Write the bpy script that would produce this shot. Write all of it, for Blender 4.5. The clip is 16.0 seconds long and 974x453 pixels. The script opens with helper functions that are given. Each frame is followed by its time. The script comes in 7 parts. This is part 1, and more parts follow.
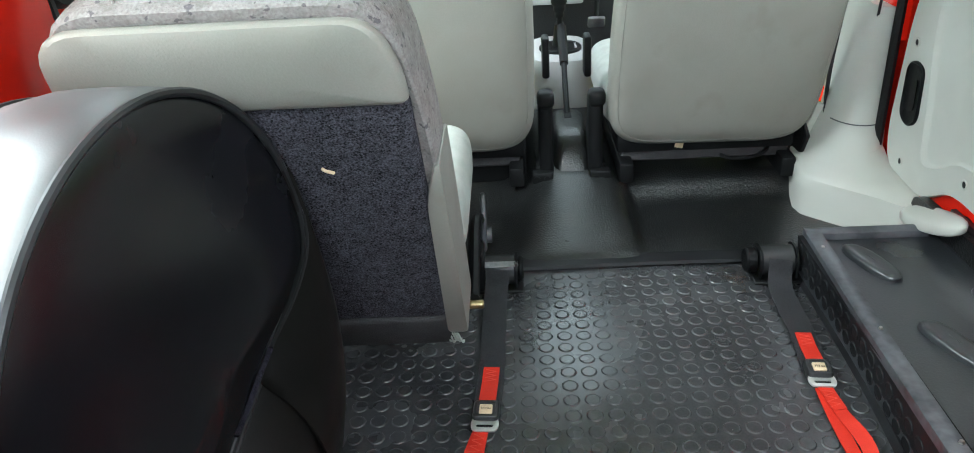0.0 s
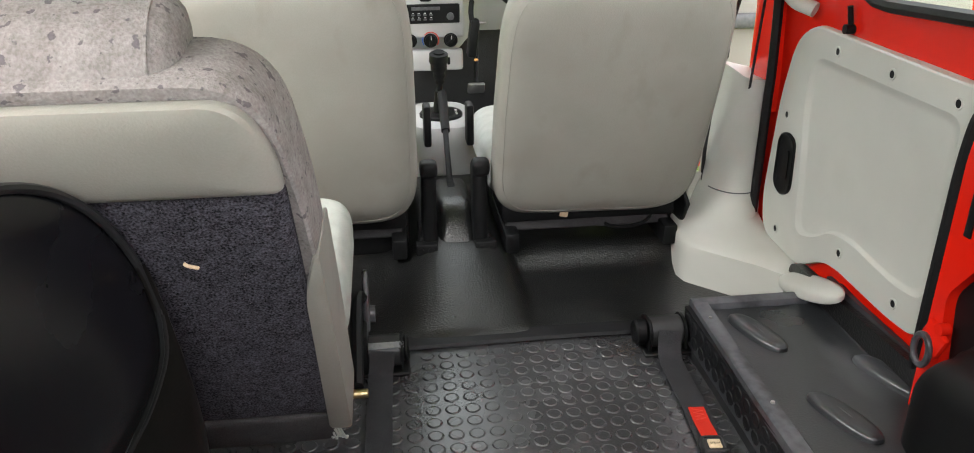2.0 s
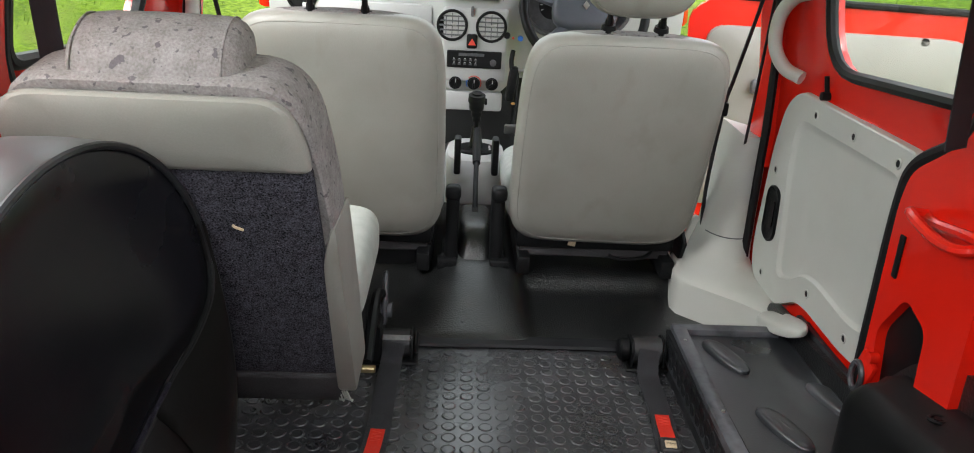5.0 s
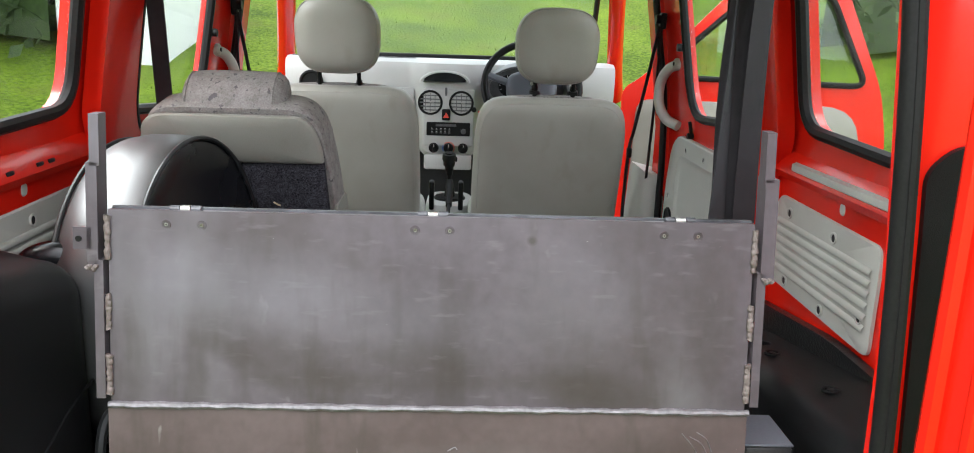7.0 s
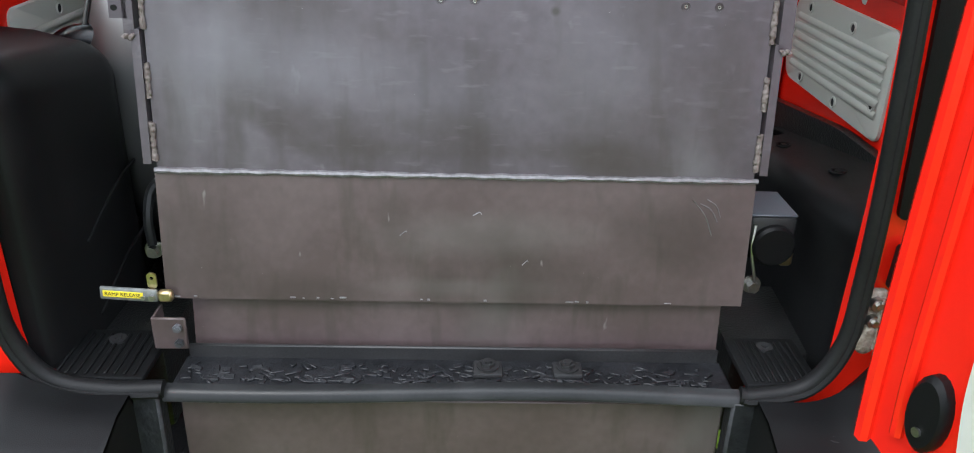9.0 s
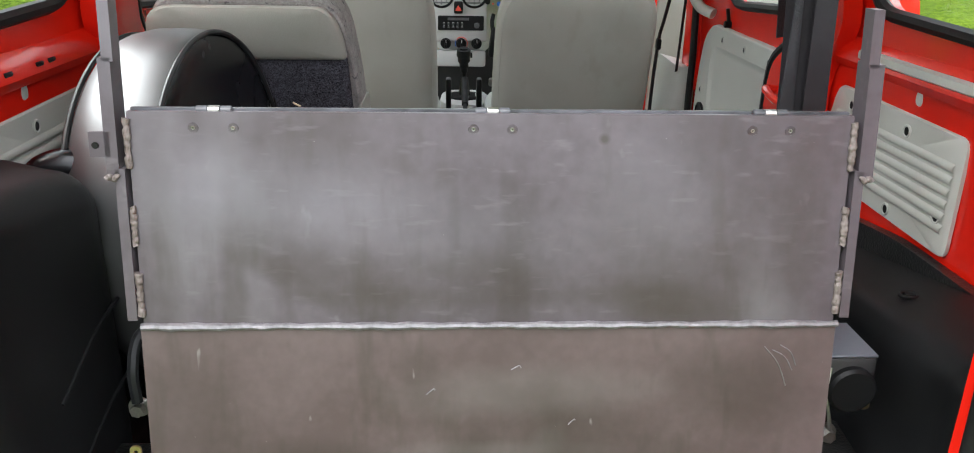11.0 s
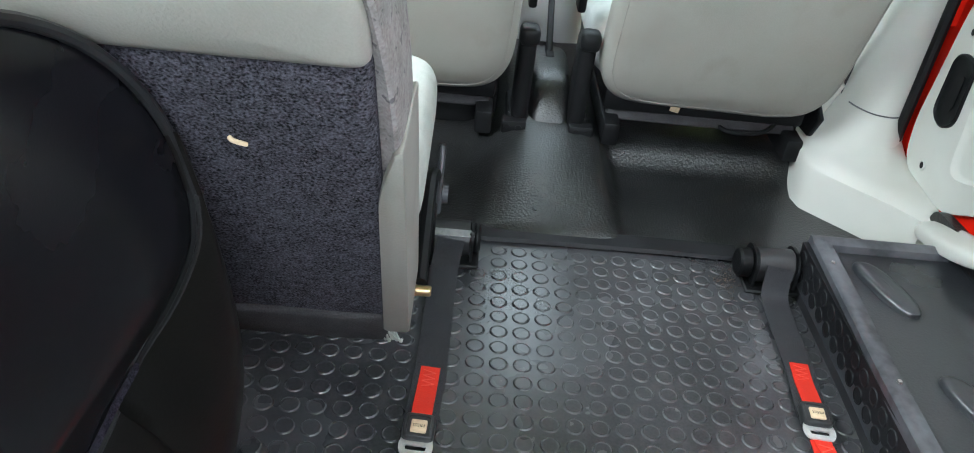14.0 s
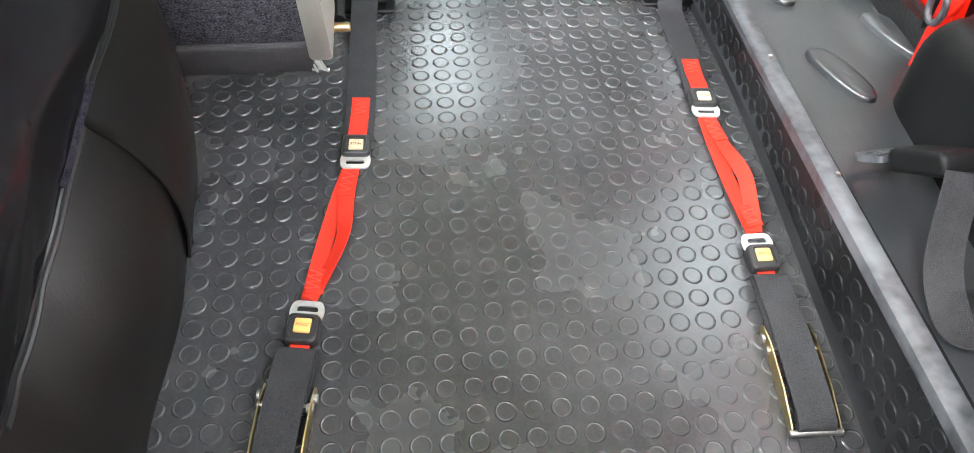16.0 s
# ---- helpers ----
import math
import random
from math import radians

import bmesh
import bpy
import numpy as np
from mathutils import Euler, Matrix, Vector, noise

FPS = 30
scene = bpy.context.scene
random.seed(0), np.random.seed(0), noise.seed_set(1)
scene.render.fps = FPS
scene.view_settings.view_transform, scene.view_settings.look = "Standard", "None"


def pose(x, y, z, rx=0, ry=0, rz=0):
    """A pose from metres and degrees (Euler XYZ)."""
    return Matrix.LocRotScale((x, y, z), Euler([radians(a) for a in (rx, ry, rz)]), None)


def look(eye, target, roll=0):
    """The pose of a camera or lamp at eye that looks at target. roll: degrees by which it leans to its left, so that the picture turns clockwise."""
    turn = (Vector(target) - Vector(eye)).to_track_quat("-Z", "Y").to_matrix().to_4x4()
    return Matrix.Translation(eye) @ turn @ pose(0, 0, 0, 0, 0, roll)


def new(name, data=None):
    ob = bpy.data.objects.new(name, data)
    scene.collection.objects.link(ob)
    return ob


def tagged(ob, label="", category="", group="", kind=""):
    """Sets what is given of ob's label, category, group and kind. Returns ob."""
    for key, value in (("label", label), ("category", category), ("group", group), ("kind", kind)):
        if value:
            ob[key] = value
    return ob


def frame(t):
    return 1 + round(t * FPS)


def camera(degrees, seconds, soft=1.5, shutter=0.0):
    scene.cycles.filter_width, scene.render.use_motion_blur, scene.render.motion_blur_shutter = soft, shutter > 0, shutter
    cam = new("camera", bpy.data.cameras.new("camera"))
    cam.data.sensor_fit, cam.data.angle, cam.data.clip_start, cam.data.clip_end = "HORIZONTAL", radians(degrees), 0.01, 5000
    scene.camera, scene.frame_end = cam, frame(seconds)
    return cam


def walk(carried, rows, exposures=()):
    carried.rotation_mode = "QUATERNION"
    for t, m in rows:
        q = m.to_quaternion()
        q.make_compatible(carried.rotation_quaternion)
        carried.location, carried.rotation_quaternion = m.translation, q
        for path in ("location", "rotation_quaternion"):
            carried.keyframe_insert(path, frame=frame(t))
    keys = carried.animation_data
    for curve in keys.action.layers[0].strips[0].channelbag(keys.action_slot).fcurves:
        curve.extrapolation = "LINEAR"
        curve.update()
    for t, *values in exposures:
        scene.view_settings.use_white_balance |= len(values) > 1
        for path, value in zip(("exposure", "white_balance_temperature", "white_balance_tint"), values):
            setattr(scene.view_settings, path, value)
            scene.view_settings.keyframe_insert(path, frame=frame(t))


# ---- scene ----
cam = camera(61.1, 16.0, 1.0)
PATH = [
    (0, (-0.107, 0.047, 0.897), (-0.183, 1.82, -0.026), -3.3),
    (0.5, (-0.107, 0.097, 0.901), (-0.042, 1.865, -0.031), -1.5),
    (1, (-0.113, 0.095, 0.9), (0.002, 1.887, 0.019), -0.2),
    (1.5, (-0.107, 0.086, 0.895), (0.023, 1.889, 0.039), 0.2),
    (2, (-0.116, 0.131, 0.9), (0.107, 1.946, 0.091), -0.3),
    (2.5, (-0.134, 0.2, 0.888), (0.195, 2.02, 0.125), -2.3),
    (3, (-0.127, 0.209, 0.881), (0.227, 2.03, 0.132), -1.6),
    (3.5, (-0.135, 0.223, 0.876), (0.233, 2.046, 0.139), -0.9),
    (4, (-0.116, 0.158, 0.879), (0.107, 2.008, 0.151), 1.9),
    (4.2, (-0.091, 0.093, 0.893), (0.018, 1.954, 0.167), 5.1),
    (6.3, (-0.004, -0.544, 0.938), (0.087, 1.385, 0.419), -0.2),
    (6.5, (0.019, -0.646, 0.919), (0.113, 1.293, 0.439), 2.8),
    (7, (0.05, -0.811, 0.904), (0.133, 1.131, 0.435), 1.9),
    (7.5, (0.056, -0.87, 0.872), (0.124, 1.022, 0.226), 1.7),
    (8, (0.05, -0.882, 0.847), (0.107, 0.951, 0.048), 2.0),
    (8.2, (0.047, -0.884, 0.836), (0.103, 0.929, -0.007), 2.1),
    (10.3, (0.019, -0.838, 0.843), (0.099, 0.999, 0.056), 1.3),
    (10.5, (0.018, -0.811, 0.855), (0.097, 1.045, 0.115), 1.3),
    (11, (-0.023, -0.703, 0.874), (0.068, 1.169, 0.175), 1.0),
    (11.5, (-0.087, -0.561, 0.901), (0.01, 1.314, 0.21), -0.1),
    (12, (-0.077, -0.383, 0.921), (0.027, 1.487, 0.218), -0.1),
    (12.5, (-0.07, -0.157, 0.938), (0.022, 1.715, 0.242), 2.2),
    (13, (-0.119, 0.138, 0.928), (-0.04, 2.011, 0.233), 2.9),
    (13.5, (-0.134, 0.309, 0.872), (-0.05, 2.131, 0.05), 2.9),
    (14, (-0.153, 0.349, 0.847), (-0.065, 2.005, -0.271), 6.8),
    (14.5, (-0.158, 0.399, 0.802), (-0.038, 1.804, -0.616), 6.9),
    (15, (-0.126, 0.358, 0.78), (0.013, 1.579, -0.798), 4.5),
    (15.5, (-0.124, 0.227, 0.816), (0.061, 1.451, -0.755), 2.4),
    (16, (-0.108, 0.158, 0.844), (0.095, 1.503, -0.622), 3.3),
]
EXPOSURES = [(0, 1.45, 6050, 1), (0.5, 1.60, 6200, 4), (1, 1.48, 6500, 7), (1.5, 1.35, 6700, 9), (2.5, 1.18, 7000, 14), (3, 1.12, 7000, 14), (4.2, 1.05, 6800, 12), (6.3, 0.5, 6500, 11), (7, 0.45, 6500, 11), (7.5, 0.45, 6300, 10), (8, -0.05, 6100, 9), (10.3, 0.38, 6100, 9), (11, 0.55, 6500, 11), (11.5, 0.6, 6800, 13), (12, 0.70, 6800, 13), (12.5, 0.97, 6100, 1), (13, 1.12, 6300, 6), (13.5, 0.98, 6500, 7), (14, 1.75, 6000, 5), (14.5, 2.3, 6000, 6), (15.2, 2.85, 6200, 7), (16, 2.95, 6500, 9)]
walk(cam, [(t, look(eye, target, roll)) for t, eye, target, roll in PATH], EXPOSURES)
# ---- light ----
world = bpy.data.worlds.new("overcast")
scene.world = world
world.use_nodes = True
wn = world.node_tree.nodes
sky = wn.new("ShaderNodeTexSky")
sky.sky_type, sky.sun_disc = "NISHITA", False
sky.sun_elevation, sky.sun_rotation = radians(55), radians(215)
sky.air_density, sky.dust_density = 1.0, 4.0
soften = wn.new("ShaderNodeMixRGB")
soften.inputs[0].default_value = 0.65
soften.inputs[2].default_value = (20.0, 21.0, 22.5, 1)
world.node_tree.links.new(sky.outputs[0], soften.inputs[1])
world.node_tree.links.new(soften.outputs[0], wn["Background"].inputs[0])
wn["Background"].inputs[1].default_value = 0.15
sun = new("sun", bpy.data.lights.new("sun", "SUN"))
sun.data.energy, sun.data.angle, sun.data.color = 0.9, radians(14), (1.0, 0.97, 0.92)
sun.matrix_world = look((-2.0, -3.0, 5.0), (0, 0, 0))


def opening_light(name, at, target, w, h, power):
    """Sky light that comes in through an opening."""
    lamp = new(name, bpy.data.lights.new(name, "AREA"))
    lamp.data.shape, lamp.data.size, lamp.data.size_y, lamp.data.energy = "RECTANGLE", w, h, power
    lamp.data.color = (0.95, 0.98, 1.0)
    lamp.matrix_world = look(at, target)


opening_light("rear_opening_light", (-0.15, -1.0, 1.85), (0.15, 0.9, 0.25), 2.3, 1.1, 21)
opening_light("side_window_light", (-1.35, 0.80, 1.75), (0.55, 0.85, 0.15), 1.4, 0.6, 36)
opening_light("right_window_light", (1.40, 0.50, 1.75), (-0.2, 0.55, 0.1), 1.0, 0.5, 9)


# ---- materials ----
def material(name, a, b, rough=0.5, metal=0.0, scale=6.0, fine=300.0, bump=0.05, spec=0.5, mix=0.5, rvar=0.1, coat=0.0, bump_dist=0.002):
    """Two colours mixed by noise at two scales, with grain relief and uneven gloss."""
    m = bpy.data.materials.new(name)
    m.use_nodes = True
    n, l = m.node_tree.nodes, m.node_tree.links
    p = n["Principled BSDF"]
    co = n.new("ShaderNodeNewGeometry")
    big, small = n.new("ShaderNodeTexNoise"), n.new("ShaderNodeTexNoise")
    for node, s, d in ((big, scale, 4.0), (small, fine, 2.0)):
        node.inputs["Scale"].default_value, node.inputs["Detail"].default_value = s, d
        l.new(co.outputs["Position"], node.inputs["Vector"])
    add = n.new("ShaderNodeMath")
    add.operation = "MULTIPLY_ADD"
    add.inputs[1].default_value, add.inputs[2].default_value = mix, 0.0
    l.new(small.outputs[0], add.inputs[0])
    mul = n.new("ShaderNodeMath")
    mul.operation = "MULTIPLY_ADD"
    mul.inputs[1].default_value = 1.0 - mix
    l.new(big.outputs[0], mul.inputs[0])
    l.new(add.outputs[0], mul.inputs[2])
    ramp = n.new("ShaderNodeValToRGB")
    ramp.color_ramp.elements[0].position, ramp.color_ramp.elements[1].position = 0.36, 0.64
    ramp.color_ramp.elements[0].color, ramp.color_ramp.elements[1].color = (*a, 1), (*b, 1)
    l.new(mul.outputs[0], ramp.inputs[0])
    l.new(ramp.outputs[0], p.inputs["Base Color"])
    rr = n.new("ShaderNodeMapRange")
    rr.inputs[3].default_value, rr.inputs[4].default_value = max(0.02, rough - rvar), min(1.0, rough + rvar)
    l.new(big.outputs[0], rr.inputs[0])
    l.new(rr.outputs[0], p.inputs["Roughness"])
    p.inputs["Metallic"].default_value = metal
    p.inputs["Specular IOR Level"].default_value = spec
    p.inputs["Coat Weight"].default_value = coat
    p.inputs["Coat Roughness"].default_value = 0.04
    if bump:
        bp = n.new("ShaderNodeBump")
        bp.inputs["Strength"].default_value, bp.inputs["Distance"].default_value = bump, bump_dist
        l.new(small.outputs[0], bp.inputs["Height"])
        l.new(bp.outputs[0], p.inputs["Normal"])
    return m


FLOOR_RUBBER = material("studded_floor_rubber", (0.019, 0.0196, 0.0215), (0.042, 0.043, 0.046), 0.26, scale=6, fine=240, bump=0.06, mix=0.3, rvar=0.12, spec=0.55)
RED = material("red_paint", (0.70, 0.012, 0.004), (0.76, 0.016, 0.006), 0.24, scale=3, fine=600, bump=0.02, mix=0.2, rvar=0.05, coat=0.3, bump_dist=0.0005)
GREY = material("grey_vinyl", (0.245, 0.238, 0.210), (0.290, 0.283, 0.252), 0.45, scale=5, fine=420, bump=0.35, mix=0.25, bump_dist=0.001)
TRIM = material("grey_plastic", (0.46, 0.465, 0.425), (0.52, 0.525, 0.48), 0.42, scale=4, fine=700, bump=0.15, mix=0.2, bump_dist=0.0006)
LINING = material("pale_roof_lining", (0.68, 0.69, 0.69), (0.74, 0.75, 0.75), 0.7, scale=4, fine=500, bump=0.2, mix=0.2, bump_dist=0.0006)
PALE = material("pale_plastic", (0.40, 0.405, 0.40), (0.46, 0.465, 0.46), 0.45, scale=4, fine=500, bump=0.15, mix=0.2, bump_dist=0.0006)
STEEL = material("painted_steel", (0.064, 0.053, 0.061), (0.106, 0.092, 0.105), 0.36, metal=0.15, scale=3.5, fine=60, bump=0.06, mix=0.25, rvar=0.14)
BLACK = material("black_plastic", (0.004, 0.0042, 0.0046), (0.009, 0.0094, 0.010), 0.46, scale=5, fine=900, bump=0.35, mix=0.3, bump_dist=0.0008, spec=0.16)
RUBBER = material("black_rubber", (0.008, 0.0085, 0.009), (0.018, 0.019, 0.020), 0.36, scale=7, fine=250, bump=0.06, mix=0.3, rvar=0.12, spec=0.3)
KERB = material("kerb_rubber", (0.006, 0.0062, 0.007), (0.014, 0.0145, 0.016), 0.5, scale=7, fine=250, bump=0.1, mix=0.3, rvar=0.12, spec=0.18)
FLAP = material("matt_black_lining", (0.0035, 0.0031, 0.0029), (0.0085, 0.0075, 0.0068), 0.45, scale=5, fine=300, bump=0.12, mix=0.25, rvar=0.1, spec=0.26)
TRAY = material("tray_black_plastic", (0.016, 0.0175, 0.020), (0.034, 0.0365, 0.041), 0.32, scale=6, fine=260, bump=0.15, mix=0.3, rvar=0.12, spec=0.8)
SEAL = material("door_seal_rubber", (0.006, 0.006, 0.0066), (0.012, 0.012, 0.0125), 0.5, fine=200, bump=0.1, spec=0.22)
VINYL = material("black_floor_vinyl", (0.006, 0.0064, 0.0066), (0.013, 0.0138, 0.014), 0.32, scale=9, fine=240, bump=0.7, mix=0.4, bump_dist=0.002, spec=0.65)
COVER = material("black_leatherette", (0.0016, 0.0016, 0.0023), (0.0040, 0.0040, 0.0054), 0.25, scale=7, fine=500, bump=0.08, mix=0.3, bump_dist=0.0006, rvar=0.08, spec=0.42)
# same leatherette as COVER, base lightened and gloss raised for the sky's sheen
TREAD = material("sky_sheen_leatherette", (0.011, 0.0115, 0.012), (0.028, 0.029, 0.0295), 0.46, scale=9, fine=500, bump=0.12, mix=0.3, bump_dist=0.0006, rvar=0.16, spec=1.0)
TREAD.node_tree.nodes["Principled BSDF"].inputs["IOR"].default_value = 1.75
CARPET = material("charcoal_carpet", (0.004, 0.004, 0.0055), (0.105, 0.102, 0.122), 0.95, scale=70, fine=420, bump=1.0, mix=0.75, spec=0.1, bump_dist=0.003)
FABRIC = material("grey_fabric", (0.170, 0.155, 0.148), (0.280, 0.262, 0.255), 0.9, scale=40, fine=300, bump=0.8, mix=0.5, spec=0.15, bump_dist=0.002)
WEB_R = material("red_webbing", (0.52, 0.018, 0.008), (0.66, 0.032, 0.014), 0.6, scale=30, fine=900, bump=0.5, mix=0.6, spec=0.3)
WEB_K = material("black_webbing", (0.014, 0.014, 0.0155), (0.055, 0.055, 0.060), 0.75, scale=30, fine=900, bump=0.8, mix=0.8, spec=0.15)
WEB_G = material("grey_black_webbing", (0.014, 0.0125, 0.014), (0.030, 0.027, 0.030), 0.7, scale=30, fine=1200, bump=0.5, mix=0.6, spec=0.2)
METAL = material("zinc_plated_steel", (0.36, 0.355, 0.34), (0.5, 0.49, 0.47), 0.36, metal=1.0, scale=20, fine=200, bump=0.05)
ALU = material("scuffed_aluminium", (0.20, 0.205, 0.215), (0.32, 0.33, 0.34), 0.46, metal=0.7, scale=15, fine=120, bump=0.08)
GRASS = material("lawn", (0.035, 0.07, 0.005), (0.155, 0.23, 0.02), 0.9, scale=0.8, fine=24, bump=0.6, mix=0.55, spec=0.1, bump_dist=0.05)


def glass_material():
    m = bpy.data.materials.new("window_glass")
    m.use_nodes = True
    n, l = m.node_tree.nodes, m.node_tree.links
    t, g, mixer = n.new("ShaderNodeBsdfTransparent"), n.new("ShaderNodeBsdfGlossy"), n.new("ShaderNodeMixShader")
    t.inputs[0].default_value = (0.93, 0.96, 0.94, 1)
    g.inputs["Roughness"].default_value = 0.02
    mixer.inputs[0].default_value = 0.05
    l.new(t.outputs[0], mixer.inputs[1])
    l.new(g.outputs[0], mixer.inputs[2])
    l.new(mixer.outputs[0], n["Material Output"].inputs[0])
    return m


GLASS = glass_material()
BROWN_STEEL = material("brownish_painted_steel", (0.070, 0.050, 0.050), (0.106, 0.080, 0.080), 0.42, metal=0.15, scale=4, fine=70, bump=0.06, mix=0.25, rvar=0.12)
CHARCOAL = material("charcoal_cloth", (0.03, 0.029, 0.031), (0.06, 0.058, 0.06), 0.9, scale=20, fine=500, bump=0.4, spec=0.1)
CUSHION = material("pale_green_grey_fabric", (0.34, 0.36, 0.33), (0.44, 0.46, 0.43), 0.85, scale=25, fine=500, bump=0.4, spec=0.2)
DARK_GREY = material("dark_grey_strip", (0.06, 0.062, 0.066), (0.11, 0.112, 0.118), 0.45, scale=12, fine=90, bump=0.1)
SCUFFED = material("scuffed_black_metal", (0.020, 0.0215, 0.024), (0.085, 0.089, 0.10), 0.38, scale=14, fine=60, bump=0.1, mix=0.45, rvar=0.15)
GASKET = material("gloopy_black_sealant", (0.006, 0.0065, 0.008), (0.020, 0.021, 0.024), 0.42, scale=20, fine=90, bump=0.6, mix=0.5, bump_dist=0.003, spec=0.4)
ORANGE = material("orange_button", (0.75, 0.36, 0.10), (0.85, 0.46, 0.16), 0.4, fine=300)
FADED = material("faded_button", (0.55, 0.42, 0.26), (0.68, 0.54, 0.36), 0.4, fine=300)
YELLOW = material("yellow_sticker", (0.75, 0.60, 0.03), (0.82, 0.68, 0.05), 0.35, fine=200, bump=0.0)
INK = material("printed_ink", (0.03, 0.02, 0.015), (0.06, 0.04, 0.02), 0.5, bump=0.0)
BRASS = material("yellow_zinc", (0.50, 0.40, 0.20), (0.66, 0.55, 0.32), 0.35, metal=1.0, scale=25, fine=120, bump=0.05)
SCREEN = material("display_glass", (0.006, 0.008, 0.009), (0.012, 0.014, 0.015), 0.12, bump=0.0)
WHITE_MARK = material("white_marking", (0.7, 0.7, 0.68), (0.78, 0.78, 0.76), 0.5, bump=0.0)
RED_MARK = material("red_marking", (0.62, 0.05, 0.03), (0.7, 0.07, 0.04), 0.4, bump=0.0)
BLUE_MARK = material("blue_marking", (0.02, 0.12, 0.5), (0.03, 0.16, 0.6), 0.35, bump=0.0)
GRIMY = material("grimy_steel", (0.16, 0.13, 0.10), (0.36, 0.33, 0.29), 0.6, metal=0.4, scale=60, fine=200, bump=0.8, bump_dist=0.003)
RUSTY = material("rusty_dirt", (0.030, 0.018, 0.010), (0.085, 0.050, 0.026), 0.9, scale=60, fine=400, bump=0.6, spec=0.1)
CASE = material("dark_grey_plastic", (0.014, 0.014, 0.015), (0.030, 0.030, 0.031), 0.42, scale=12, fine=500, bump=0.2, spec=0.4, bump_dist=0.0006)
BRIGHT = material("bright_steel", (0.62, 0.62, 0.61), (0.75, 0.75, 0.73), 0.42, metal=0.75, scale=20, fine=200, bump=0.05)
HOOK = material("grey_hook_tape", (0.012, 0.011, 0.016), (0.075, 0.070, 0.095), 0.95, scale=120, fine=600, bump=1.0, mix=0.6, spec=0.02)
WHEELGREY = material("slate_grey_metal", (0.055, 0.062, 0.078), (0.085, 0.094, 0.112), 0.42, fine=500, bump=0.15)
BEAD = material("brownish_weld", (0.085, 0.066, 0.060), (0.17, 0.145, 0.135), 0.55, metal=0.1, scale=70, fine=200, bump=0.5, bump_dist=0.002)
WELD = material("weld_bead", (0.14, 0.135, 0.14), (0.24, 0.23, 0.24), 0.4, metal=0.5, scale=60, fine=140, bump=0.4, bump_dist=0.003)
HEDGE = material("hedge_leaves", (0.012, 0.03, 0.006), (0.05, 0.09, 0.018), 0.8, scale=2, fine=20, bump=0.3)
BARK = material("bark", (0.10, 0.08, 0.06), (0.2, 0.165, 0.13), 0.9, scale=9, fine=60, bump=0.8, bump_dist=0.02)
RENDERWALL = material("white_wall_paint", (0.68, 0.69, 0.69), (0.78, 0.79, 0.79), 0.7, scale=2, fine=60, bump=0.2)


def add_spots(m, colour, scale, low, high, stretch=(1, 1, 1), strength=1.0):
    """Lays blotches of another colour over a material's base colour."""
    n, l = m.node_tree.nodes, m.node_tree.links
    p = n["Principled BSDF"]
    old = p.inputs["Base Color"].links[0].from_socket
    co, mp, tex, rg, mx = n.new("ShaderNodeNewGeometry"), n.new("ShaderNodeMapping"), n.new("ShaderNodeTexNoise"), n.new("ShaderNodeMapRange"), n.new("ShaderNodeMixRGB")
    mp.inputs["Scale"].default_value = stretch
    tex.inputs["Scale"].default_value, tex.inputs["Detail"].default_value = scale, 3.0
    rg.inputs[1].default_value, rg.inputs[2].default_value, rg.inputs[4].default_value = low, high, strength
    mx.inputs[2].default_value = (*colour, 1)
    l.new(co.outputs["Position"], mp.inputs["Vector"])
    l.new(mp.outputs[0], tex.inputs["Vector"])
    l.new(tex.outputs[0], rg.inputs[0])
    l.new(rg.outputs[0], mx.inputs[0])
    l.new(old, mx.inputs[1])
    l.new(mx.outputs[0], p.inputs["Base Color"])


def add_patch(m, colour, centre, radii, strength, turn=0.0, warp=0.6, edge=0.5):
    """Lays one smudge over an upright plate: an oval in x and z with a ragged edge."""
    n, l = m.node_tree.nodes, m.node_tree.links
    p = n["Principled BSDF"]
    old = p.inputs["Base Color"].links[0].from_socket
    co, mp, tex, add, ln, rg, mx = (n.new("ShaderNode" + k) for k in ("NewGeometry", "Mapping", "TexNoise", "VectorMath", "VectorMath", "MapRange", "MixRGB"))
    mp.vector_type = "TEXTURE"
    mp.inputs["Location"].default_value = (centre[0], 0.16, centre[1])
    mp.inputs["Rotation"].default_value = (0, turn, 0)
    mp.inputs["Scale"].default_value = (radii[0], 4.0, radii[1])
    tex.inputs["Scale"].default_value, tex.inputs["Detail"].default_value = 26.0, 4.0
    add.operation, ln.operation = "MULTIPLY_ADD", "LENGTH"
    add.inputs[1].default_value = (warp, 0, warp)
    rg.inputs[1].default_value, rg.inputs[2].default_value = 1.0 + edge * 0.5 + warp * 0.5, 1.0 - edge + warp * 0.5
    rg.inputs[4].default_value = strength
    mx.inputs[2].default_value = (*colour, 1)
    l.new(co.outputs["Position"], mp.inputs["Vector"])
    l.new(co.outputs["Position"], tex.inputs["Vector"])
    l.new(tex.outputs["Color"], add.inputs[0])
    l.new(mp.outputs[0], add.inputs[2])
    l.new(add.outputs[0], ln.inputs[0])
    l.new(ln.outputs["Value"], rg.inputs[0])
    l.new(rg.outputs[0], mx.inputs[0])
    l.new(old, mx.inputs[1])
    l.new(mx.outputs[0], p.inputs["Base Color"])


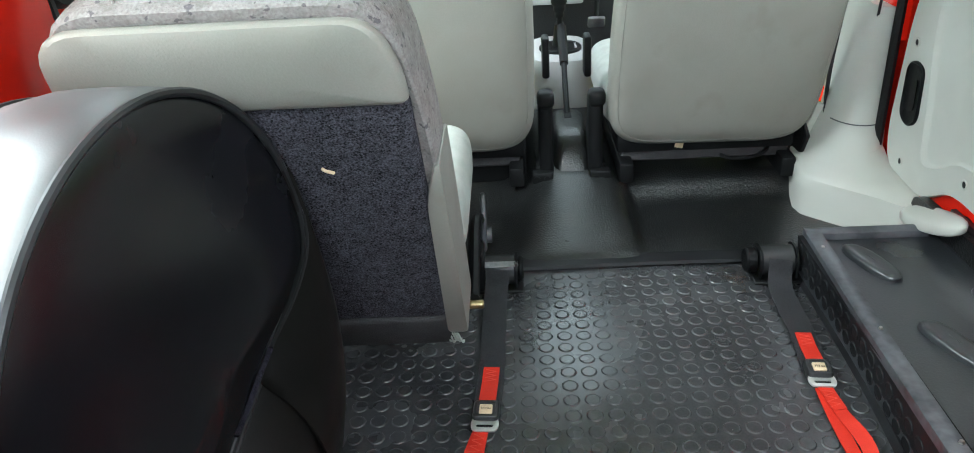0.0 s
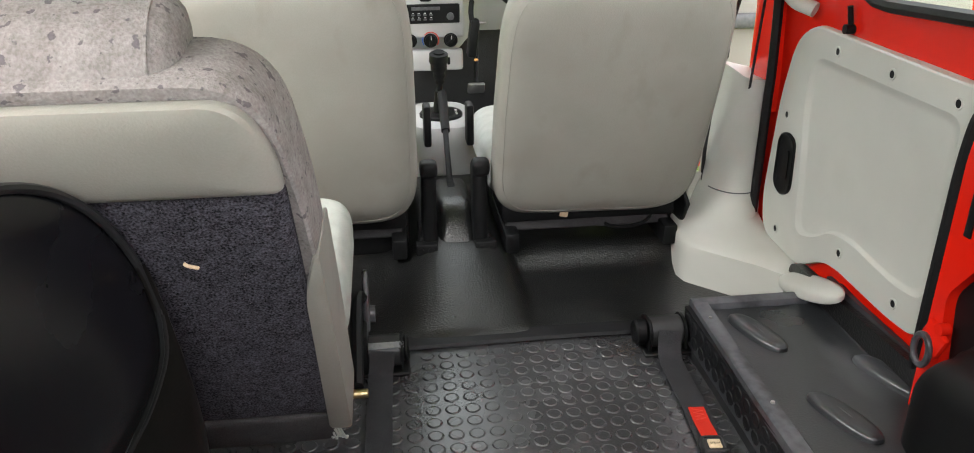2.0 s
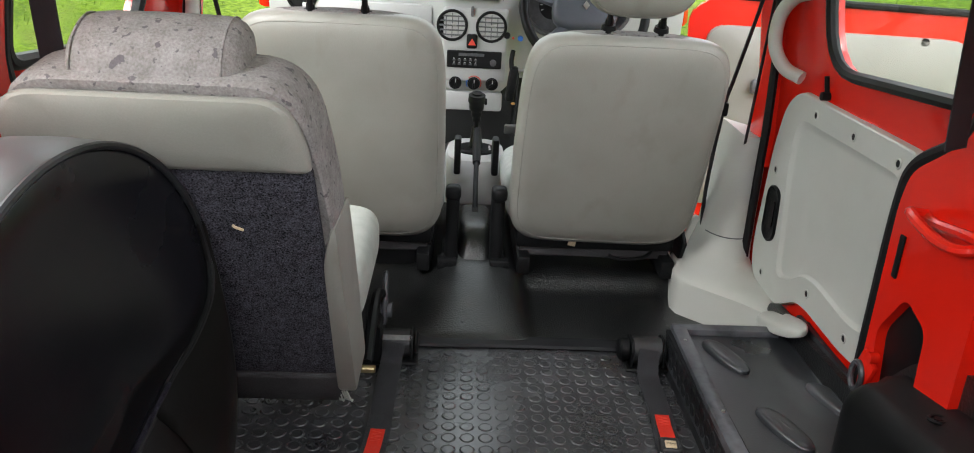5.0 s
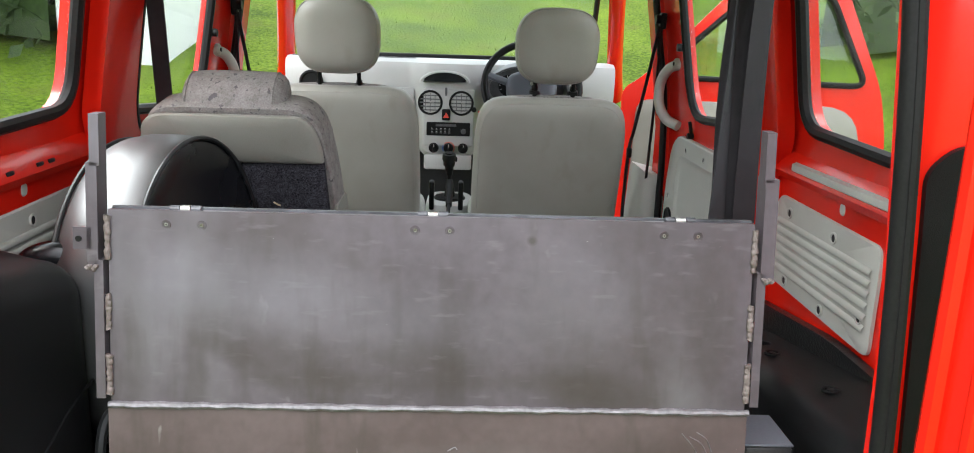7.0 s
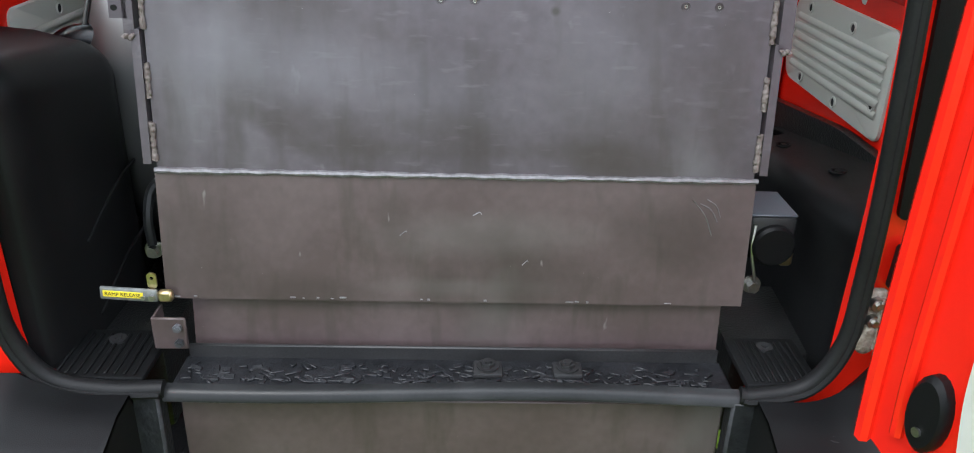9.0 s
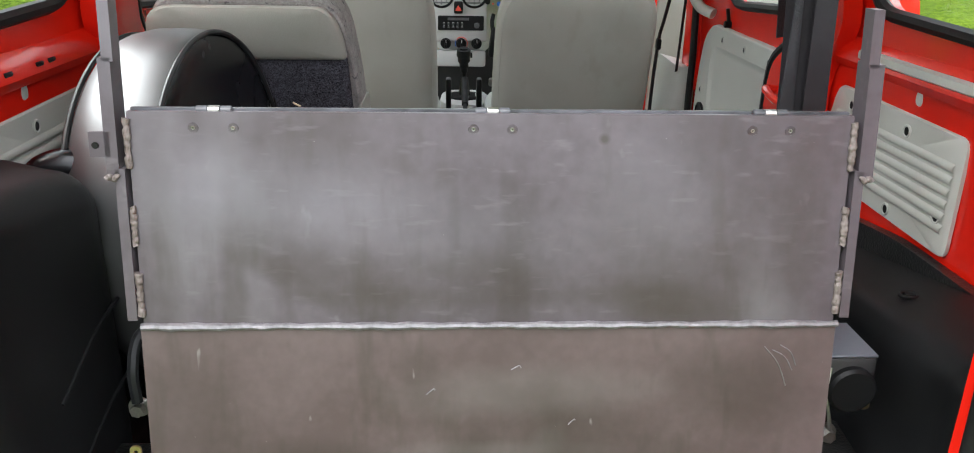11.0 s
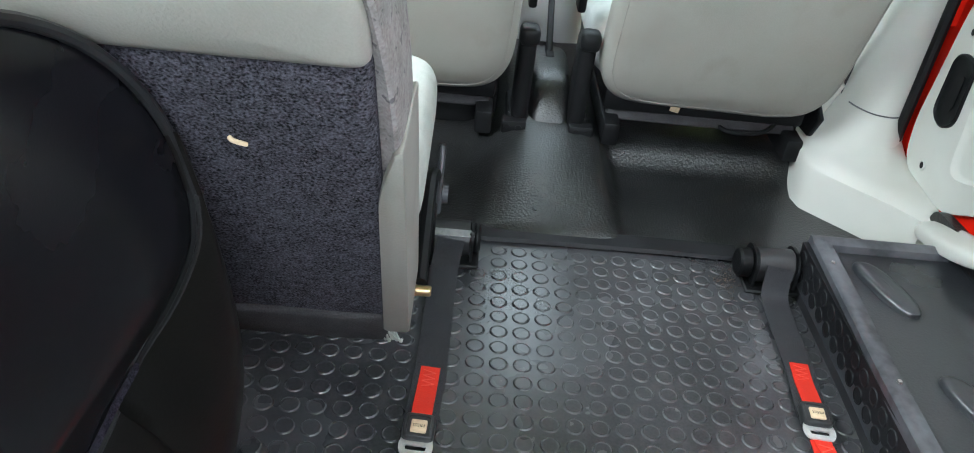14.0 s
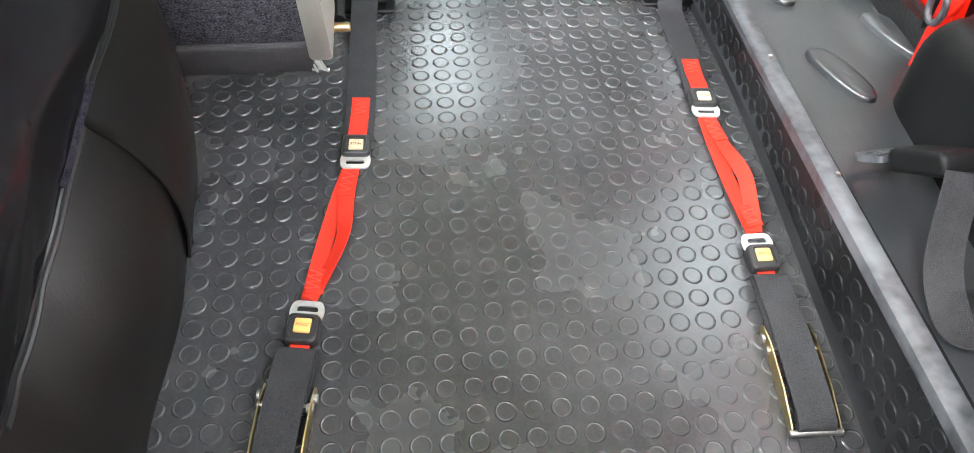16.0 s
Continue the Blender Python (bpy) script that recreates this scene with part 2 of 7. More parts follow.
add_spots(FABRIC, (0.085, 0.078, 0.085), 88, 0.625, 0.655, (1, 1, 1), 0.8)
add_spots(CARPET, (0.34, 0.33, 0.35), 330, 0.70, 0.76, (1, 1, 1), 0.6)
add_spots(STEEL, (0.026, 0.018, 0.014), 3.4, 0.47, 0.62, (1.0, 1.0, 0.8), 0.6)
add_spots(STEEL, (0.18, 0.175, 0.19), 3.9, 0.52, 0.72, (1.6, 1.0, 0.6), 0.7)
add_spots(STEEL, (0.026, 0.019, 0.016), 8.0, 0.56, 0.68, (1.6, 1.0, 0.35), 0.55)
add_spots(STEEL, (0.22, 0.215, 0.225), 30.0, 0.70, 0.78, (1.0, 1.0, 0.6), 0.3)
add_spots(STEEL, (0.040, 0.032, 0.028), 22.0, 0.55, 0.70, (1.5, 1.0, 0.25), 0.4)
add_spots(STEEL, (0.14, 0.13, 0.14), 60.0, 0.60, 0.72, (0.4, 1.0, 1.6), 0.35)
add_spots(STEEL, (0.36, 0.35, 0.34), 190.0, 0.785, 0.80, (1, 1, 1), 0.7)
add_spots(BROWN_STEEL, (0.036, 0.029, 0.024), 24.0, 0.56, 0.70, (1.4, 1.0, 0.3), 0.4)
add_spots(BROWN_STEEL, (0.36, 0.34, 0.32), 190.0, 0.785, 0.80, (1, 1, 1), 0.7)
SMUDGE = (0.034, 0.026, 0.022)
for centre, radii, strength, turn in (((-0.115, 0.497), (0.085, 0.022), 0.42, 0.35), ((-0.165, 0.470), (0.045, 0.010), 0.35, 0.5), ((0.045, 0.503), (0.055, 0.014), 0.40, 0.1), ((0.10, 0.470), (0.13, 0.008), 0.30, 0.0),
                                      ((-0.262, 0.52), (0.009, 0.085), 0.38, 0.0), ((-0.335, 0.56), (0.010, 0.10), 0.28, 0.0), ((0.335, 0.50), (0.05, 0.08), 0.38, 0.5), ((0.20, 0.55), (0.030, 0.08), 0.3, -0.4),
                                      ((0.29, 0.455), (0.07, 0.014), 0.42, 0.2), ((0.395, 0.60), (0.018, 0.07), 0.35, 0.0), ((-0.10, 0.625), (0.08, 0.018), 0.22, 0.2), ((0.152, 0.648), (0.0035, 0.0035), 0.8, 0.0)):
    add_patch(STEEL, SMUDGE, centre, radii, strength, turn, 1.3, 0.9)
for centre, radii, strength, turn in (((-0.18, 0.60), (0.09, 0.035), 0.25, 0.0), ((0.0, 0.56), (0.13, 0.03), 0.2, 0.1), ((0.25, 0.59), (0.05, 0.05), 0.2, 0.4)):
    add_patch(STEEL, (0.16, 0.155, 0.175), centre, radii, strength, turn, 1.2, 0.9)
for centre, radii, strength, turn in (((-0.14, 0.27), (0.06, 0.020), 0.35, 0.0), ((0.02, 0.29), (0.015, 0.02), 0.4, 0.0), ((0.36, 0.36), (0.06, 0.03), 0.35, 0.2), ((0.19, 0.30), (0.07, 0.03), 0.3, 0.1), ((-0.30, 0.34), (0.05, 0.05), 0.3, 0.0)):
    add_patch(BROWN_STEEL, (0.024, 0.018, 0.015), centre, radii, strength, turn, 1.3, 0.9)
add_patch(BROWN_STEEL, (0.13, 0.12, 0.115), (0.13, 0.36), (0.09, 0.020), 0.35, 0.0, 1.3, 0.9)
add_patch(BROWN_STEEL, (0.12, 0.112, 0.105), (0.08, 0.275), (0.08, 0.008), 0.3, 0.0, 1.2, 0.9)
add_spots(BROWN_STEEL, (0.028, 0.021, 0.017), 3.4, 0.50, 0.66, (1.0, 1.0, 0.8), 0.8)
add_spots(BROWN_STEEL, (0.12, 0.112, 0.105), 4.2, 0.58, 0.74, (1.0, 1.0, 0.7), 0.6)
add_spots(BROWN_STEEL, (0.22, 0.21, 0.20), 40.0, 0.73, 0.76, (1.0, 1.0, 0.3), 0.6)
add_spots(GREY, (0.195, 0.182, 0.158), 5.0, 0.52, 0.75, (1, 1, 1), 0.55)
add_spots(GREY, (0.18, 0.167, 0.145), 16.0, 0.58, 0.75, (1, 1, 0.5), 0.35)
add_spots(TRIM, (0.39, 0.39, 0.345), 4.0, 0.56, 0.75, (1, 1, 1), 0.6)
add_spots(SCUFFED, (0.13, 0.134, 0.145), 11.0, 0.5, 0.7, (1, 0.4, 1), 0.7)
add_spots(RUBBER, (0.06, 0.06, 0.064), 5.0, 0.52, 0.8, (1, 1, 1), 0.6)
add_spots(FLOOR_RUBBER, (0.075, 0.075, 0.08), 4.0, 0.36, 0.90, (1, 1, 1), 0.4)
add_spots(FLOOR_RUBBER, (0.09, 0.087, 0.083), 30.0, 0.55, 0.90, (1, 0.5, 1), 0.45)
add_spots(FLOOR_RUBBER, (0.30, 0.29, 0.27), 170, 0.77, 0.80, (1, 1, 1), 0.6)
add_spots(TRAY, (0.30, 0.30, 0.30), 150, 0.76, 0.79, (1, 1, 1), 0.6)
add_spots(TRAY, (0.12, 0.125, 0.135), 9, 0.55, 0.75, (1, 0.4, 1), 0.5)
add_spots(COVER, (0.25, 0.24, 0.22), 120, 0.79, 0.81, (1, 1, 1), 0.5)
add_spots(FLAP, (0.25, 0.24, 0.22), 120, 0.79, 0.81, (1, 1, 1), 0.5)
add_spots(VINYL, (0.05, 0.043, 0.032), 7, 0.62, 0.80, (1, 1, 1), 0.4)
add_spots(VINYL, (0.22, 0.20, 0.16), 160, 0.77, 0.80, (1, 1, 1), 0.7)
add_spots(GRASS, (0.09, 0.10, 0.025), 1.6, 0.55, 0.75, (1, 1, 1), 0.7)


# ---- shape helpers ----
ORIGIN = {}


def finish(name, bm, mat, at, angle=38):
    bmesh.ops.recalc_face_normals(bm, faces=bm.faces)
    if at.length:
        bmesh.ops.translate(bm, verts=bm.verts, vec=-at)
    me = bpy.data.meshes.new(name)
    bm.to_mesh(me)
    bm.free()
    me.polygons.foreach_set("use_smooth", [True] * len(me.polygons))
    me.set_sharp_from_angle(angle=radians(angle))
    me.materials.append(mat)
    return new(name, me)


def thing(name, at, label, category, group="", kind=""):
    """An Empty at a thing's base, to parent its parts."""
    ob = new(name)
    ob.location = at
    ob.empty_display_size = 0.05
    ORIGIN[ob.name] = Vector(at)
    return tagged(ob, label, category, group, kind)


def part(name, bm, mat, parent, label=""):
    """One mesh under a thing or a part, from a bmesh in world coordinates."""
    at = ORIGIN[parent.name]
    ob = finish(name, bm, mat, at)
    ob.parent = parent
    ORIGIN[ob.name] = at
    return tagged(ob, label)


def solo(name, bm, mat, label, category="", group="", kind="", at=(0, 0, 0)):
    """A thing or a piece of the setting that is one mesh."""
    ob = finish(name, bm, mat, Vector(at))
    ob.location = at
    ORIGIN[ob.name] = Vector(at)
    return tagged(ob, label, category, group, kind)


def merge(*bms):
    out = bms[0]
    for b in bms[1:]:
        me = bpy.data.meshes.new("tmp")
        b.to_mesh(me)
        b.free()
        out.from_mesh(me)
        bpy.data.meshes.remove(me)
    return out


def moved(bm, m):
    bmesh.ops.transform(bm, matrix=m, verts=bm.verts)
    return bm


def rbox(c, s, r=0.008, seg=2, m=None):
    bm = bmesh.new()
    bmesh.ops.create_cube(bm, size=1)
    bmesh.ops.scale(bm, vec=s, verts=bm.verts)
    r = min(r, 0.49 * min(s))
    if r > 0:
        bmesh.ops.bevel(bm, geom=bm.edges[:], offset=r, segments=seg, profile=0.5, affect="EDGES")
    if m:
        moved(bm, m)
    bmesh.ops.translate(bm, vec=c, verts=bm.verts)
    return bm


def loft(rings, closed=True, caps=True):
    bm = bmesh.new()
    vs = [[bm.verts.new(p) for p in ring] for ring in rings]
    n = len(rings[0])
    for a, b in zip(vs, vs[1:]):
        for i in range(n if closed else n - 1):
            bm.faces.new((a[i], a[(i + 1) % n], b[(i + 1) % n], b[i]))
    if caps:
        bm.faces.new(vs[0][::-1])
        bm.faces.new(vs[-1])
    return bm


def axes(d):
    d = Vector(d).normalized()
    u = d.orthogonal().normalized()
    return d, u, d.cross(u)


def cyl(a, b, r, r2=None, n=16, chamfer=0.0):
    a, b = Vector(a), Vector(b)
    r2 = r if r2 is None else r2
    d, u, v = axes(b - a)
    spots = [(a, r), (b, r2)]
    if chamfer:
        spots = [(a, r - chamfer), (a + d * chamfer, r), (b - d * chamfer, r2), (b, r2 - chamfer)]
    return loft([[c + (u * math.cos(6.2832 * i / n) + v * math.sin(6.2832 * i / n)) * q for i in range(n)] for c, q in spots])


def curve_points(pts, steps=6):
    """Catmull-Rom points through the given ones."""
    p = [Vector(q) for q in pts]
    p = [2 * p[0] - p[1]] + p + [2 * p[-1] - p[-2]]
    out = []
    for i in range(1, len(p) - 2):
        for k in range(steps):
            t = k / steps
            a, b, c, d = p[i - 1], p[i], p[i + 1], p[i + 2]
            out.append(0.5 * (2 * b + (c - a) * t + (2 * a - 5 * b + 4 * c - d) * t * t + (3 * b - a - 3 * c + d) * t ** 3))
    return out + [p[-2]]


def tube(pts, r, n=10, steps=6, smooth=True, flat=1.0):
    c = curve_points(pts, steps) if smooth else [Vector(q) for q in pts]
    rings = []
    d, u, v = axes(c[1] - c[0])
    for i, q in enumerate(c):
        d = (c[min(i + 1, len(c) - 1)] - c[max(i - 1, 0)]).normalized()
        u = (u - d * u.dot(d)).normalized()
        v = d.cross(u)
        rr = r(i / (len(c) - 1)) if callable(r) else r
        rings.append([q + (u * math.cos(6.2832 * k / n) + v * math.sin(6.2832 * k / n) * flat) * rr for k in range(n)])
    return loft(rings)


def ring_tube(pts, r, n=8):
    """A closed tube round a loop of points."""
    c = [Vector(q) for q in pts]
    m = len(c)
    bm = bmesh.new()
    rows = []
    u = Vector((0.31, 0.52, 0.8))
    for i, q in enumerate(c):
        d = (c[(i + 1) % m] - c[i - 1]).normalized()
        u = (u - d * u.dot(d)).normalized()
        v = d.cross(u)
        rows.append([bm.verts.new(q + (u * math.cos(6.2832 * k / n) + v * math.sin(6.2832 * k / n)) * r) for k in range(n)])
    # match the last ring to the first
    first, last = rows[0], rows[-1]
    shift = min(range(n), key=lambda s: sum((first[k].co - last[(k + s) % n].co).length for k in range(n)))
    for i in range(m):
        a, b = rows[i], rows[(i + 1) % m]
        s = shift if i == m - 1 else 0
        for k in range(n):
            bm.faces.new((a[(k + s) % n], a[(k + 1 + s) % n], b[(k + 1) % n], b[k]))
    return bm


def strap(pts, width, thick, across, steps=6):
    """A flat band along points; across: its width's direction, one for all or one for each point."""
    c = curve_points(pts, steps)
    many = isinstance(across[0], (tuple, Vector))
    a = curve_points(across, steps) if many else [Vector(across)] * len(c)
    rings = []
    for i, q in enumerate(c):
        d = (c[min(i + 1, len(c) - 1)] - c[max(i - 1, 0)]).normalized()
        w = (a[i] - d * a[i].dot(d)).normalized()
        h = d.cross(w) * thick / 2
        w = w * width / 2
        rings.append([q - w - h, q + w - h, q + w + h, q - w + h])
    return loft(rings)


def rpoly(pts, r=0.03, seg=5):
    """A polygon with rounded corners; r may be one a corner."""
    out, n = [], len(pts)
    for i, p in enumerate(pts):
        q = r[i] if isinstance(r, (list, tuple)) else r
        p, a, b = Vector(p), Vector(pts[i - 1]), Vector(pts[(i + 1) % n])
        if q <= 0:
            out.append(tuple(p))
            continue
        u, v = (a - p), (b - p)
        q = min(q, u.length * 0.48, v.length * 0.48)
        s, e = p + u.normalized() * q, p + v.normalized() * q
        for k in range(seg + 1):
            t = k / seg
            out.append(tuple(s * (1 - t) ** 2 + p * 2 * t * (1 - t) + e * t * t))
    return out


def slab(outer, holes, depth, place, cuts=0):
    """A plate of a 2D outline with holes through it; place(u, v, w) lays it into the world, w from 0 to depth."""
    bm = bmesh.new()
    edges = []
    for loop in [outer, *holes]:
        vs = [bm.verts.new((u, v, 0)) for u, v in loop]
        edges += [bm.edges.new((vs[i], vs[(i + 1) % len(vs)])) for i in range(len(vs))]
    bmesh.ops.triangle_fill(bm, edges=edges, use_beauty=True, use_dissolve=False)
    if cuts:
        bmesh.ops.subdivide_edges(bm, edges=[e for e in bm.edges if e.calc_length() > 0.12], cuts=cuts, use_grid_fill=True)
        bmesh.ops.triangulate(bm, faces=[f for f in bm.faces if len(f.verts) > 3])
    got = bmesh.ops.extrude_face_region(bm, geom=bm.faces[:])
    for v in got["geom"]:
        if isinstance(v, bmesh.types.BMVert):
            v.co.z = depth
    for v in bm.verts:
        v.co = Vector(place(*v.co))
    return bm


def grid(nu, nv, fn, thick=0.0):
    bm = bmesh.new()
    vs = [[bm.verts.new(fn(i / nu, j / nv)) for j in range(nv + 1)] for i in range(nu + 1)]
    for i in range(nu):
        for j in range(nv):
            bm.faces.new((vs[i][j], vs[i + 1][j], vs[i + 1][j + 1], vs[i][j + 1]))
    if thick:
        bmesh.ops.recalc_face_normals(bm, faces=bm.faces)
        bmesh.ops.solidify(bm, geom=bm.faces[:], thickness=thick)
    return bm


def pad(w, h, d, place, power=5.0, nu=28, nv=28, belly=0.0, waist=None):
    """A cushion: rounded-rectangle outline w by h, d thick, puffed; place(x, y, z) with x across, y thick, z up from the middle.
    waist(v): how the width changes from -1 at the foot to 1 at the top."""
    rings = []
    for j, inner in [(0, f) for f in (0.15, 0.4, 0.62, 0.82)] + [(j, 1.0) for j in range(nv + 1)] + [(nv, f) for f in (0.82, 0.62, 0.4, 0.15)]:
        s = math.pi * (j / nv - 0.5)
        cz, sz = math.copysign(abs(math.cos(s)) ** (2 / 3.2), math.cos(s)), math.copysign(abs(math.sin(s)) ** (2 / 3.2), math.sin(s))
        ring = []
        for i in range(nu * 2):
            t = math.pi * i / nu
            ct, st = math.cos(t), math.sin(t)
            x = math.copysign(abs(ct) ** (2 / power), ct) * (w / 2)
            z = math.copysign(abs(st) ** (2 / power), st) * (h / 2)
            k = 1 - (1 - abs(cz)) * min(1.0, d / min(w, h) * 1.3)
            k *= inner
            x, z = x * k, z * k
            if waist:
                x *= waist(2 * z / h)
            y = sz * d / 2 * (1 + belly * math.cos(math.pi * x / w) * math.cos(math.pi * z / h))
            ring.append(Vector(place(x, y, z)))
        rings.append(ring)
    return loft(rings)


# ---- ground and surroundings ----
def ground_height(x, y):
    rise = max(0.0, y - 4.6) * 0.20 + max(0.0, -x - 4.0) * 0.10 + max(0.0, x - 4.0) * 0.12
    return -0.52 + min(rise, 7.0) + 0.03 * noise.noise((x * 0.7, y * 0.7, 0.0))


def spread(u):
    """Even steps near, long steps far."""
    return 60.0 * (0.12 * u + 0.88 * u ** 3)


solo("ground", grid(110, 110, lambda u, v: (lambda x, y: (x, y, ground_height(x, y)))(spread(2 * u - 1), 2 + spread(2 * v - 1))), GRASS,
     "mown green lawn rising into a bank", "lawn", kind="structure")


def blades():
    """Grass tufts on the lawn round the car."""
    rnd = random.Random(5)
    bm = bmesh.new()
    for _ in range(9000):
        a, d = rnd.uniform(0, 6.2832), 2.2 + 9.0 * rnd.random() ** 1.5
        x, y = d * math.sin(a), 1.5 + d * math.cos(a)
        z = ground_height(x, y)
        b, h, w = rnd.uniform(0, 6.2832), rnd.uniform(0.03, 0.08), 0.006
        dx, dy = math.cos(b) * w, math.sin(b) * w
        lx, ly = rnd.uniform(-0.03, 0.03), rnd.uniform(-0.03, 0.03)
        bm.faces.new([bm.verts.new(p) for p in ((x - dx, y - dy, z - 0.01), (x + dx, y + dy, z - 0.01), (x + lx, y + ly, z + h))])
    return bm


solo("grass_tufts", blades(), GRASS, "short green grass blades on the lawn", "grass", kind="stuff")


def leaf_mass(rnd, count, spot, size):
    bm = bmesh.new()
    for _ in range(count):
        c, s = Vector(spot(rnd)), size * rnd.uniform(0.6, 1.4)
        d, u, v = axes((rnd.uniform(-1, 1), rnd.uniform(-1, 1), rnd.uniform(-0.3, 1)))
        bm.faces.new([bm.verts.new(c + p) for p in (-u * s, -v * s * 0.5, u * s, v * s * 0.5 + d * s * 0.2)])
    return bm


def hedge_spot(rnd):
    x = rnd.uniform(5.0, 22.0)
    y = 10.0 + 0.05 * (x - 10) ** 2 * 0.1 + rnd.gauss(0, 0.5)
    top = 2.4 + 0.7 * noise.noise((x * 0.5, y * 0.3, 2.0))
    return (x, y, ground_height(x, y) + top * rnd.random() ** 0.7)


def core(x0, x1, y, h):
    return grid(40, 10, lambda u, v: (x0 + (x1 - x0) * u, y + 0.9 * math.cos(math.pi * v) * 0.5, ground_height(x0 + (x1 - x0) * u, y) + h * math.sin(math.pi * v)))


hedge = thing("hedge", (12, 10.0, ground_height(12, 10.0)), "dense dark green hedge at the lawn's far edge", "hedge")
part("leaves", leaf_mass(random.Random(3), 9000, hedge_spot, 0.11), HEDGE, hedge)
part("branches", core(5.0, 22.0, 10.1, 1.9), HEDGE, hedge)


def tree(x, y, h, seed):
    rnd = random.Random(seed)
    z = ground_height(x, y)
    t = thing("tree", (x, y, z), "garden tree with a pale trunk and leafy crown", "tree", group="garden trees")
    part("trunk", tube([(x, y, z - 0.1), (x + 0.08, y, z + h * 0.3), (x - 0.05, y + 0.1, z + h * 0.65), (x, y, z + h * 0.85)], lambda s: 0.17 * (1 - 0.75 * s), 10), BARK, t)
    limbs = []
    for k in range(6):
        a, s = 6.2832 * k / 6 + rnd.random(), z + h * rnd.uniform(0.35, 0.6)
        limbs.append(tube([(x, y, s), (x + 0.7 * math.cos(a), y + 0.7 * math.sin(a), s + 0.5), (x + 1.4 * math.cos(a), y + 1.4 * math.sin(a), s + 1.3)], lambda q: 0.06 * (1 - 0.8 * q), 6))
    part("limbs", merge(*limbs), BARK, t)
    clumps = [(x + rnd.gauss(0, 1.0), y + rnd.gauss(0, 1.0), z + h * rnd.uniform(0.55, 1.05)) for _ in range(16)]

    def spot(r):
        c = clumps[r.randrange(16)]
        return (c[0] + r.gauss(0, 0.42), c[1] + r.gauss(0, 0.42), c[2] + r.gauss(0, 0.35))

    part("crown", leaf_mass(rnd, 4200, spot, 0.09), HEDGE, t)


tree(-6.4, 8.0, 4.6, 4)
tree(-9.5, 6.0, 5.4, 9)
tree(1.8, 19.0, 5.5, 14)

# white shed and a hedge beyond the left windows
shed = thing("garden_shed", (-3.9, 10.2, 0.4), "white painted garden shed with a dark roof on the lawn", "shed")
part("wall", rbox((-3.9, 10.2, 1.35), (1.2, 2.4, 2.1), 0.02, 1), RENDERWALL, shed)
part("roof", loft([[(-4.6, 8.9, 2.38), (-3.2, 8.9, 2.38), (-3.9, 8.9, 2.85)], [(-4.6, 11.5, 2.38), (-3.2, 11.5, 2.38), (-3.9, 11.5, 2.85)]]), DARK_GREY, shed)
pane = part("window", rbox((-3.75, 8.99, 1.35), (0.45, 0.06, 0.55), 0.02, 1), SCREEN, shed)
part("sill", rbox((-3.75, 8.96, 1.05), (0.55, 0.12, 0.04), 0.01, 1), RENDERWALL, pane)


def left_hedge_spot(rnd):
    x = rnd.uniform(-11.0, -4.7)
    y = 9.6 + rnd.gauss(0, 0.4)
    return (x, y, ground_height(x, y) + (1.9 + 0.6 * noise.noise((x * 0.6, 3.0, 1.0))) * rnd.random() ** 0.7)


left_hedge = thing("hedge", (-8.0, 9.6, ground_height(-8.0, 9.6)), "dark green hedge beside the garden shed", "hedge")
part("leaves", leaf_mass(random.Random(6), 6000, left_hedge_spot, 0.10), HEDGE, left_hedge)
part("branches", core(-11.0, -4.7, 9.7, 1.5), HEDGE, left_hedge)

# ---- car body ----
MID = 0.03
BELT = 0.64


def lean(z):
    """How far the sides lean inwards above the belt line."""
    return max(0.0, z - BELT) * 0.16


def side(sign, x0):
    """Lays a plate of (y, z) on a side of the car, w going outwards."""
    return lambda u, v, w: (MID + sign * (x0 - lean(v) + w), u, v)


def frame_seal(loop, place, r, w):
    return ring_tube([place(u, v, w) for u, v in loop], r)


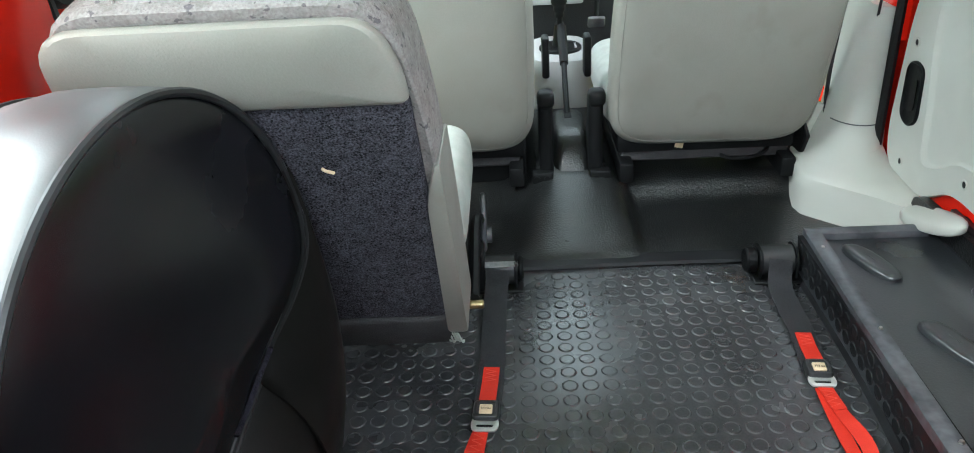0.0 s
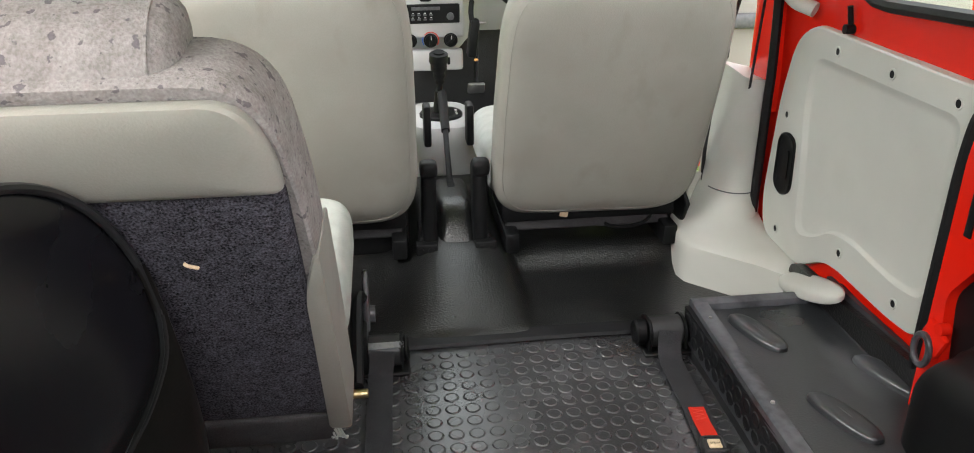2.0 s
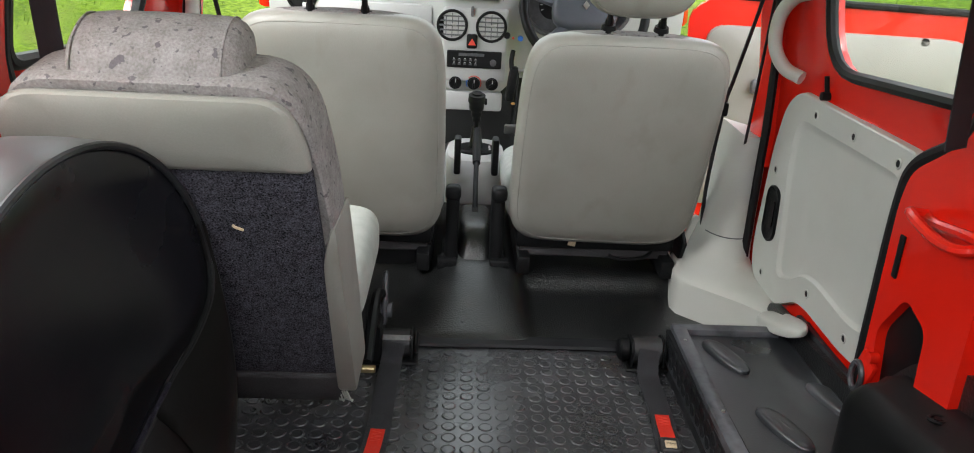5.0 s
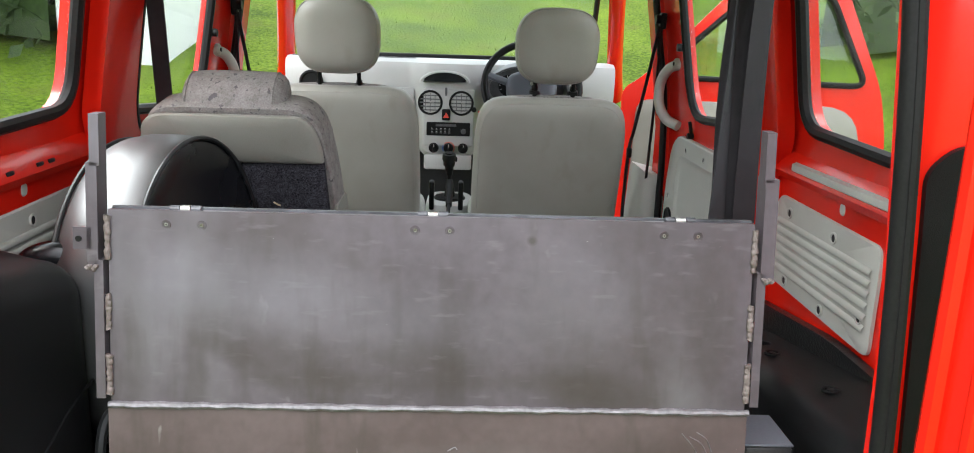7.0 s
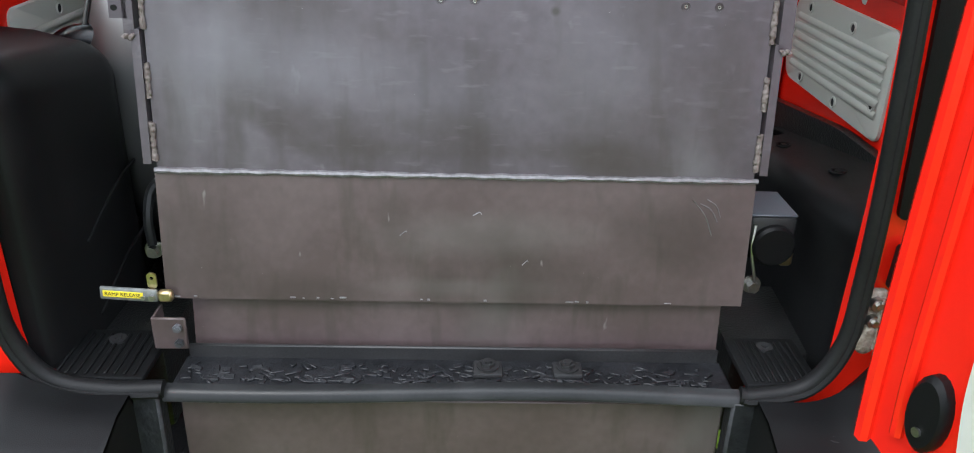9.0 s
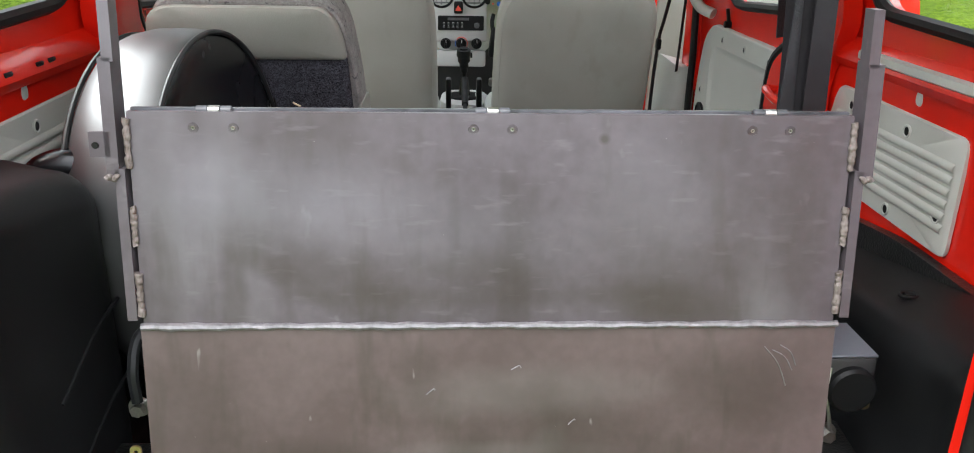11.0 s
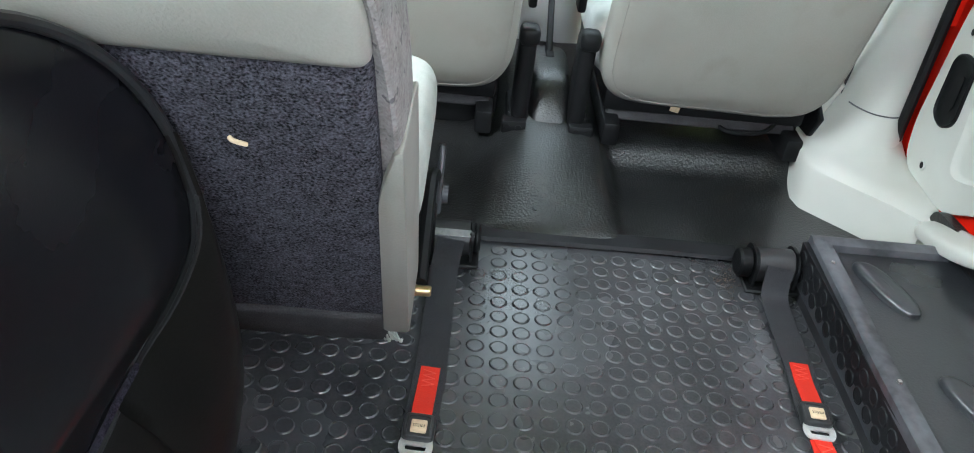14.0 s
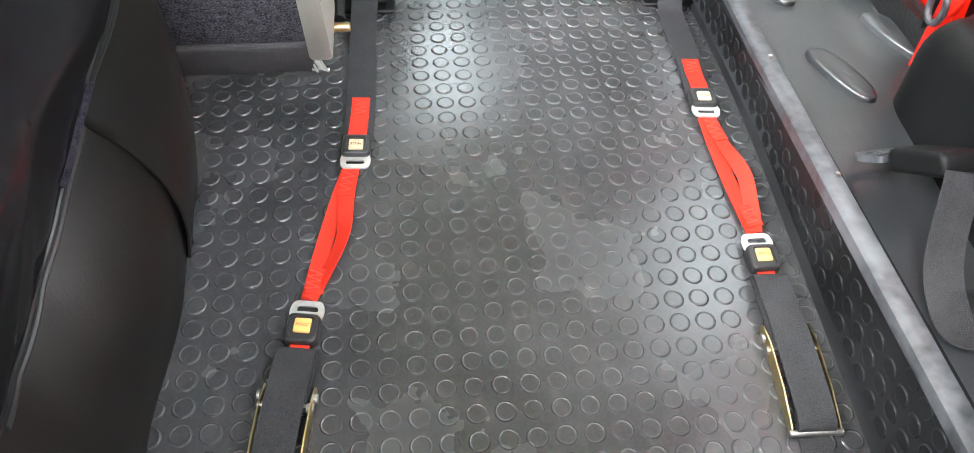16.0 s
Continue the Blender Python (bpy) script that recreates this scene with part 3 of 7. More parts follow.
QUARTER_WINDOW = rpoly([(0.17, 0.715), (0.75, 0.735), (0.745, 1.22), (0.17, 1.22)], [0.05, 0.07, 0.06, 0.06])
DOOR_WINDOW = rpoly([(1.06, 0.70), (1.585, 0.665), (1.60, 1.22), (1.06, 1.22)], [0.04, 0.12, 0.06, 0.06])
for sign, which in ((1, "right"), (-1, "left")):
    quarter = rpoly([(0.05, 0.05), (1.18, 0.05), (1.18, 0.57), (0.99, 0.67), (0.99, 1.40), (0.05, 1.40)], 0.0)
    solo("wall_" + which, slab(quarter, [QUARTER_WINDOW], 0.024, side(sign, 0.715), cuts=2), RED,
         "glossy red painted inner body side", "car body", kind="structure")
    # belt shelf below the quarter window and the pillar between window and door
    shelf = loft([[(MID + sign * x, y, z) for x, z in ((0.716, 0.62), (0.695, 0.625), (0.685, 0.64), (0.69, 0.66), (0.713, 0.69))] for y in (0.10, 0.3, 0.6, 0.91)], closed=False, caps=False)
    solo("trim_ledge_" + which, shelf, RED, "red pressed ledge under the quarter window", "car body", kind="structure")
    pillar = slab(rpoly([(0.905, 0.05), (1.155, 0.05), (1.155, 0.52), (1.14, 0.58), (0.985, 0.68), (0.965, 1.38), (0.80, 1.38), (0.80, 0.70), (0.905, 0.60)], [0, 0, 0.05, 0.05, 0.06, 0, 0, 0.04, 0.04]),
                  [rpoly([(0.99, 0.20), (1.11, 0.17), (1.13, 0.30), (1.07, 0.385), (1.00, 0.36)], 0.02)] if sign > 0 else [], 0.035, side(sign, 0.672), cuts=1)
    solo("pillar_" + which, pillar, RED, "red painted pillar between window and sliding door", "car body", kind="structure")
    seal_path = [(1.47, 0.128), (1.36, 0.120), (1.26, 0.114), (1.20, 0.126), (1.176, 0.18), (1.172, 0.35), (1.168, 0.52), (1.145, 0.59), (1.06, 0.645), (1.00, 0.70), (0.982, 0.82), (0.975, 1.36)]
    solo("trim_seal_" + which, tube([side(sign, 0.682)(u, v, min(0.035, max(0.0, (u - 1.172) * 0.8))) for u, v in seal_path], 0.012, 8), SEAL, "black rubber door seal", "door seal", kind="structure")
    door = rpoly([(1.17, 0.06), (1.90, 0.06), (1.90, 1.38), (1.00, 1.38), (1.00, 0.672), (1.17, 0.58)], [0.04, 0.12, 0.05, 0.05, 0.05, 0.05])
    solo("sliding_door_" + which, slab(door, [DOOR_WINDOW], 0.020, side(sign, 0.722), cuts=2), RED,
         "closed red sliding door with a window", "car door", kind="structure")
    for loop, x0 in ((QUARTER_WINDOW, 0.708), (DOOR_WINDOW, 0.716)):
        pane = solo("window", slab(loop, [], 0.004, side(sign, x0 + 0.012)), GLASS, "clear side window glass in a black seal", "window", kind="structure")
        pane.visible_shadow = False
        part("seal", frame_seal(loop, side(sign, x0), 0.0125, -0.001), SEAL, pane)
    # front pillar of the sliding door with its seal
    post = loft([[(MID + sign * (x - lean(z)), y, z) for x, y in ((0.70, 1.845), (0.77, 1.84), (0.77, 1.95), (0.70, 1.96), (0.685, 1.91))] for z in (0.38, 0.6, 0.8, 1.0, 1.38)])
    solo("door_pillar_" + which, post, RED, "red painted door pillar", "car body", kind="structure")
    solo("trim_strip_" + which, tube([(MID + sign * (0.698 - lean(z)), 1.842, z) for z in (0.14, 0.25, 0.40, 0.5, 0.7, 0.9, 1.37)], 0.011, 8), SEAL,
         "black rubber door seal on the pillar", "door seal", kind="structure")
    solo("front_sill_" + which, rbox((MID + sign * 0.72, 2.40, -0.02), (0.10, 1.0, 0.10), 0.02, 2), RED, "red painted front door sill", "car body", kind="structure")
    # windscreen pillar
    solo("windscreen_pillar_" + which, tube([(MID + sign * 0.765, 3.05, 0.60), (MID + sign * 0.725, 2.92, 0.80), (MID + sign * 0.62, 2.42, 1.34)], 0.042, 10, flat=0.8), RED,
         "red painted windscreen pillar", "car body", kind="structure")

roof = slab(rpoly([(-0.68, -0.02), (0.74, -0.02), (0.74, 2.46), (-0.68, 2.46)], 0.05), [], 0.03, lambda u, v, w: (u, v, 1.36 + w))
solo("ceiling", roof, LINING, "pale grey moulded roof lining", "roof lining", kind="structure")
screen = solo("windscreen", slab(rpoly([(-0.60, 0.0), (0.66, 0.0), (0.60, 0.73), (-0.54, 0.73)], 0.06), [], 0.005, lambda u, v, w: (u, 3.04 - v * 0.86 + w, 0.755 + v * 0.80)), GLASS,
              "clear windscreen glass", "windscreen", kind="structure")
screen.visible_shadow = False
part("seal", ring_tube([(u, 3.03 - v * 0.86, 0.757 + v * 0.80) for u, v in rpoly([(-0.60, 0.0), (0.66, 0.0), (0.60, 0.73), (-0.54, 0.73)], 0.06)], 0.012), SEAL, screen)
solo("front_bulkhead", rbox((0.03, 3.12, 0.30), (1.46, 0.06, 0.80), 0.02, 1), VINYL, "black front bulkhead under the dashboard", "bulkhead", kind="structure")
solo("bonnet", loft([[(0.03 + s * 0.72, y, z) for s, z in ((-1, z0 - 0.10), (-0.9, z0 - 0.02), (0, z0), (0.9, z0 - 0.02), (1, z0 - 0.10))] for y, z0 in ((3.06, 0.70), (3.3, 0.66), (3.6, 0.56), (3.75, 0.40))], closed=False, caps=False), RED,
     "red bonnet beyond the windscreen", "bonnet", kind="structure")

# rear door frame, open at the middle of its foot
gate = rpoly([(-0.74, -0.12), (-0.392, -0.12), (-0.392, 0.165), (-0.540, 0.168), (-0.545, 0.55), (-0.465, 1.30), (0.475, 1.30), (0.545, 0.55), (0.540, 0.168), (0.432, 0.165), (0.432, -0.12), (0.80, -0.12), (0.80, 1.42), (-0.74, 1.42)],
             [0.0, 0.0, 0.0, 0.09, 0.2, 0.12, 0.12, 0.2, 0.09, 0.0, 0.0, 0.08, 0.1, 0.1])
solo("rear_door_frame", slab(gate, [], 0.016, lambda u, v, w: (u, 0.045 + w, v)), RED, "red painted frame of the rear door opening", "car body", kind="structure")
for sign, c in ((-1, -0.538), (1, 0.538)):
    pts = [(MID + sign * 0.39, 0.040, 0.162), (c - sign * 0.10, 0.038, 0.162), (c - sign * 0.030, 0.036, 0.182), (c + sign * 0.006, 0.034, 0.25), (c + sign * 0.011, 0.034, 0.35), (c + sign * 0.007, 0.034, 0.5), (c - sign * 0.007, 0.034, 0.72), (c - sign * 0.028, 0.034, 0.945), (c - sign * 0.075, 0.034, 1.28)]
    strip = solo("rear_seal_" + ("left" if sign < 0 else "right"), tube(pts, 0.0125, 10), SEAL, "black rubber seal round the rear opening", "door seal", kind="structure")
    part("seal_lip", tube([(x + sign * 0.003, y - 0.009, z - 0.003) for x, y, z in pts], 0.0065, 8), SEAL, strip)

# bumper halves, treads and the sill between them
for sign, x0, x1 in ((-1, -0.76, -0.40), (1, 0.44, 0.82)):
    xa, xb = (x0, x1) if sign < 0 else (x1, x0)

    def bump(u, v, xa=xa, xb=xb):
        x = xb + (xa - xb) * u
        prof = [(0.034, 0.135), (0.022, 0.158), (-0.02, 0.157), (-0.08, 0.138), (-0.115, 0.11), (-0.128, 0.05), (-0.12, -0.10), (-0.10, -0.22)]
        k = v * 7
        i = min(int(k), 6)
        y, z = [prof[i][j] + (prof[i + 1][j] - prof[i][j]) * (k - i) for j in (0, 1)]
        out = min(0.10, max(0.0, abs(x - MID) - 0.465))
        rise = 0.008 + (10.0 if x > 0 else 5.0) * out * out
        return (x, y - 0.06 * out, z + rise * max(0.0, 1 - v * 1.8))

    bumper = thing("rear_bumper", ((x0 + x1) / 2, -0.05, -0.1), "black textured plastic rear bumper corner, scuffed", "bumper")
    part("shell", grid(24, 21, bump, 0.004), BLACK, bumper)
    part("end_cap", slab([(0.040, 0.140), (0.022, 0.164), (-0.02, 0.163), (-0.08, 0.143), (-0.114, 0.112), (-0.127, 0.05), (-0.119, -0.10), (-0.10, -0.22), (0.040, -0.22)], [], 0.006, lambda u, v, w: (xb + sign * w, u, v)), BLACK, bumper)
    bx = xb + (xa - xb) * 0.22
    part("fixing_screw", merge(cyl((bx, -0.035, 0.14), (bx, -0.035, 0.1545), 0.014, n=20), cyl((bx, -0.035, 0.153), (bx, -0.035, 0.157), 0.007, n=8)), CASE, bumper)
    part("split_line", tube([(xb + (xa - xb) * 0.5, y, z + 0.003) for y, z in ((0.018, 0.157), (-0.02, 0.155), (-0.08, 0.138), (-0.115, 0.11))], 0.0022, 6), SEAL, bumper)
    tx0, tx1 = (-0.52, -0.388) if sign < 0 else (0.43, 0.535)
    tread = thing("sill_tread", ((tx0 + tx1) / 2, 0.10, 0.165), "ribbed black plastic sill tread plate with a screw", "tread plate", group="sill treads")
    part("plate", rbox(((tx0 + tx1) / 2, 0.105, 0.170), (tx1 - tx0, 0.12, 0.012), 0.004, 2), BLACK, tread)
    for k in range(9):
        rx = tx0 + 0.014 + k * (tx1 - tx0 - 0.028) / 8
        part("rib", rbox((rx, 0.10, 0.1775), (0.0045, 0.10, 0.004), 0.0012, 1), BLACK, tread)
    part("screw", merge(cyl(((tx0 + tx1) / 2, 0.135, 0.176), ((tx0 + tx1) / 2, 0.135, 0.180), 0.012, n=20), cyl(((tx0 + tx1) / 2, 0.135, 0.179), ((tx0 + tx1) / 2, 0.135, 0.182), 0.005, n=6)), CASE, tread)
    sx0, sx1 = (-0.72, -0.402) if sign < 0 else (0.445, 0.76)
    solo("side_floor_" + ("left" if sign < 0 else "right"), rbox(((sx0 + sx1) / 2, 0.25 if sign < 0 else 0.27, 0.075), (sx1 - sx0, 0.18 if sign < 0 else 0.22, 0.15), 0.01, 2), VINYL, "black vinyl side floor by the wheel arch", "floor", kind="structure")

sill = thing("ramp_sill", (0.03, 0.09, 0.12), "black steel ramp sill smeared with sealant, with two bolts", "sill")
part("sill_plate", rbox((0.03, 0.085, 0.155), (0.77, 0.075, 0.012), 0.003, 1), GASKET, sill)
part("upstand", rbox((0.03, 0.120, 0.168), (0.76, 0.006, 0.028), 0.002, 1), CASE, sill)
part("rubber_lip", loft([[(x, 0.045 + dy + 0.004 * math.sin(x * 9), 0.158 + dz * 0.8 + 0.003 * math.sin(x * 6 + 1)) for dy, dz in ((0.006, 0.010), (-0.004, 0.007), (-0.010, 0.0), (-0.012, -0.012), (-0.006, -0.018), (0.004, -0.006))]
                         for x in [-0.362 + 0.788 * i / 30 for i in range(31)]]), RUBBER, sill)
rs = random.Random(8)
part("sealant", merge(*[moved(rbox((0, 0, 0), (rs.uniform(0.004, 0.024), rs.uniform(0.003, 0.010), rs.uniform(0.002, 0.006)), 0.001, 1),
                              Matrix.Translation((rs.uniform(-0.34, 0.39), 0.062 + 0.040 * rs.random() ** 1.8, 0.162)) @ Matrix.Rotation(rs.gauss(0, 0.5), 4, "Z") @ Matrix.Rotation(rs.gauss(0, 0.25), 4, "X")) for _ in range(260)]), GASKET, sill)
for bx in (0.075, 0.187):
    part("bolt", merge(rbox((bx, 0.086, 0.166), (0.042, 0.034, 0.012), 0.004, 2), cyl((bx, 0.086, 0.170), (bx, 0.086, 0.175), 0.0155, n=20), cyl((bx, 0.086, 0.174), (bx, 0.086, 0.180), 0.0105, n=6), cyl((bx, 0.086, 0.179), (bx, 0.086, 0.183), 0.006, n=12)), CASE, sill)
solo("tail_panel", rbox((0.03, 0.062, -0.03), (0.755, 0.012, 0.33), 0.003, 1), BROWN_STEEL, "dark grey steel panel below the ramp sill", "tail panel", kind="structure")
for x in (-0.390, 0.433):
    solo("tail_post", rbox((x, 0.045, -0.075), (0.048, 0.03, 0.46), 0.004, 1), GASKET, "black painted post beside the tail panel", "tail panel", kind="structure")

# floors: rubber floor, front floor with its tunnel
def floor_z(y):
    """The rubber floor is level in front and falls towards the rear."""
    return -0.13 * 0.05 * math.log1p(math.exp((1.15 - y) / 0.05))


FLOOR_TILT = math.atan(0.13)
FLOOR_ROWS = [0.14 + 1.46 * i / 40 for i in range(41)]
solo("floor", loft([[(-0.72, y, floor_z(y)), (0.49, y, floor_z(y)), (0.49, y, floor_z(y) - 0.02), (-0.72, y, floor_z(y) - 0.02)] for y in FLOOR_ROWS]), FLOOR_RUBBER,
     "black studded rubber floor sloping to the rear, dusty in places", "rubber floor", kind="structure")


def front_floor(u, v):
    x, y = -0.69 + 1.44 * u, 1.555 + 1.54 * v
    d = (x - 0.03) / (0.125 if x > 0.03 else 0.135)
    rise = min(1.0, max(0.0, (y - 1.57) / 0.34))
    hump = 0.088 * math.exp(-abs(d) ** (9 if x > 0.03 else 5)) * (1 - 0.10 * d * d) * (0.14 + 0.86 * rise * (1.35 - 0.35 * rise))
    hump = max(hump, 0.0)
    out = min(1.0, max(0.0, (abs(x - 0.03) - 0.11) / 0.04))
    step = 0.05 / (1 + math.exp(-(y - 1.875 - 0.03 * (x - 0.3)) * (80 if x > 0 else 26))) * out
    foot = -0.16 * min(1.0, max(0.0, (y - 2.18) / 0.10)) * out
    return (x, y, -0.004 + 0.009 * min(1.0, (y - 1.555) / 0.02) + hump * min(1.0, (y - 1.555) / 0.03) + step + foot + 0.002 * noise.noise((x * 9, y * 9, 0)))


solo("front_floor", grid(130, 110, front_floor), VINYL, "black grained vinyl floor with a raised tunnel", "vinyl floor", kind="structure")
solo("trim_floor_strip", loft([[(x, 1.573 + 0.006 * math.sin((x + 0.1) * 5) + dy, 0.005 + dz) for dy, dz in ((-0.022, 0.0), (-0.018, 0.006), (0.0, 0.009), (0.018, 0.008), (0.024, 0.0))] for x in [-0.13 + 0.50 * i / 24 for i in range(25)]], closed=False, caps=False), KERB,
     "black rubber joint strip between the floors", "floor strip", kind="structure")

# black lining from the floor up to the trim panels
for sign, which in ((-1, "left"), (1, "right")):
    solo("side_lining_" + which, slab(rpoly([(0.30, -0.16), (1.62, -0.16), (1.62, 0.12), (1.16, 0.14), (1.00, 0.33), (0.55, 0.385), (0.30, 0.385)], [0, 0, 0.03, 0.05, 0.1, 0.05, 0]), [], 0.02, lambda u, v, w: (MID + sign * (0.688 + w), u, v)), VINYL,
         "black lining low on the body side", "side lining", kind="structure")
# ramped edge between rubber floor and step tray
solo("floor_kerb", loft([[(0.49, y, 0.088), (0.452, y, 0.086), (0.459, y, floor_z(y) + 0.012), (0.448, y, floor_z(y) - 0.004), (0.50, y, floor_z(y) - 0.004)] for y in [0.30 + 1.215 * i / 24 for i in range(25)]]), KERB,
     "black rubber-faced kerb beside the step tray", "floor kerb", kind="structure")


# ---- rear ramp ----
def ramp_y(z):
    return 0.105 + 0.136 * z


ramp = thing("wheelchair_ramp", (0.03, 0.12, 0.14), "folded dark grey steel wheelchair ramp standing upright on its sill", "ramp")


def ramp_plate(x0, x1, z0, z1, thick, lift=0.0):
    return slab(rpoly([(x0, z0), (x1, z0), (x1, z1), (x0, z1)], 0.0012, 2), [], thick, lambda u, v, w: (u, ramp_y(v) - w - lift, v))


part("upper_plate", ramp_plate(-0.372, 0.432, 0.432, 0.673, 0.006, 0.0), STEEL, ramp)
part("lower_plate", ramp_plate(-0.376, 0.436, 0.248, 0.428, 0.006, 0.0), BROWN_STEEL, ramp)
part("rear_leaf", ramp_plate(-0.372, 0.432, 0.42, 0.6745, 0.005, -0.012), SCUFFED, ramp, "dark edge of the folded leaf")
part("hinge_plate", ramp_plate(-0.345, 0.412, 0.165, 0.262, 0.005, -0.014), BROWN_STEEL, ramp)
part("weld_seam", tube([(-0.375 + 0.812 * i / 60, ramp_y(0.43) - 0.007 + 0.0004 * math.sin(i * 2.3), 0.430 + 0.0005 * math.sin(i * 1.7)) for i in range(61)],
                       lambda s: 0.0043 + 0.0005 * math.sin(s * 190) + 0.0006 * math.sin(s * 23), 8, 2), WELD, ramp, "lumpy grey weld bead")
for hx in (-0.28, 0.025, 0.338):
    hy, hz = ramp_y(0.673) + 0.002, 0.6735
    hinge = part("hinge", merge(*[cyl((hx + d - 0.0062, hy, hz), (hx + d + 0.0062, hy, hz), 0.0046, n=14, chamfer=0.0006) for d in (-0.013, 0.013)]), SCUFFED, ramp, "worn steel hinge")
    part("knuckle", cyl((hx - 0.0064, hy, hz), (hx + 0.0064, hy, hz), 0.0050, n=14, chamfer=0.0006), METAL, hinge, "bright worn middle knuckle")
    part("leaf", rbox((hx, hy - 0.003, hz - 0.004), (0.038, 0.004, 0.003), 0.001, 1), SCUFFED, hinge)
    for d in (-0.0215, 0.0215):
        ry = ramp_y(0.656) - 0.006
        rivet = part("rivet", merge(cyl((hx + d, ry, 0.656), (hx + d, ry - 0.0010, 0.656), 0.0050, 0.0046, n=18), ring_tube([(hx + d + 0.0052 * math.cos(t), ry - 0.0004, 0.656 + 0.0052 * math.sin(t)) for t in [6.2832 * k / 16 for k in range(16)]], 0.0007, 5)), STEEL, ramp, "countersunk rivet")
        part("rivet_core", ring_tube([(hx + d + 0.0017 * math.cos(t), ry - 0.0012, 0.656 + 0.0017 * math.sin(t)) for t in [6.2832 * k / 10 for k in range(10)]], 0.0007, 5), METAL, rivet)
for s, ex in ((-1, -0.379), (1, 0.439)):
    def rail(z0, z1, dx, w, d):
        a, b = ramp_y(z0), ramp_y(z1)
        x0, x1 = ex + dx - w / 2, ex + dx + w / 2
        return loft([[(x0, a - 0.012, z0), (x1, a - 0.012, z0), (x1, a - 0.012 + d, z0), (x0, a - 0.012 + d, z0)], [(x0, b - 0.012, z1), (x1, b - 0.012, z1), (x1, b - 0.012 + d, z1), (x0, b - 0.012 + d, z1)]])

    part("side_bar", rail(0.440, 0.612, 0.003 * s, 0.011, 0.026), STEEL, ramp)
    part("top_bar", rail(0.602, 0.730, 0.010 * s, 0.0135 if s < 0 else 0.017, 0.03), STEEL, ramp)
    part("top_peg", rail(0.726, 0.788, 0.006 * s, 0.012, 0.022), STEEL, ramp)
    for z0, run in ((0.444, 0.050), (0.525, 0.045), (0.612, 0.054)):
        part("weld_bead", tube([(ex - s * (0.0065 + 0.0005 * math.sin(2.1 * k + z0 * 40)), ramp_y(z0 + run * k / 16) - 0.008, z0 + run * k / 16) for k in range(17)],
                               lambda q: 0.0040 + 0.00025 * math.sin(q * 44 + z0 * 50) + 0.0016 * noise.noise((q * 5, z0 * 31, ex * 9)), 9, 3), BEAD, ramp, "lumpy brownish weld bead")
    part("tack", tube([(ex + s * (0.004 + 0.0025 * k), ramp_y(0.606) - 0.014, 0.603 + 0.002 * math.sin(k * 2.0)) for k in range(6)], lambda q: 0.0032 + 0.0008 * math.sin(q * 20), 7, 3), BEAD, ramp)
    if s < 0:
        lug = part("lug", rail(0.625, 0.652, 0.022 * s, 0.022, 0.004), STEEL, ramp)
        part("lug_hole", cyl((ex - 0.026, 0.1795, 0.638), (ex - 0.026, 0.178, 0.638), 0.0038, n=14), SEAL, lug)
lever = part("release_lever", moved(rbox((0, 0, 0), (0.078, 0.006, 0.020), 0.003, 2), Matrix.Translation((-0.420, 0.118, 0.262)) @ Matrix.Rotation(0.06, 4, "Y")), ALU, ramp, "aluminium release lever with a yellow sticker")
part("sticker", moved(rbox((0, 0, 0), (0.054, 0.001, 0.0095), 0.0004, 1), Matrix.Translation((-0.427, 0.1146, 0.263)) @ Matrix.Rotation(0.06, 4, "Y")), YELLOW, lever, "yellow sticker reading ramp release")
part("pivot_bolt", merge(cyl((-0.388, 0.115, 0.259), (-0.388, 0.110, 0.259), 0.0045, n=6), cyl((-0.400, 0.115, 0.2585), (-0.400, 0.1115, 0.2585), 0.003, n=10)), METAL, lever)
part("pivot_block", rbox((-0.372, 0.122, 0.258), (0.020, 0.012, 0.017), 0.003, 1), BRASS, ramp, "yellow zinc pivot block")
part("lever_eye", slab(rpoly([(-0.395, 0.268), (-0.382, 0.268), (-0.382, 0.292), (-0.395, 0.292)], 0.006), [[(-0.3885 + 0.003 * math.cos(k), 0.284 + 0.003 * math.sin(k)) for k in (0, 1.05, 2.1, 3.14, 4.2, 5.2)]], 0.003, lambda u, v, w: (u, 0.126 - w, v)), BRASS, ramp)
part("catch_bracket", merge(rbox((-0.362, 0.094, 0.215), (0.046, 0.005, 0.050), 0.002, 1), rbox((-0.384, 0.112, 0.215), (0.004, 0.040, 0.050), 0.0015, 1)), BROWN_STEEL, ramp, "folded steel catch bracket with two bolts")
for bz in (0.202, 0.226):
    part("bracket_bolt", merge(cyl((-0.350, 0.092, bz), (-0.350, 0.086, bz), 0.0065, n=6), cyl((-0.350, 0.087, bz), (-0.350, 0.083, bz), 0.0035, n=10)), SCUFFED, ramp)


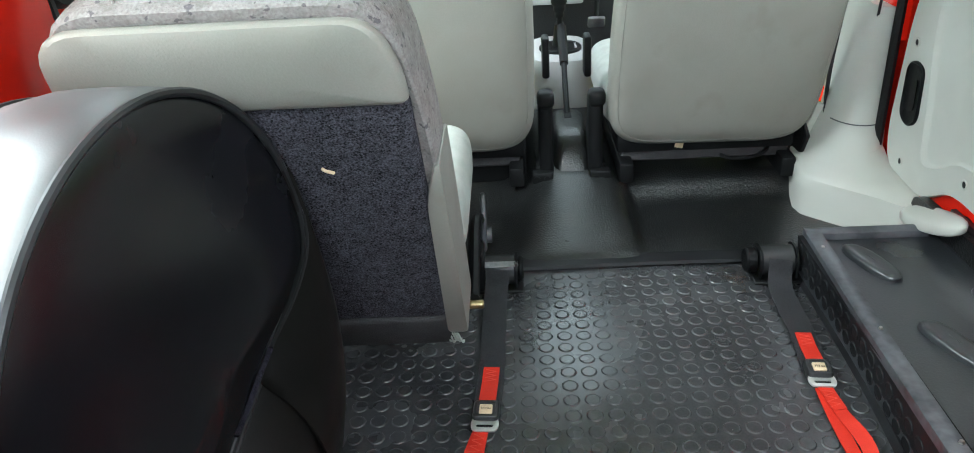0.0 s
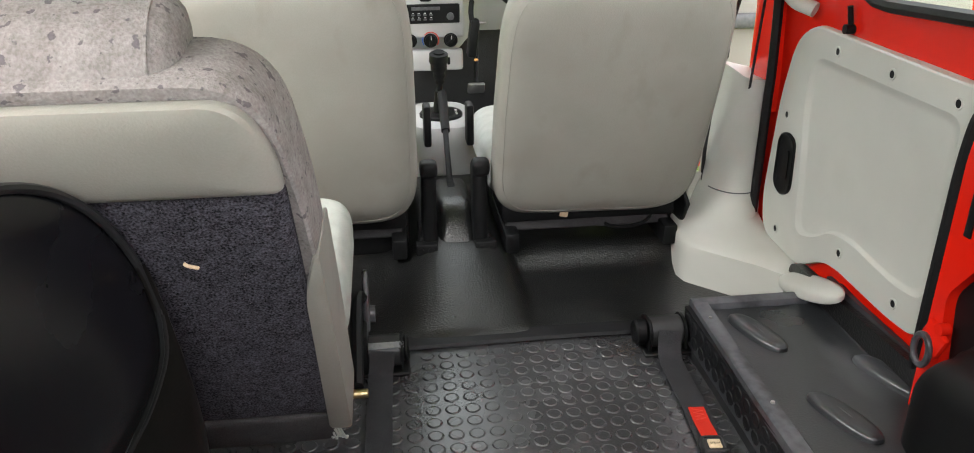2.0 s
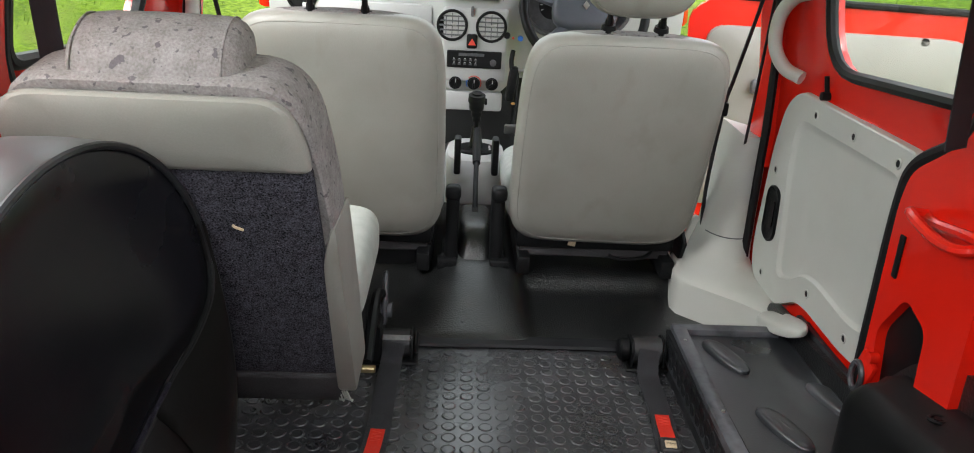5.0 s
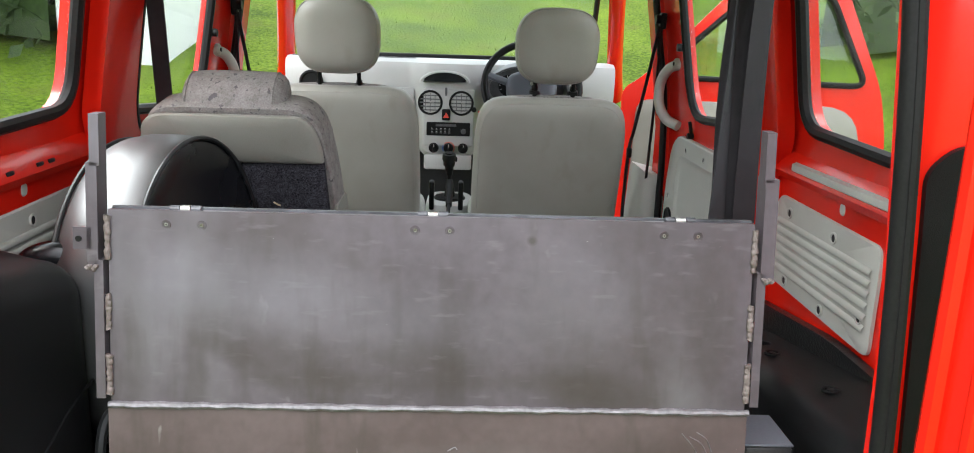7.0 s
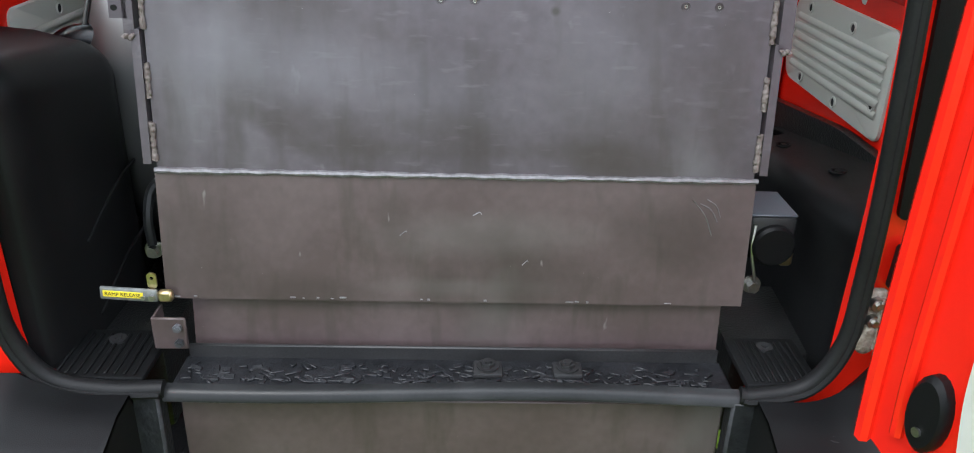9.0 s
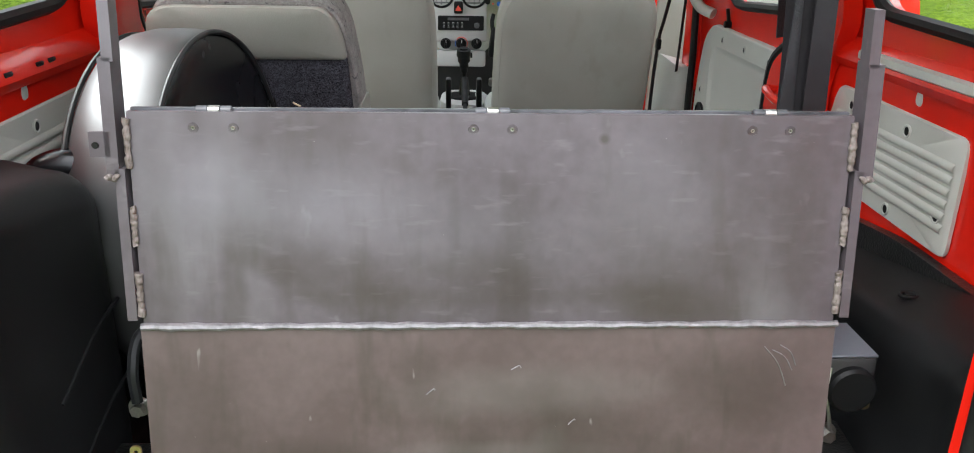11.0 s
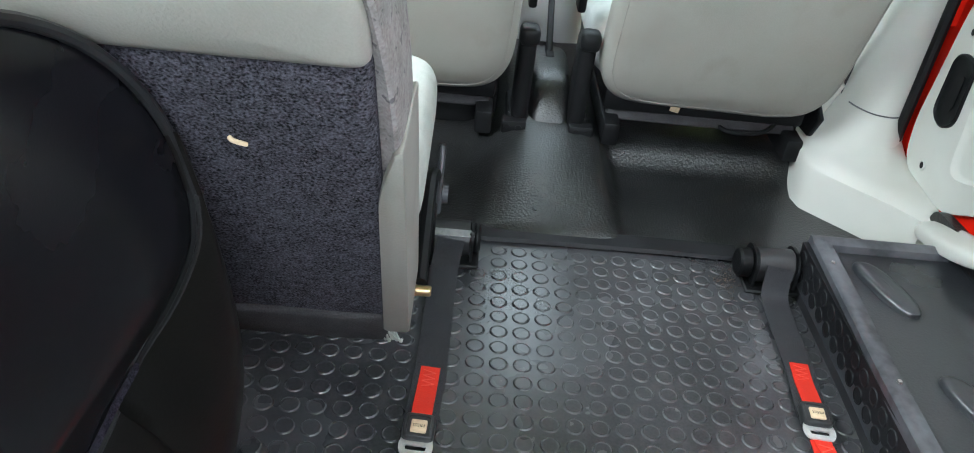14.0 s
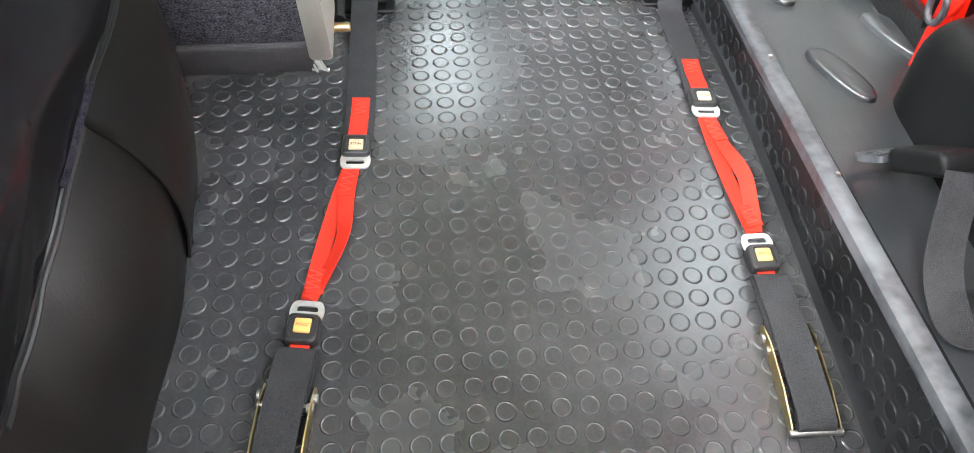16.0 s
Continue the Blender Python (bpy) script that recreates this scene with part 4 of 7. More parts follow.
def lettering(name, text, size, at, turn, mat, parent, width=None):
    """Words cut as thin letters, standing on their surface."""
    c = bpy.data.curves.new(name, "FONT")
    c.body, c.size, c.extrude, c.align_x, c.align_y, c.resolution_u = text, size, 0.0002, "CENTER", "CENTER", 2
    ob = bpy.data.objects.new(name, c)
    me = bpy.data.meshes.new_from_object(ob)
    bm = bmesh.new()
    bm.from_mesh(me)
    bpy.data.objects.remove(ob)
    if width:
        w = max(v.co.x for v in bm.verts) - min(v.co.x for v in bm.verts)
        bmesh.ops.scale(bm, vec=(width / w, 1, 1), verts=bm.verts)
    return part(name, moved(bm, Matrix.Translation(at) @ turn), mat, parent)


rc = random.Random(21)


def on_plate(x, z, lift=0.0068):
    return (x, ramp_y(z) - lift, z)


for x in (-0.36, -0.335, -0.20, -0.185, -0.165, -0.145, -0.13, -0.02, -0.01, 0.07, 0.19, 0.20, 0.215, 0.33):
    part("paint_chip", rbox(on_plate(x, 0.2505 + 0.002 * rc.random(), 0.0055), (rc.uniform(0.003, 0.012), 0.004, rc.uniform(0.001, 0.003)), 0.0005, 1), WELD, ramp)
for q, (xa, za, xb, zb) in enumerate([(0.352, 0.402, 0.382, 0.352), (0.362, 0.398, 0.388, 0.372), (0.371, 0.404, 0.392, 0.378), (0.12, 0.305, 0.128, 0.31), (-0.04, 0.35, -0.05, 0.345), (0.05, 0.375, 0.062, 0.377)]):
    part("scratch", tube([on_plate(xa, za), on_plate((xa + xb) / 2 + 0.003, (za + zb) / 2 + 0.004), on_plate(xb, zb)], 0.0007, 5, 4), WELD, ramp)

lettering("lettering", "RAMP RELEASE", 0.0075, (-0.427, 0.1137, 0.263), Matrix.Rotation(0.06, 4, "Y") @ Matrix.Rotation(radians(90), 4, "X"), INK, lever, 0.048)


# ---- seats ----
def loop_at(w, h, place, power=7, n=72, waist=None):
    out = []
    for i in range(n):
        t = 6.2832 * i / n
        ct, st = math.cos(t), math.sin(t)
        x, z = math.copysign(abs(ct) ** (2 / power), ct) * w / 2, math.copysign(abs(st) ** (2 / power), st) * h / 2
        if waist:
            x *= waist(2 * z / h)
        out.append(place(x, 0.0, z))
    return out


def front_seat(cx, s, label, up=0.0, drop=0.0):
    """s: the side on which the seat's inner rail stands."""
    seat = thing("car_seat", (cx, 1.95, 0.05), label, "car seat", group="front seats")

    def back(x, y, z):
        z2 = z + 0.27
        y += 0.0070 * noise.noise((x * 5 + cx * 9, z * 3.0, 1.0)) + 0.0040 * noise.noise((x * 14, z * 5 + cx * 7, 4.0))
        return (cx + x, 1.905 - 0.36 * z2 + y, 0.155 + z2 * (1 + up))

    def waist(v):
        return 1.0 - 0.05 * max(0.0, v) ** 2 - 0.16 * max(0.0, -v - 0.72)

    rest = part("backrest", pad(0.475, 0.56, 0.13, back, power=7, nu=34, nv=30, belly=0.10, waist=waist), GREY, seat)
    part("piping", ring_tube(loop_at(0.442, 0.521, lambda x, y, z: back(x, -0.0528, z), waist=waist), 0.0014, 6), GREY, rest)
    part("top_panel", pad(0.30, 0.07, 0.012, lambda x, y, z: (cx + x, 1.722 + z, 0.152 + 0.55 * (1 + up) + y - 0.25 * x * x), power=4, nu=14, nv=8), FABRIC, seat, "speckled grey fabric top panel")
    head = part("headrest", pad(0.245, 0.222, 0.125, lambda x, y, z: (cx + x, 1.668 - 0.18 * z + y, 0.868 - drop + z), power=3.2, nu=26, nv=24,
                waist=lambda v: 1.0 + 0.02 * v - 0.10 * max(0.0, v - 0.3)), GREY, seat)
    part("seam", ring_tube(loop_at(0.232, 0.21, lambda x, y, z: (cx + x, 1.668 - 0.18 * z - 0.038, 0.868 - drop + z), 3.2), 0.0016, 6), GREY, head)
    for q in (-1, 1):
        post = part("headrest_post", cyl((cx + 0.058 * q, 1.708, 0.66), (cx + 0.058 * q, 1.676, 0.79), 0.0065, n=12), BLACK, seat)
        part("collar", merge(cyl((cx + 0.058 * q, 1.700, 0.716), (cx + 0.058 * q, 1.697, 0.726), 0.017, 0.015, n=18), cyl((cx + 0.058 * q, 1.697, 0.726), (cx + 0.058 * q, 1.694, 0.738), 0.010, 0.009, n=14)), BLACK, post)
    part("seat_cushion", pad(0.48, 0.46, 0.13, lambda x, y, z: (cx + x, 2.14 + z, 0.225 + y), power=7), CUSHION, seat, "pale fabric seat cushion")
    part("seat_pan", rbox((cx, 2.10, 0.145), (0.42, 0.42, 0.05), 0.01, 2), BLACK, seat)
    part("side_cover", merge(rbox((cx + 0.262 * s, 1.90, 0.175), (0.034, 0.075, 0.20), 0.014, 3), rbox((cx + 0.258 * s, 1.93, 0.09), (0.045, 0.11, 0.03), 0.008, 2)), BLACK, seat)
    part("recline_knob", rbox((cx + 0.262 * s, 1.865, 0.275), (0.040, 0.045, 0.038), 0.012, 3), BLACK, seat)
    part("side_lever", rbox((cx + 0.27 * s, 2.02, 0.33), (0.018, 0.05, 0.10), 0.006, 2), BLACK, seat)
    for q in (-0.19, 0.19):
        part("runner", rbox((cx + q, 2.08, 0.085), (0.035, 0.46, 0.05), 0.006, 2), BLACK, seat)
    part("runner_end", merge(*[rbox((cx + 0.252 * s, 1.862, 0.082), (0.05, 0.03, 0.03), 0.005, 2), cyl((cx + 0.238 * s, 1.845, 0.082), (cx + 0.238 * s, 1.852, 0.082), 0.007, n=10), cyl((cx + 0.262 * s, 1.845, 0.082), (cx + 0.262 * s, 1.852, 0.082), 0.007, n=10)]), BLACK, seat)
    part("underside", rbox((cx, 1.915, 0.140), (0.40, 0.012, 0.09), 0.004, 1, Matrix.Rotation(-0.3, 4, "X")), CHARCOAL, seat, "grey fabric under the seat")
    return seat


driver = front_seat(0.345, -1, "grey vinyl driver's seat with a matching headrest", drop=0.013)
part("paper_tag", rbox((0.283, 1.886, 0.143), (0.020, 0.002, 0.022), 0.0008, 1, Matrix.Rotation(0.2, 4, "Y")), FADED, driver, "torn tan label under the seat")
part("hoop", tube([(0.37, 1.93, 0.115), (0.40, 1.89, 0.100), (0.47, 1.885, 0.105), (0.50, 1.90, 0.125), (0.498, 1.93, 0.15)], 0.005, 8), BLACK, driver)
part("frame_arm", merge(rbox((0.575, 1.93, 0.13), (0.012, 0.10, 0.12), 0.004, 1, Matrix.Rotation(0.5, 4, "X")), cyl((0.57, 1.89, 0.085), (0.60, 1.89, 0.085), 0.012, n=12)), BLACK, driver)
part("buckle_stalk", rbox((0.595, 1.91, 0.175), (0.02, 0.012, 0.10), 0.004, 1, Matrix.Rotation(0.35, 4, "Y")), TRIM, driver)
front_seat(-0.296, 1, "grey vinyl passenger seat with a matching headrest", 0.035)
solo("under_seat_box", rbox((-0.27, 2.0, 0.085), (0.38, 0.16, 0.09), 0.012, 2), BLACK, "black plastic box under the passenger seat", "storage box")

rear_seat = thing("passenger_chair", (-0.39, 1.2, 0.06), "single speckled grey rear seat with a charcoal carpeted back", "car seat")


def rear_back(x, y, z):
    """Across, out of the back (towards the camera is negative), up along the slope from its foot."""
    return (-0.392 + x, 1.128 - 0.585 * z + y, 0.165 + z)


def shell(x0, x1, z0, z1, y0, y1, r, bow=0.0):
    """A rounded block on the rear seat's sloping back."""
    bm = rbox(((x0 + x1) / 2, (y0 + y1) / 2, (z0 + z1) / 2), (x1 - x0, y1 - y0, z1 - z0), r, 5)
    bmesh.ops.subdivide_edges(bm, edges=[e for e in bm.edges if e.calc_length() > 0.1], cuts=5, use_grid_fill=True)
    for v in bm.verts:
        x, y, z = v.co
        if bow and y < (y0 + y1) / 2:
            y -= bow * math.cos(3.14 * (x - (x0 + x1) / 2) / (x1 - x0)) * math.sin(3.14 * (z - z0) / (z1 - z0))
        v.co = rear_back(x, y + 0.0015 * noise.noise((x * 14, z * 14, y0 * 9)), z)
    return bm


def block(outline, layers, rise=0.0):
    """A soft block on the sloping back, lofted through shrunken copies of its outline."""
    cx, cz = sum(p[0] for p in outline) / len(outline), sum(p[1] for p in outline) / len(outline)
    return loft([[rear_back(cx + (x - cx) * k, y, cz + (z - cz) * k + rise * y * max(0.0, z - 0.3)) for x, z in outline] for y, k in layers])


BODY = rpoly([(-0.180, -0.02), (0.190, -0.02), (0.197, 0.28), (0.194, 0.44), (0.174, 0.577), (-0.166, 0.577)], [0.02, 0.02, 0.06, 0.08, 0.085, 0.07], 8)
core_back = part("backrest", block(BODY, [(0.010, 0.90), (0.004, 0.955), (0.006, 0.98), (0.018, 0.996), (0.04, 1.0), (0.10, 1.0), (0.125, 0.985), (0.142, 0.95), (0.148, 0.90)], 0.55), FABRIC, rear_seat)
part("carpet_panel", shell(-0.172, 0.178, 0.022, 0.470, -0.004, 0.05, 0.012), CARPET, rear_seat, "charcoal flecked carpet panel")
BAND = rpoly([(-0.183, 0.458), (0.178, 0.458), (0.177, 0.50), (0.158, 0.560), (-0.166, 0.560)], [0.008, 0.008, 0.03, 0.055, 0.055], 6)
part("vinyl_band", block(BAND, [(0.03, 1.0), (0.0, 1.0), (-0.009, 0.985), (-0.014, 0.95), (-0.018, 0.82), (-0.021, 0.5), (-0.022, 0.2)]), GREY, rear_seat, "pale grey vinyl band")
part("side_facing", block(rpoly([(0.166, -0.03), (0.199, -0.03), (0.1990, 0.25), (0.1975, 0.365), (0.190, 0.36), (0.174, 0.30)], [0.01, 0.01, 0.03, 0.012, 0.02, 0.03]), [(0.14, 0.97), (0.13, 1.0), (0.004, 1.0), (-0.002, 0.985), (-0.005, 0.95)]), GREY, rear_seat, "pale vinyl side facing")
part("lower_flap", shell(-0.17, 0.176, -0.064, 0.026, -0.006, 0.05, 0.016, 0.006), CHARCOAL, rear_seat, "charcoal cloth flap along the foot")
part("thread_scrap", tube([rear_back(0.064, -0.006, 0.366), rear_back(0.068, -0.009, 0.364), rear_back(0.076, -0.006, 0.358)], 0.0020, 6), FADED, rear_seat, "pale thread stuck to the carpet")
part("frayed_edge", merge(*[tube([rear_back(0.160 + 0.004 * k, 0.0, -0.03), rear_back(0.162 + 0.005 * k, -0.003, -0.05 - 0.004 * (k % 3)), rear_back(0.164 + 0.005 * k, 0.002, -0.058)], 0.0018, 5) for k in range(6)]), CUSHION, rear_seat)
part("pivot_pin", cyl((-0.205, 1.262, 0.112), (-0.172, 1.262, 0.112), 0.008, n=14, chamfer=0.002), BRASS, rear_seat, "rusty pivot pin")
part("cushion", pad(0.40, 0.42, 0.13, lambda x, y, z: (-0.392 + x, 1.42 + z, 0.265 + y), power=8), CUSHION, rear_seat, "pale folded seat cushion")
ROLL = [(0.0, 0.30), (0.006, 0.52), (0.022, 0.72), (0.05, 0.86), (0.10, 0.95), (0.2, 1.0), (0.5, 1.02), (0.78, 1.0), (0.86, 0.985), (0.885, 0.96), (0.90, 0.95), (0.94, 0.86), (0.975, 0.70), (0.995, 0.48), (1.0, 0.28)]


def roll_ring(x, k):
    """A cross-section of the rear headrest, flatter underneath."""
    return [(x, 0.872 + 0.062 * k * math.cos(a), 0.755 + (0.046 if math.sin(a) > 0 else 0.044) * k * math.sin(a) + 0.014 * k * math.cos(a)) for a in [6.2832 * i / 36 for i in range(36)]]


head = part("headrest", loft([roll_ring(-0.487 + 0.203 * u, k) for u, k in ROLL]), FABRIC, rear_seat, "roll-shaped speckled headrest")
for hx, hk in ((-0.474, 0.93), (-0.306, 0.965)):
    part("end_seam", ring_tube(roll_ring(hx, hk), 0.0016, 6), FABRIC, head)
for q in (-0.46, -0.35):
    part("headrest_post", cyl((q, 0.915, 0.71), (q, 0.91, 0.76), 0.007, n=10), BLACK, rear_seat)
part("seat_frame", merge(tube([(-0.19, 1.60, 0.02), (-0.185, 1.56, 0.12), (-0.19, 1.45, 0.17), (-0.19, 1.27, 0.12)], 0.011, 8), rbox((-0.188, 1.52, 0.05), (0.02, 0.10, 0.09), 0.004, 1)), BLACK, rear_seat)
part("outer_frame", rbox((-0.58, 1.40, 0.09), (0.03, 0.40, 0.17), 0.008, 1), BLACK, rear_seat)
part("latch_arm", merge(rbox((-0.178, 1.55, 0.125), (0.012, 0.03, 0.12), 0.005, 2, Matrix.Rotation(-0.35, 4, "X")), cyl((-0.188, 1.55, 0.095), (-0.162, 1.55, 0.095), 0.017, n=14)), SCUFFED, rear_seat)

# ---- spare wheel in its cover ----
wheel = thing("spare_wheel_cover", (-0.49, 0.70, 0.0), "spare wheel standing in a black leatherette cover with piping", "wheel cover")
WA = Vector((math.cos(0.13), -math.sin(0.13), 0.061)).normalized()
WC = Vector((-0.392, 0.648, 0.429)) - WA * 0.0653
WU = Vector((0, 0, 1)) - WA * WA.z
WU.normalize()
WV = WA.cross(WU)


def on_wheel(s, r, a, sag=0.0):
    """A point by the place along the axle, the radius and the angle from the front (0), up (90)."""
    d = WV * -math.cos(a) + WU * math.sin(a)
    p = WC + WA * (0.816 * s) + d * (0.966 * r)
    p.z -= sag
    return p


def tuck(a):
    """How far the face of the cover is drawn in under the wheel, by the angle."""
    d = (math.degrees(a) + 180) % 360 - 180
    return float(np.interp(d, (-165, -130, -93, -70, -50, -35, -25, -15, -5, 0, 8, 22), (0.0, 0.08, 0.150, 0.162, 0.141, 0.112, 0.086, 0.049, 0.021, 0.011, 0.003, 0.0)))


def wheel_rings(profile, n=72):
    rings = []
    for s, r in profile:
        ring = []
        for k in range(n):
            a = 6.2832 * k / n
            low = max(0.0, -math.sin(a))
            fold = 0.006 * noise.noise((math.cos(a) * 4, math.sin(a) * 4, s * 14)) * (0.4 + 2.2 * low)
            drawn = tuck(a) * (max(0.0, (s + 0.088) / 0.164) if s < 0.077 and r > 0.26 else min(1.0, r / 0.27) if s > 0 else 0.0)
            ring.append(on_wheel(s - drawn, r * (1 + 0.02 * low) + (fold if r > 0.1 else 0), a, 0.02 * low * low))
        rings.append(ring)
    return loft(rings)


def rim(a, out=0.0, ds=0.0):
    """A point on the piped rim of the cover's face."""
    low = max(0.0, -math.sin(a))
    return on_wheel(0.080 - tuck(a) + ds, (0.2775 + out) * (1 + 0.02 * low), a, 0.02 * low * low)


cover = part("cover", wheel_rings([(-0.088, 0.02), (-0.09, 0.20), (-0.086, 0.268), (-0.07, 0.280), (-0.03, 0.286), (0.0, 0.286), (0.03, 0.285), (0.062, 0.282), (0.076, 0.277)]), TREAD, wheel, "black band round the tyre, toned paler for sky sheen")
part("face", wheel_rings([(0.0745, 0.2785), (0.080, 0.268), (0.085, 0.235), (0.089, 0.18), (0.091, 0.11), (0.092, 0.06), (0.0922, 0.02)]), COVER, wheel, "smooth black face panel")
part("piping", ring_tube([on_wheel(-0.083, 0.2775 * (1 + 0.02 * max(0.0, -math.sin(6.2832 * k / 90))), 6.2832 * k / 90, 0.02 * max(0.0, -math.sin(6.2832 * k / 90)) ** 2) for k in range(90)], 0.0042, 8), RUBBER, cover, "raised black piping")
part("piping", ring_tube([rim(6.2832 * k / 90) for k in range(90)], 0.0045, 8), RUBBER, cover, "raised black piping")


def skirt(u, v, lift=0.0):
    """The loose skirt of the cover that hangs from the rim of its face to the floor."""
    p = rim(radians(26 - 176 * u), -0.004, -0.004)
    q = Vector((-0.408 + 0.008 * math.sin(9 * u), 1.06 - 0.72 * u, floor_z(1.06 - 0.72 * u) + 0.003))
    w = p.lerp(q, v)
    w.x += (0.022 + lift) * math.sin(math.pi * (0.08 + 0.92 * v)) + 0.005 * math.sin(14 * u + 3 * v) * v + lift
    return w


def sheet(nu, nv, fn):
    """A soft sheet 3 mm thick, closed at its edges."""
    rings = []
    for i in range(nu + 1):
        row = [fn(i / nu, j / nv) for j in range(nv + 1)]
        rings.append(row + [p - Vector((0.003, 0, 0.0005)) for p in row[::-1]])
    return loft(rings)


part("flap", sheet(48, 16, skirt), FLAP, wheel, "loose hanging flap of the cover")
part("front_flap", sheet(20, 16, lambda u, v: skirt(u * (0.355 - 0.17 * v), v, 0.006)), FLAP, wheel, "overlapping fold of the loose flap")
# lighter colour than the flap paints in the light its lip catches
part("flap_edge", tube([rim(radians(10 - 4.5 * k), 0.001, 0.0068) for k in range(27)], 0.0044, 8, 2), CASE, wheel, "grey edge of the flap, toned for light on its lip")
part("hook_tape", loft([[rim(radians(-27 - 23 * k / 14), -0.006 - 0.018 * u, ds) for u, ds in ((0.0, 0.002), (0.0, 0.0095), (0.5, 0.015), (1.0, 0.021), (1.0, 0.012))] for k in range(15)]), HOOK, wheel, "grey hook tape tab")

part("rear_tab", moved(pad(0.10, 0.060, 0.045, lambda x, y, z: (x - 0.4 * z, y + 0.3 * x, z * (1.25 + 4 * x)), power=2.3, nu=16, nv=12), Matrix.Translation((-0.560, 0.44, 0.525))), COVER, wheel, "bunched fold of the cover")

# ---- wheel arch covers ----
def arch_cover(name, sign, rows, wall, label):
    """Rows of y, inner x, top z, foot z along the car."""
    rings = []
    n = len(rows)
    for i, (y, xi, zt, zb) in enumerate(rows):
        pts = [(wall, zb)]
        r = 0.05
        c = [(xi, zb), (xi, zt - r)] + [(xi + sign * r * (1 - math.cos(t)), zt - r + r * math.sin(t)) for t in (0.26, 0.52, 0.79, 1.05, 1.31, 1.57)]
        pts += c + [((xi + wall) / 2, zt + 0.012), (wall, zt + 0.02)]
        rings.append([(x, y, z) for x, z in pts])
    return rings


def eased(y0, y1, fn, r=0.055):
    """Rows along y with rounded ends."""
    out = []
    for k in range(7):
        t = k / 6 * math.pi / 2
        out.append((y0 + r * (1 - math.cos(t)), 1 - math.sin(t)))
    ys = [(y0 + r + (y1 - y0 - 2 * r) * i / 8, 0.0) for i in range(1, 8)]
    return [fn(y, k * r) for y, k in out + ys + [(y0 + y1 - y, k) for y, k in out[::-1]]]


rings = arch_cover("r", 1, eased(0.068, 1.08, lambda y, k: (y, 0.558 + 0.066 * (y - 0.1) / 0.9 + 0.35 * k, 0.405 - 0.155 * (y - 0.115) / 0.9 - k * 0.6, 0.02)), 0.76, "")
right_cover = thing("wheel_arch_cover", (0.64, 0.56, 0.02), "black grained plastic wheel arch cover with screw caps", "arch cover", group="wheel arch covers")
part("moulding", loft(rings), BLACK, right_cover)
for y, x in ((0.62, 0.655), (0.36, 0.645), (0.88, 0.675)):
    z = 0.405 - 0.155 * (y - 0.115) / 0.9 + 0.008
    part("screw_cap", merge(ring_tube([(x + 0.013 * math.cos(t), y + 0.010 * math.sin(t), z) for t in [6.2832 * k / 18 for k in range(18)]], 0.003, 6), cyl((x, y, z - 0.004), (x, y, z + 0.002), 0.006, n=8)), BLACK, right_cover)
for k in range(3):
    part("rib", tube([(0.5745 + 0.0138 * k, 0.25 + 0.2 * k, 0.24), (0.582 + 0.0138 * k, 0.36 + 0.2 * k, 0.16)], 0.003, 6), BLACK, right_cover)
rings = arch_cover("l", -1, eased(0.068, 0.40, lambda y, k: (y, -0.505 + 0.02 * (y - 0.1) - 0.35 * k, 0.590 - 0.13 * (y - 0.115) - k * 0.6, 0.02)), -0.70, "")
left_cover = thing("wheel_arch_cover", (-0.60, 0.45, 0.02), "black grained plastic wheel arch cover beside the spare wheel", "arch cover", group="wheel arch covers")
part("moulding", loft(rings), BLACK, left_cover)
for z in (0.36, 0.24):
    part("rib", tube([(-0.503, 0.20, z - 0.06), (-0.500, 0.32, z - 0.015), (-0.497, 0.42, z)], 0.003, 6), BLACK, left_cover)

# ---- step tray ----
tray = thing("step_tray", (0.61, 1.1, 0.0), "black side step tray with pressed ribs and a scuffed rim", "side step")
part("tray_plate", rbox((0.600, 0.945, 0.043), (0.286, 1.138, 0.084), 0.004, 1), TRAY, tray)
part("rim", loft([[(x, y, 0.08), (x, y, 0.098), (x + 0.005, y, 0.101), (x + 0.030, y, 0.0985), (x + 0.034, y, 0.086)] for x, y in ((0.446, 0.38), (0.449, 0.8), (0.453, 1.2), (0.463, 1.518))]), SCUFFED, tray, "scuffed angle rim with rivets")
part("front_rim", loft([[(x, 1.519, 0.0), (x, 1.519, 0.100), (x, 1.511, 0.102), (x, 1.497, 0.097), (x, 1.493, 0.086)] for x in (0.462, 0.60, 0.70)]), SCUFFED, tray)
part("outer_flange", loft([[(0.715, y, 0.085), (0.728, y, 0.090), (0.735, y, 0.14), (0.745, y, 0.14), (0.745, y, 0.08)] for y in (0.95, 1.2, 1.50)]), TRAY, tray)
for y in (0.902, 1.168, 1.44):
    part("rivet", cyl((0.474, y, 0.098), (0.474, y, 0.1025), 0.0045, 0.003, n=12), METAL, tray)
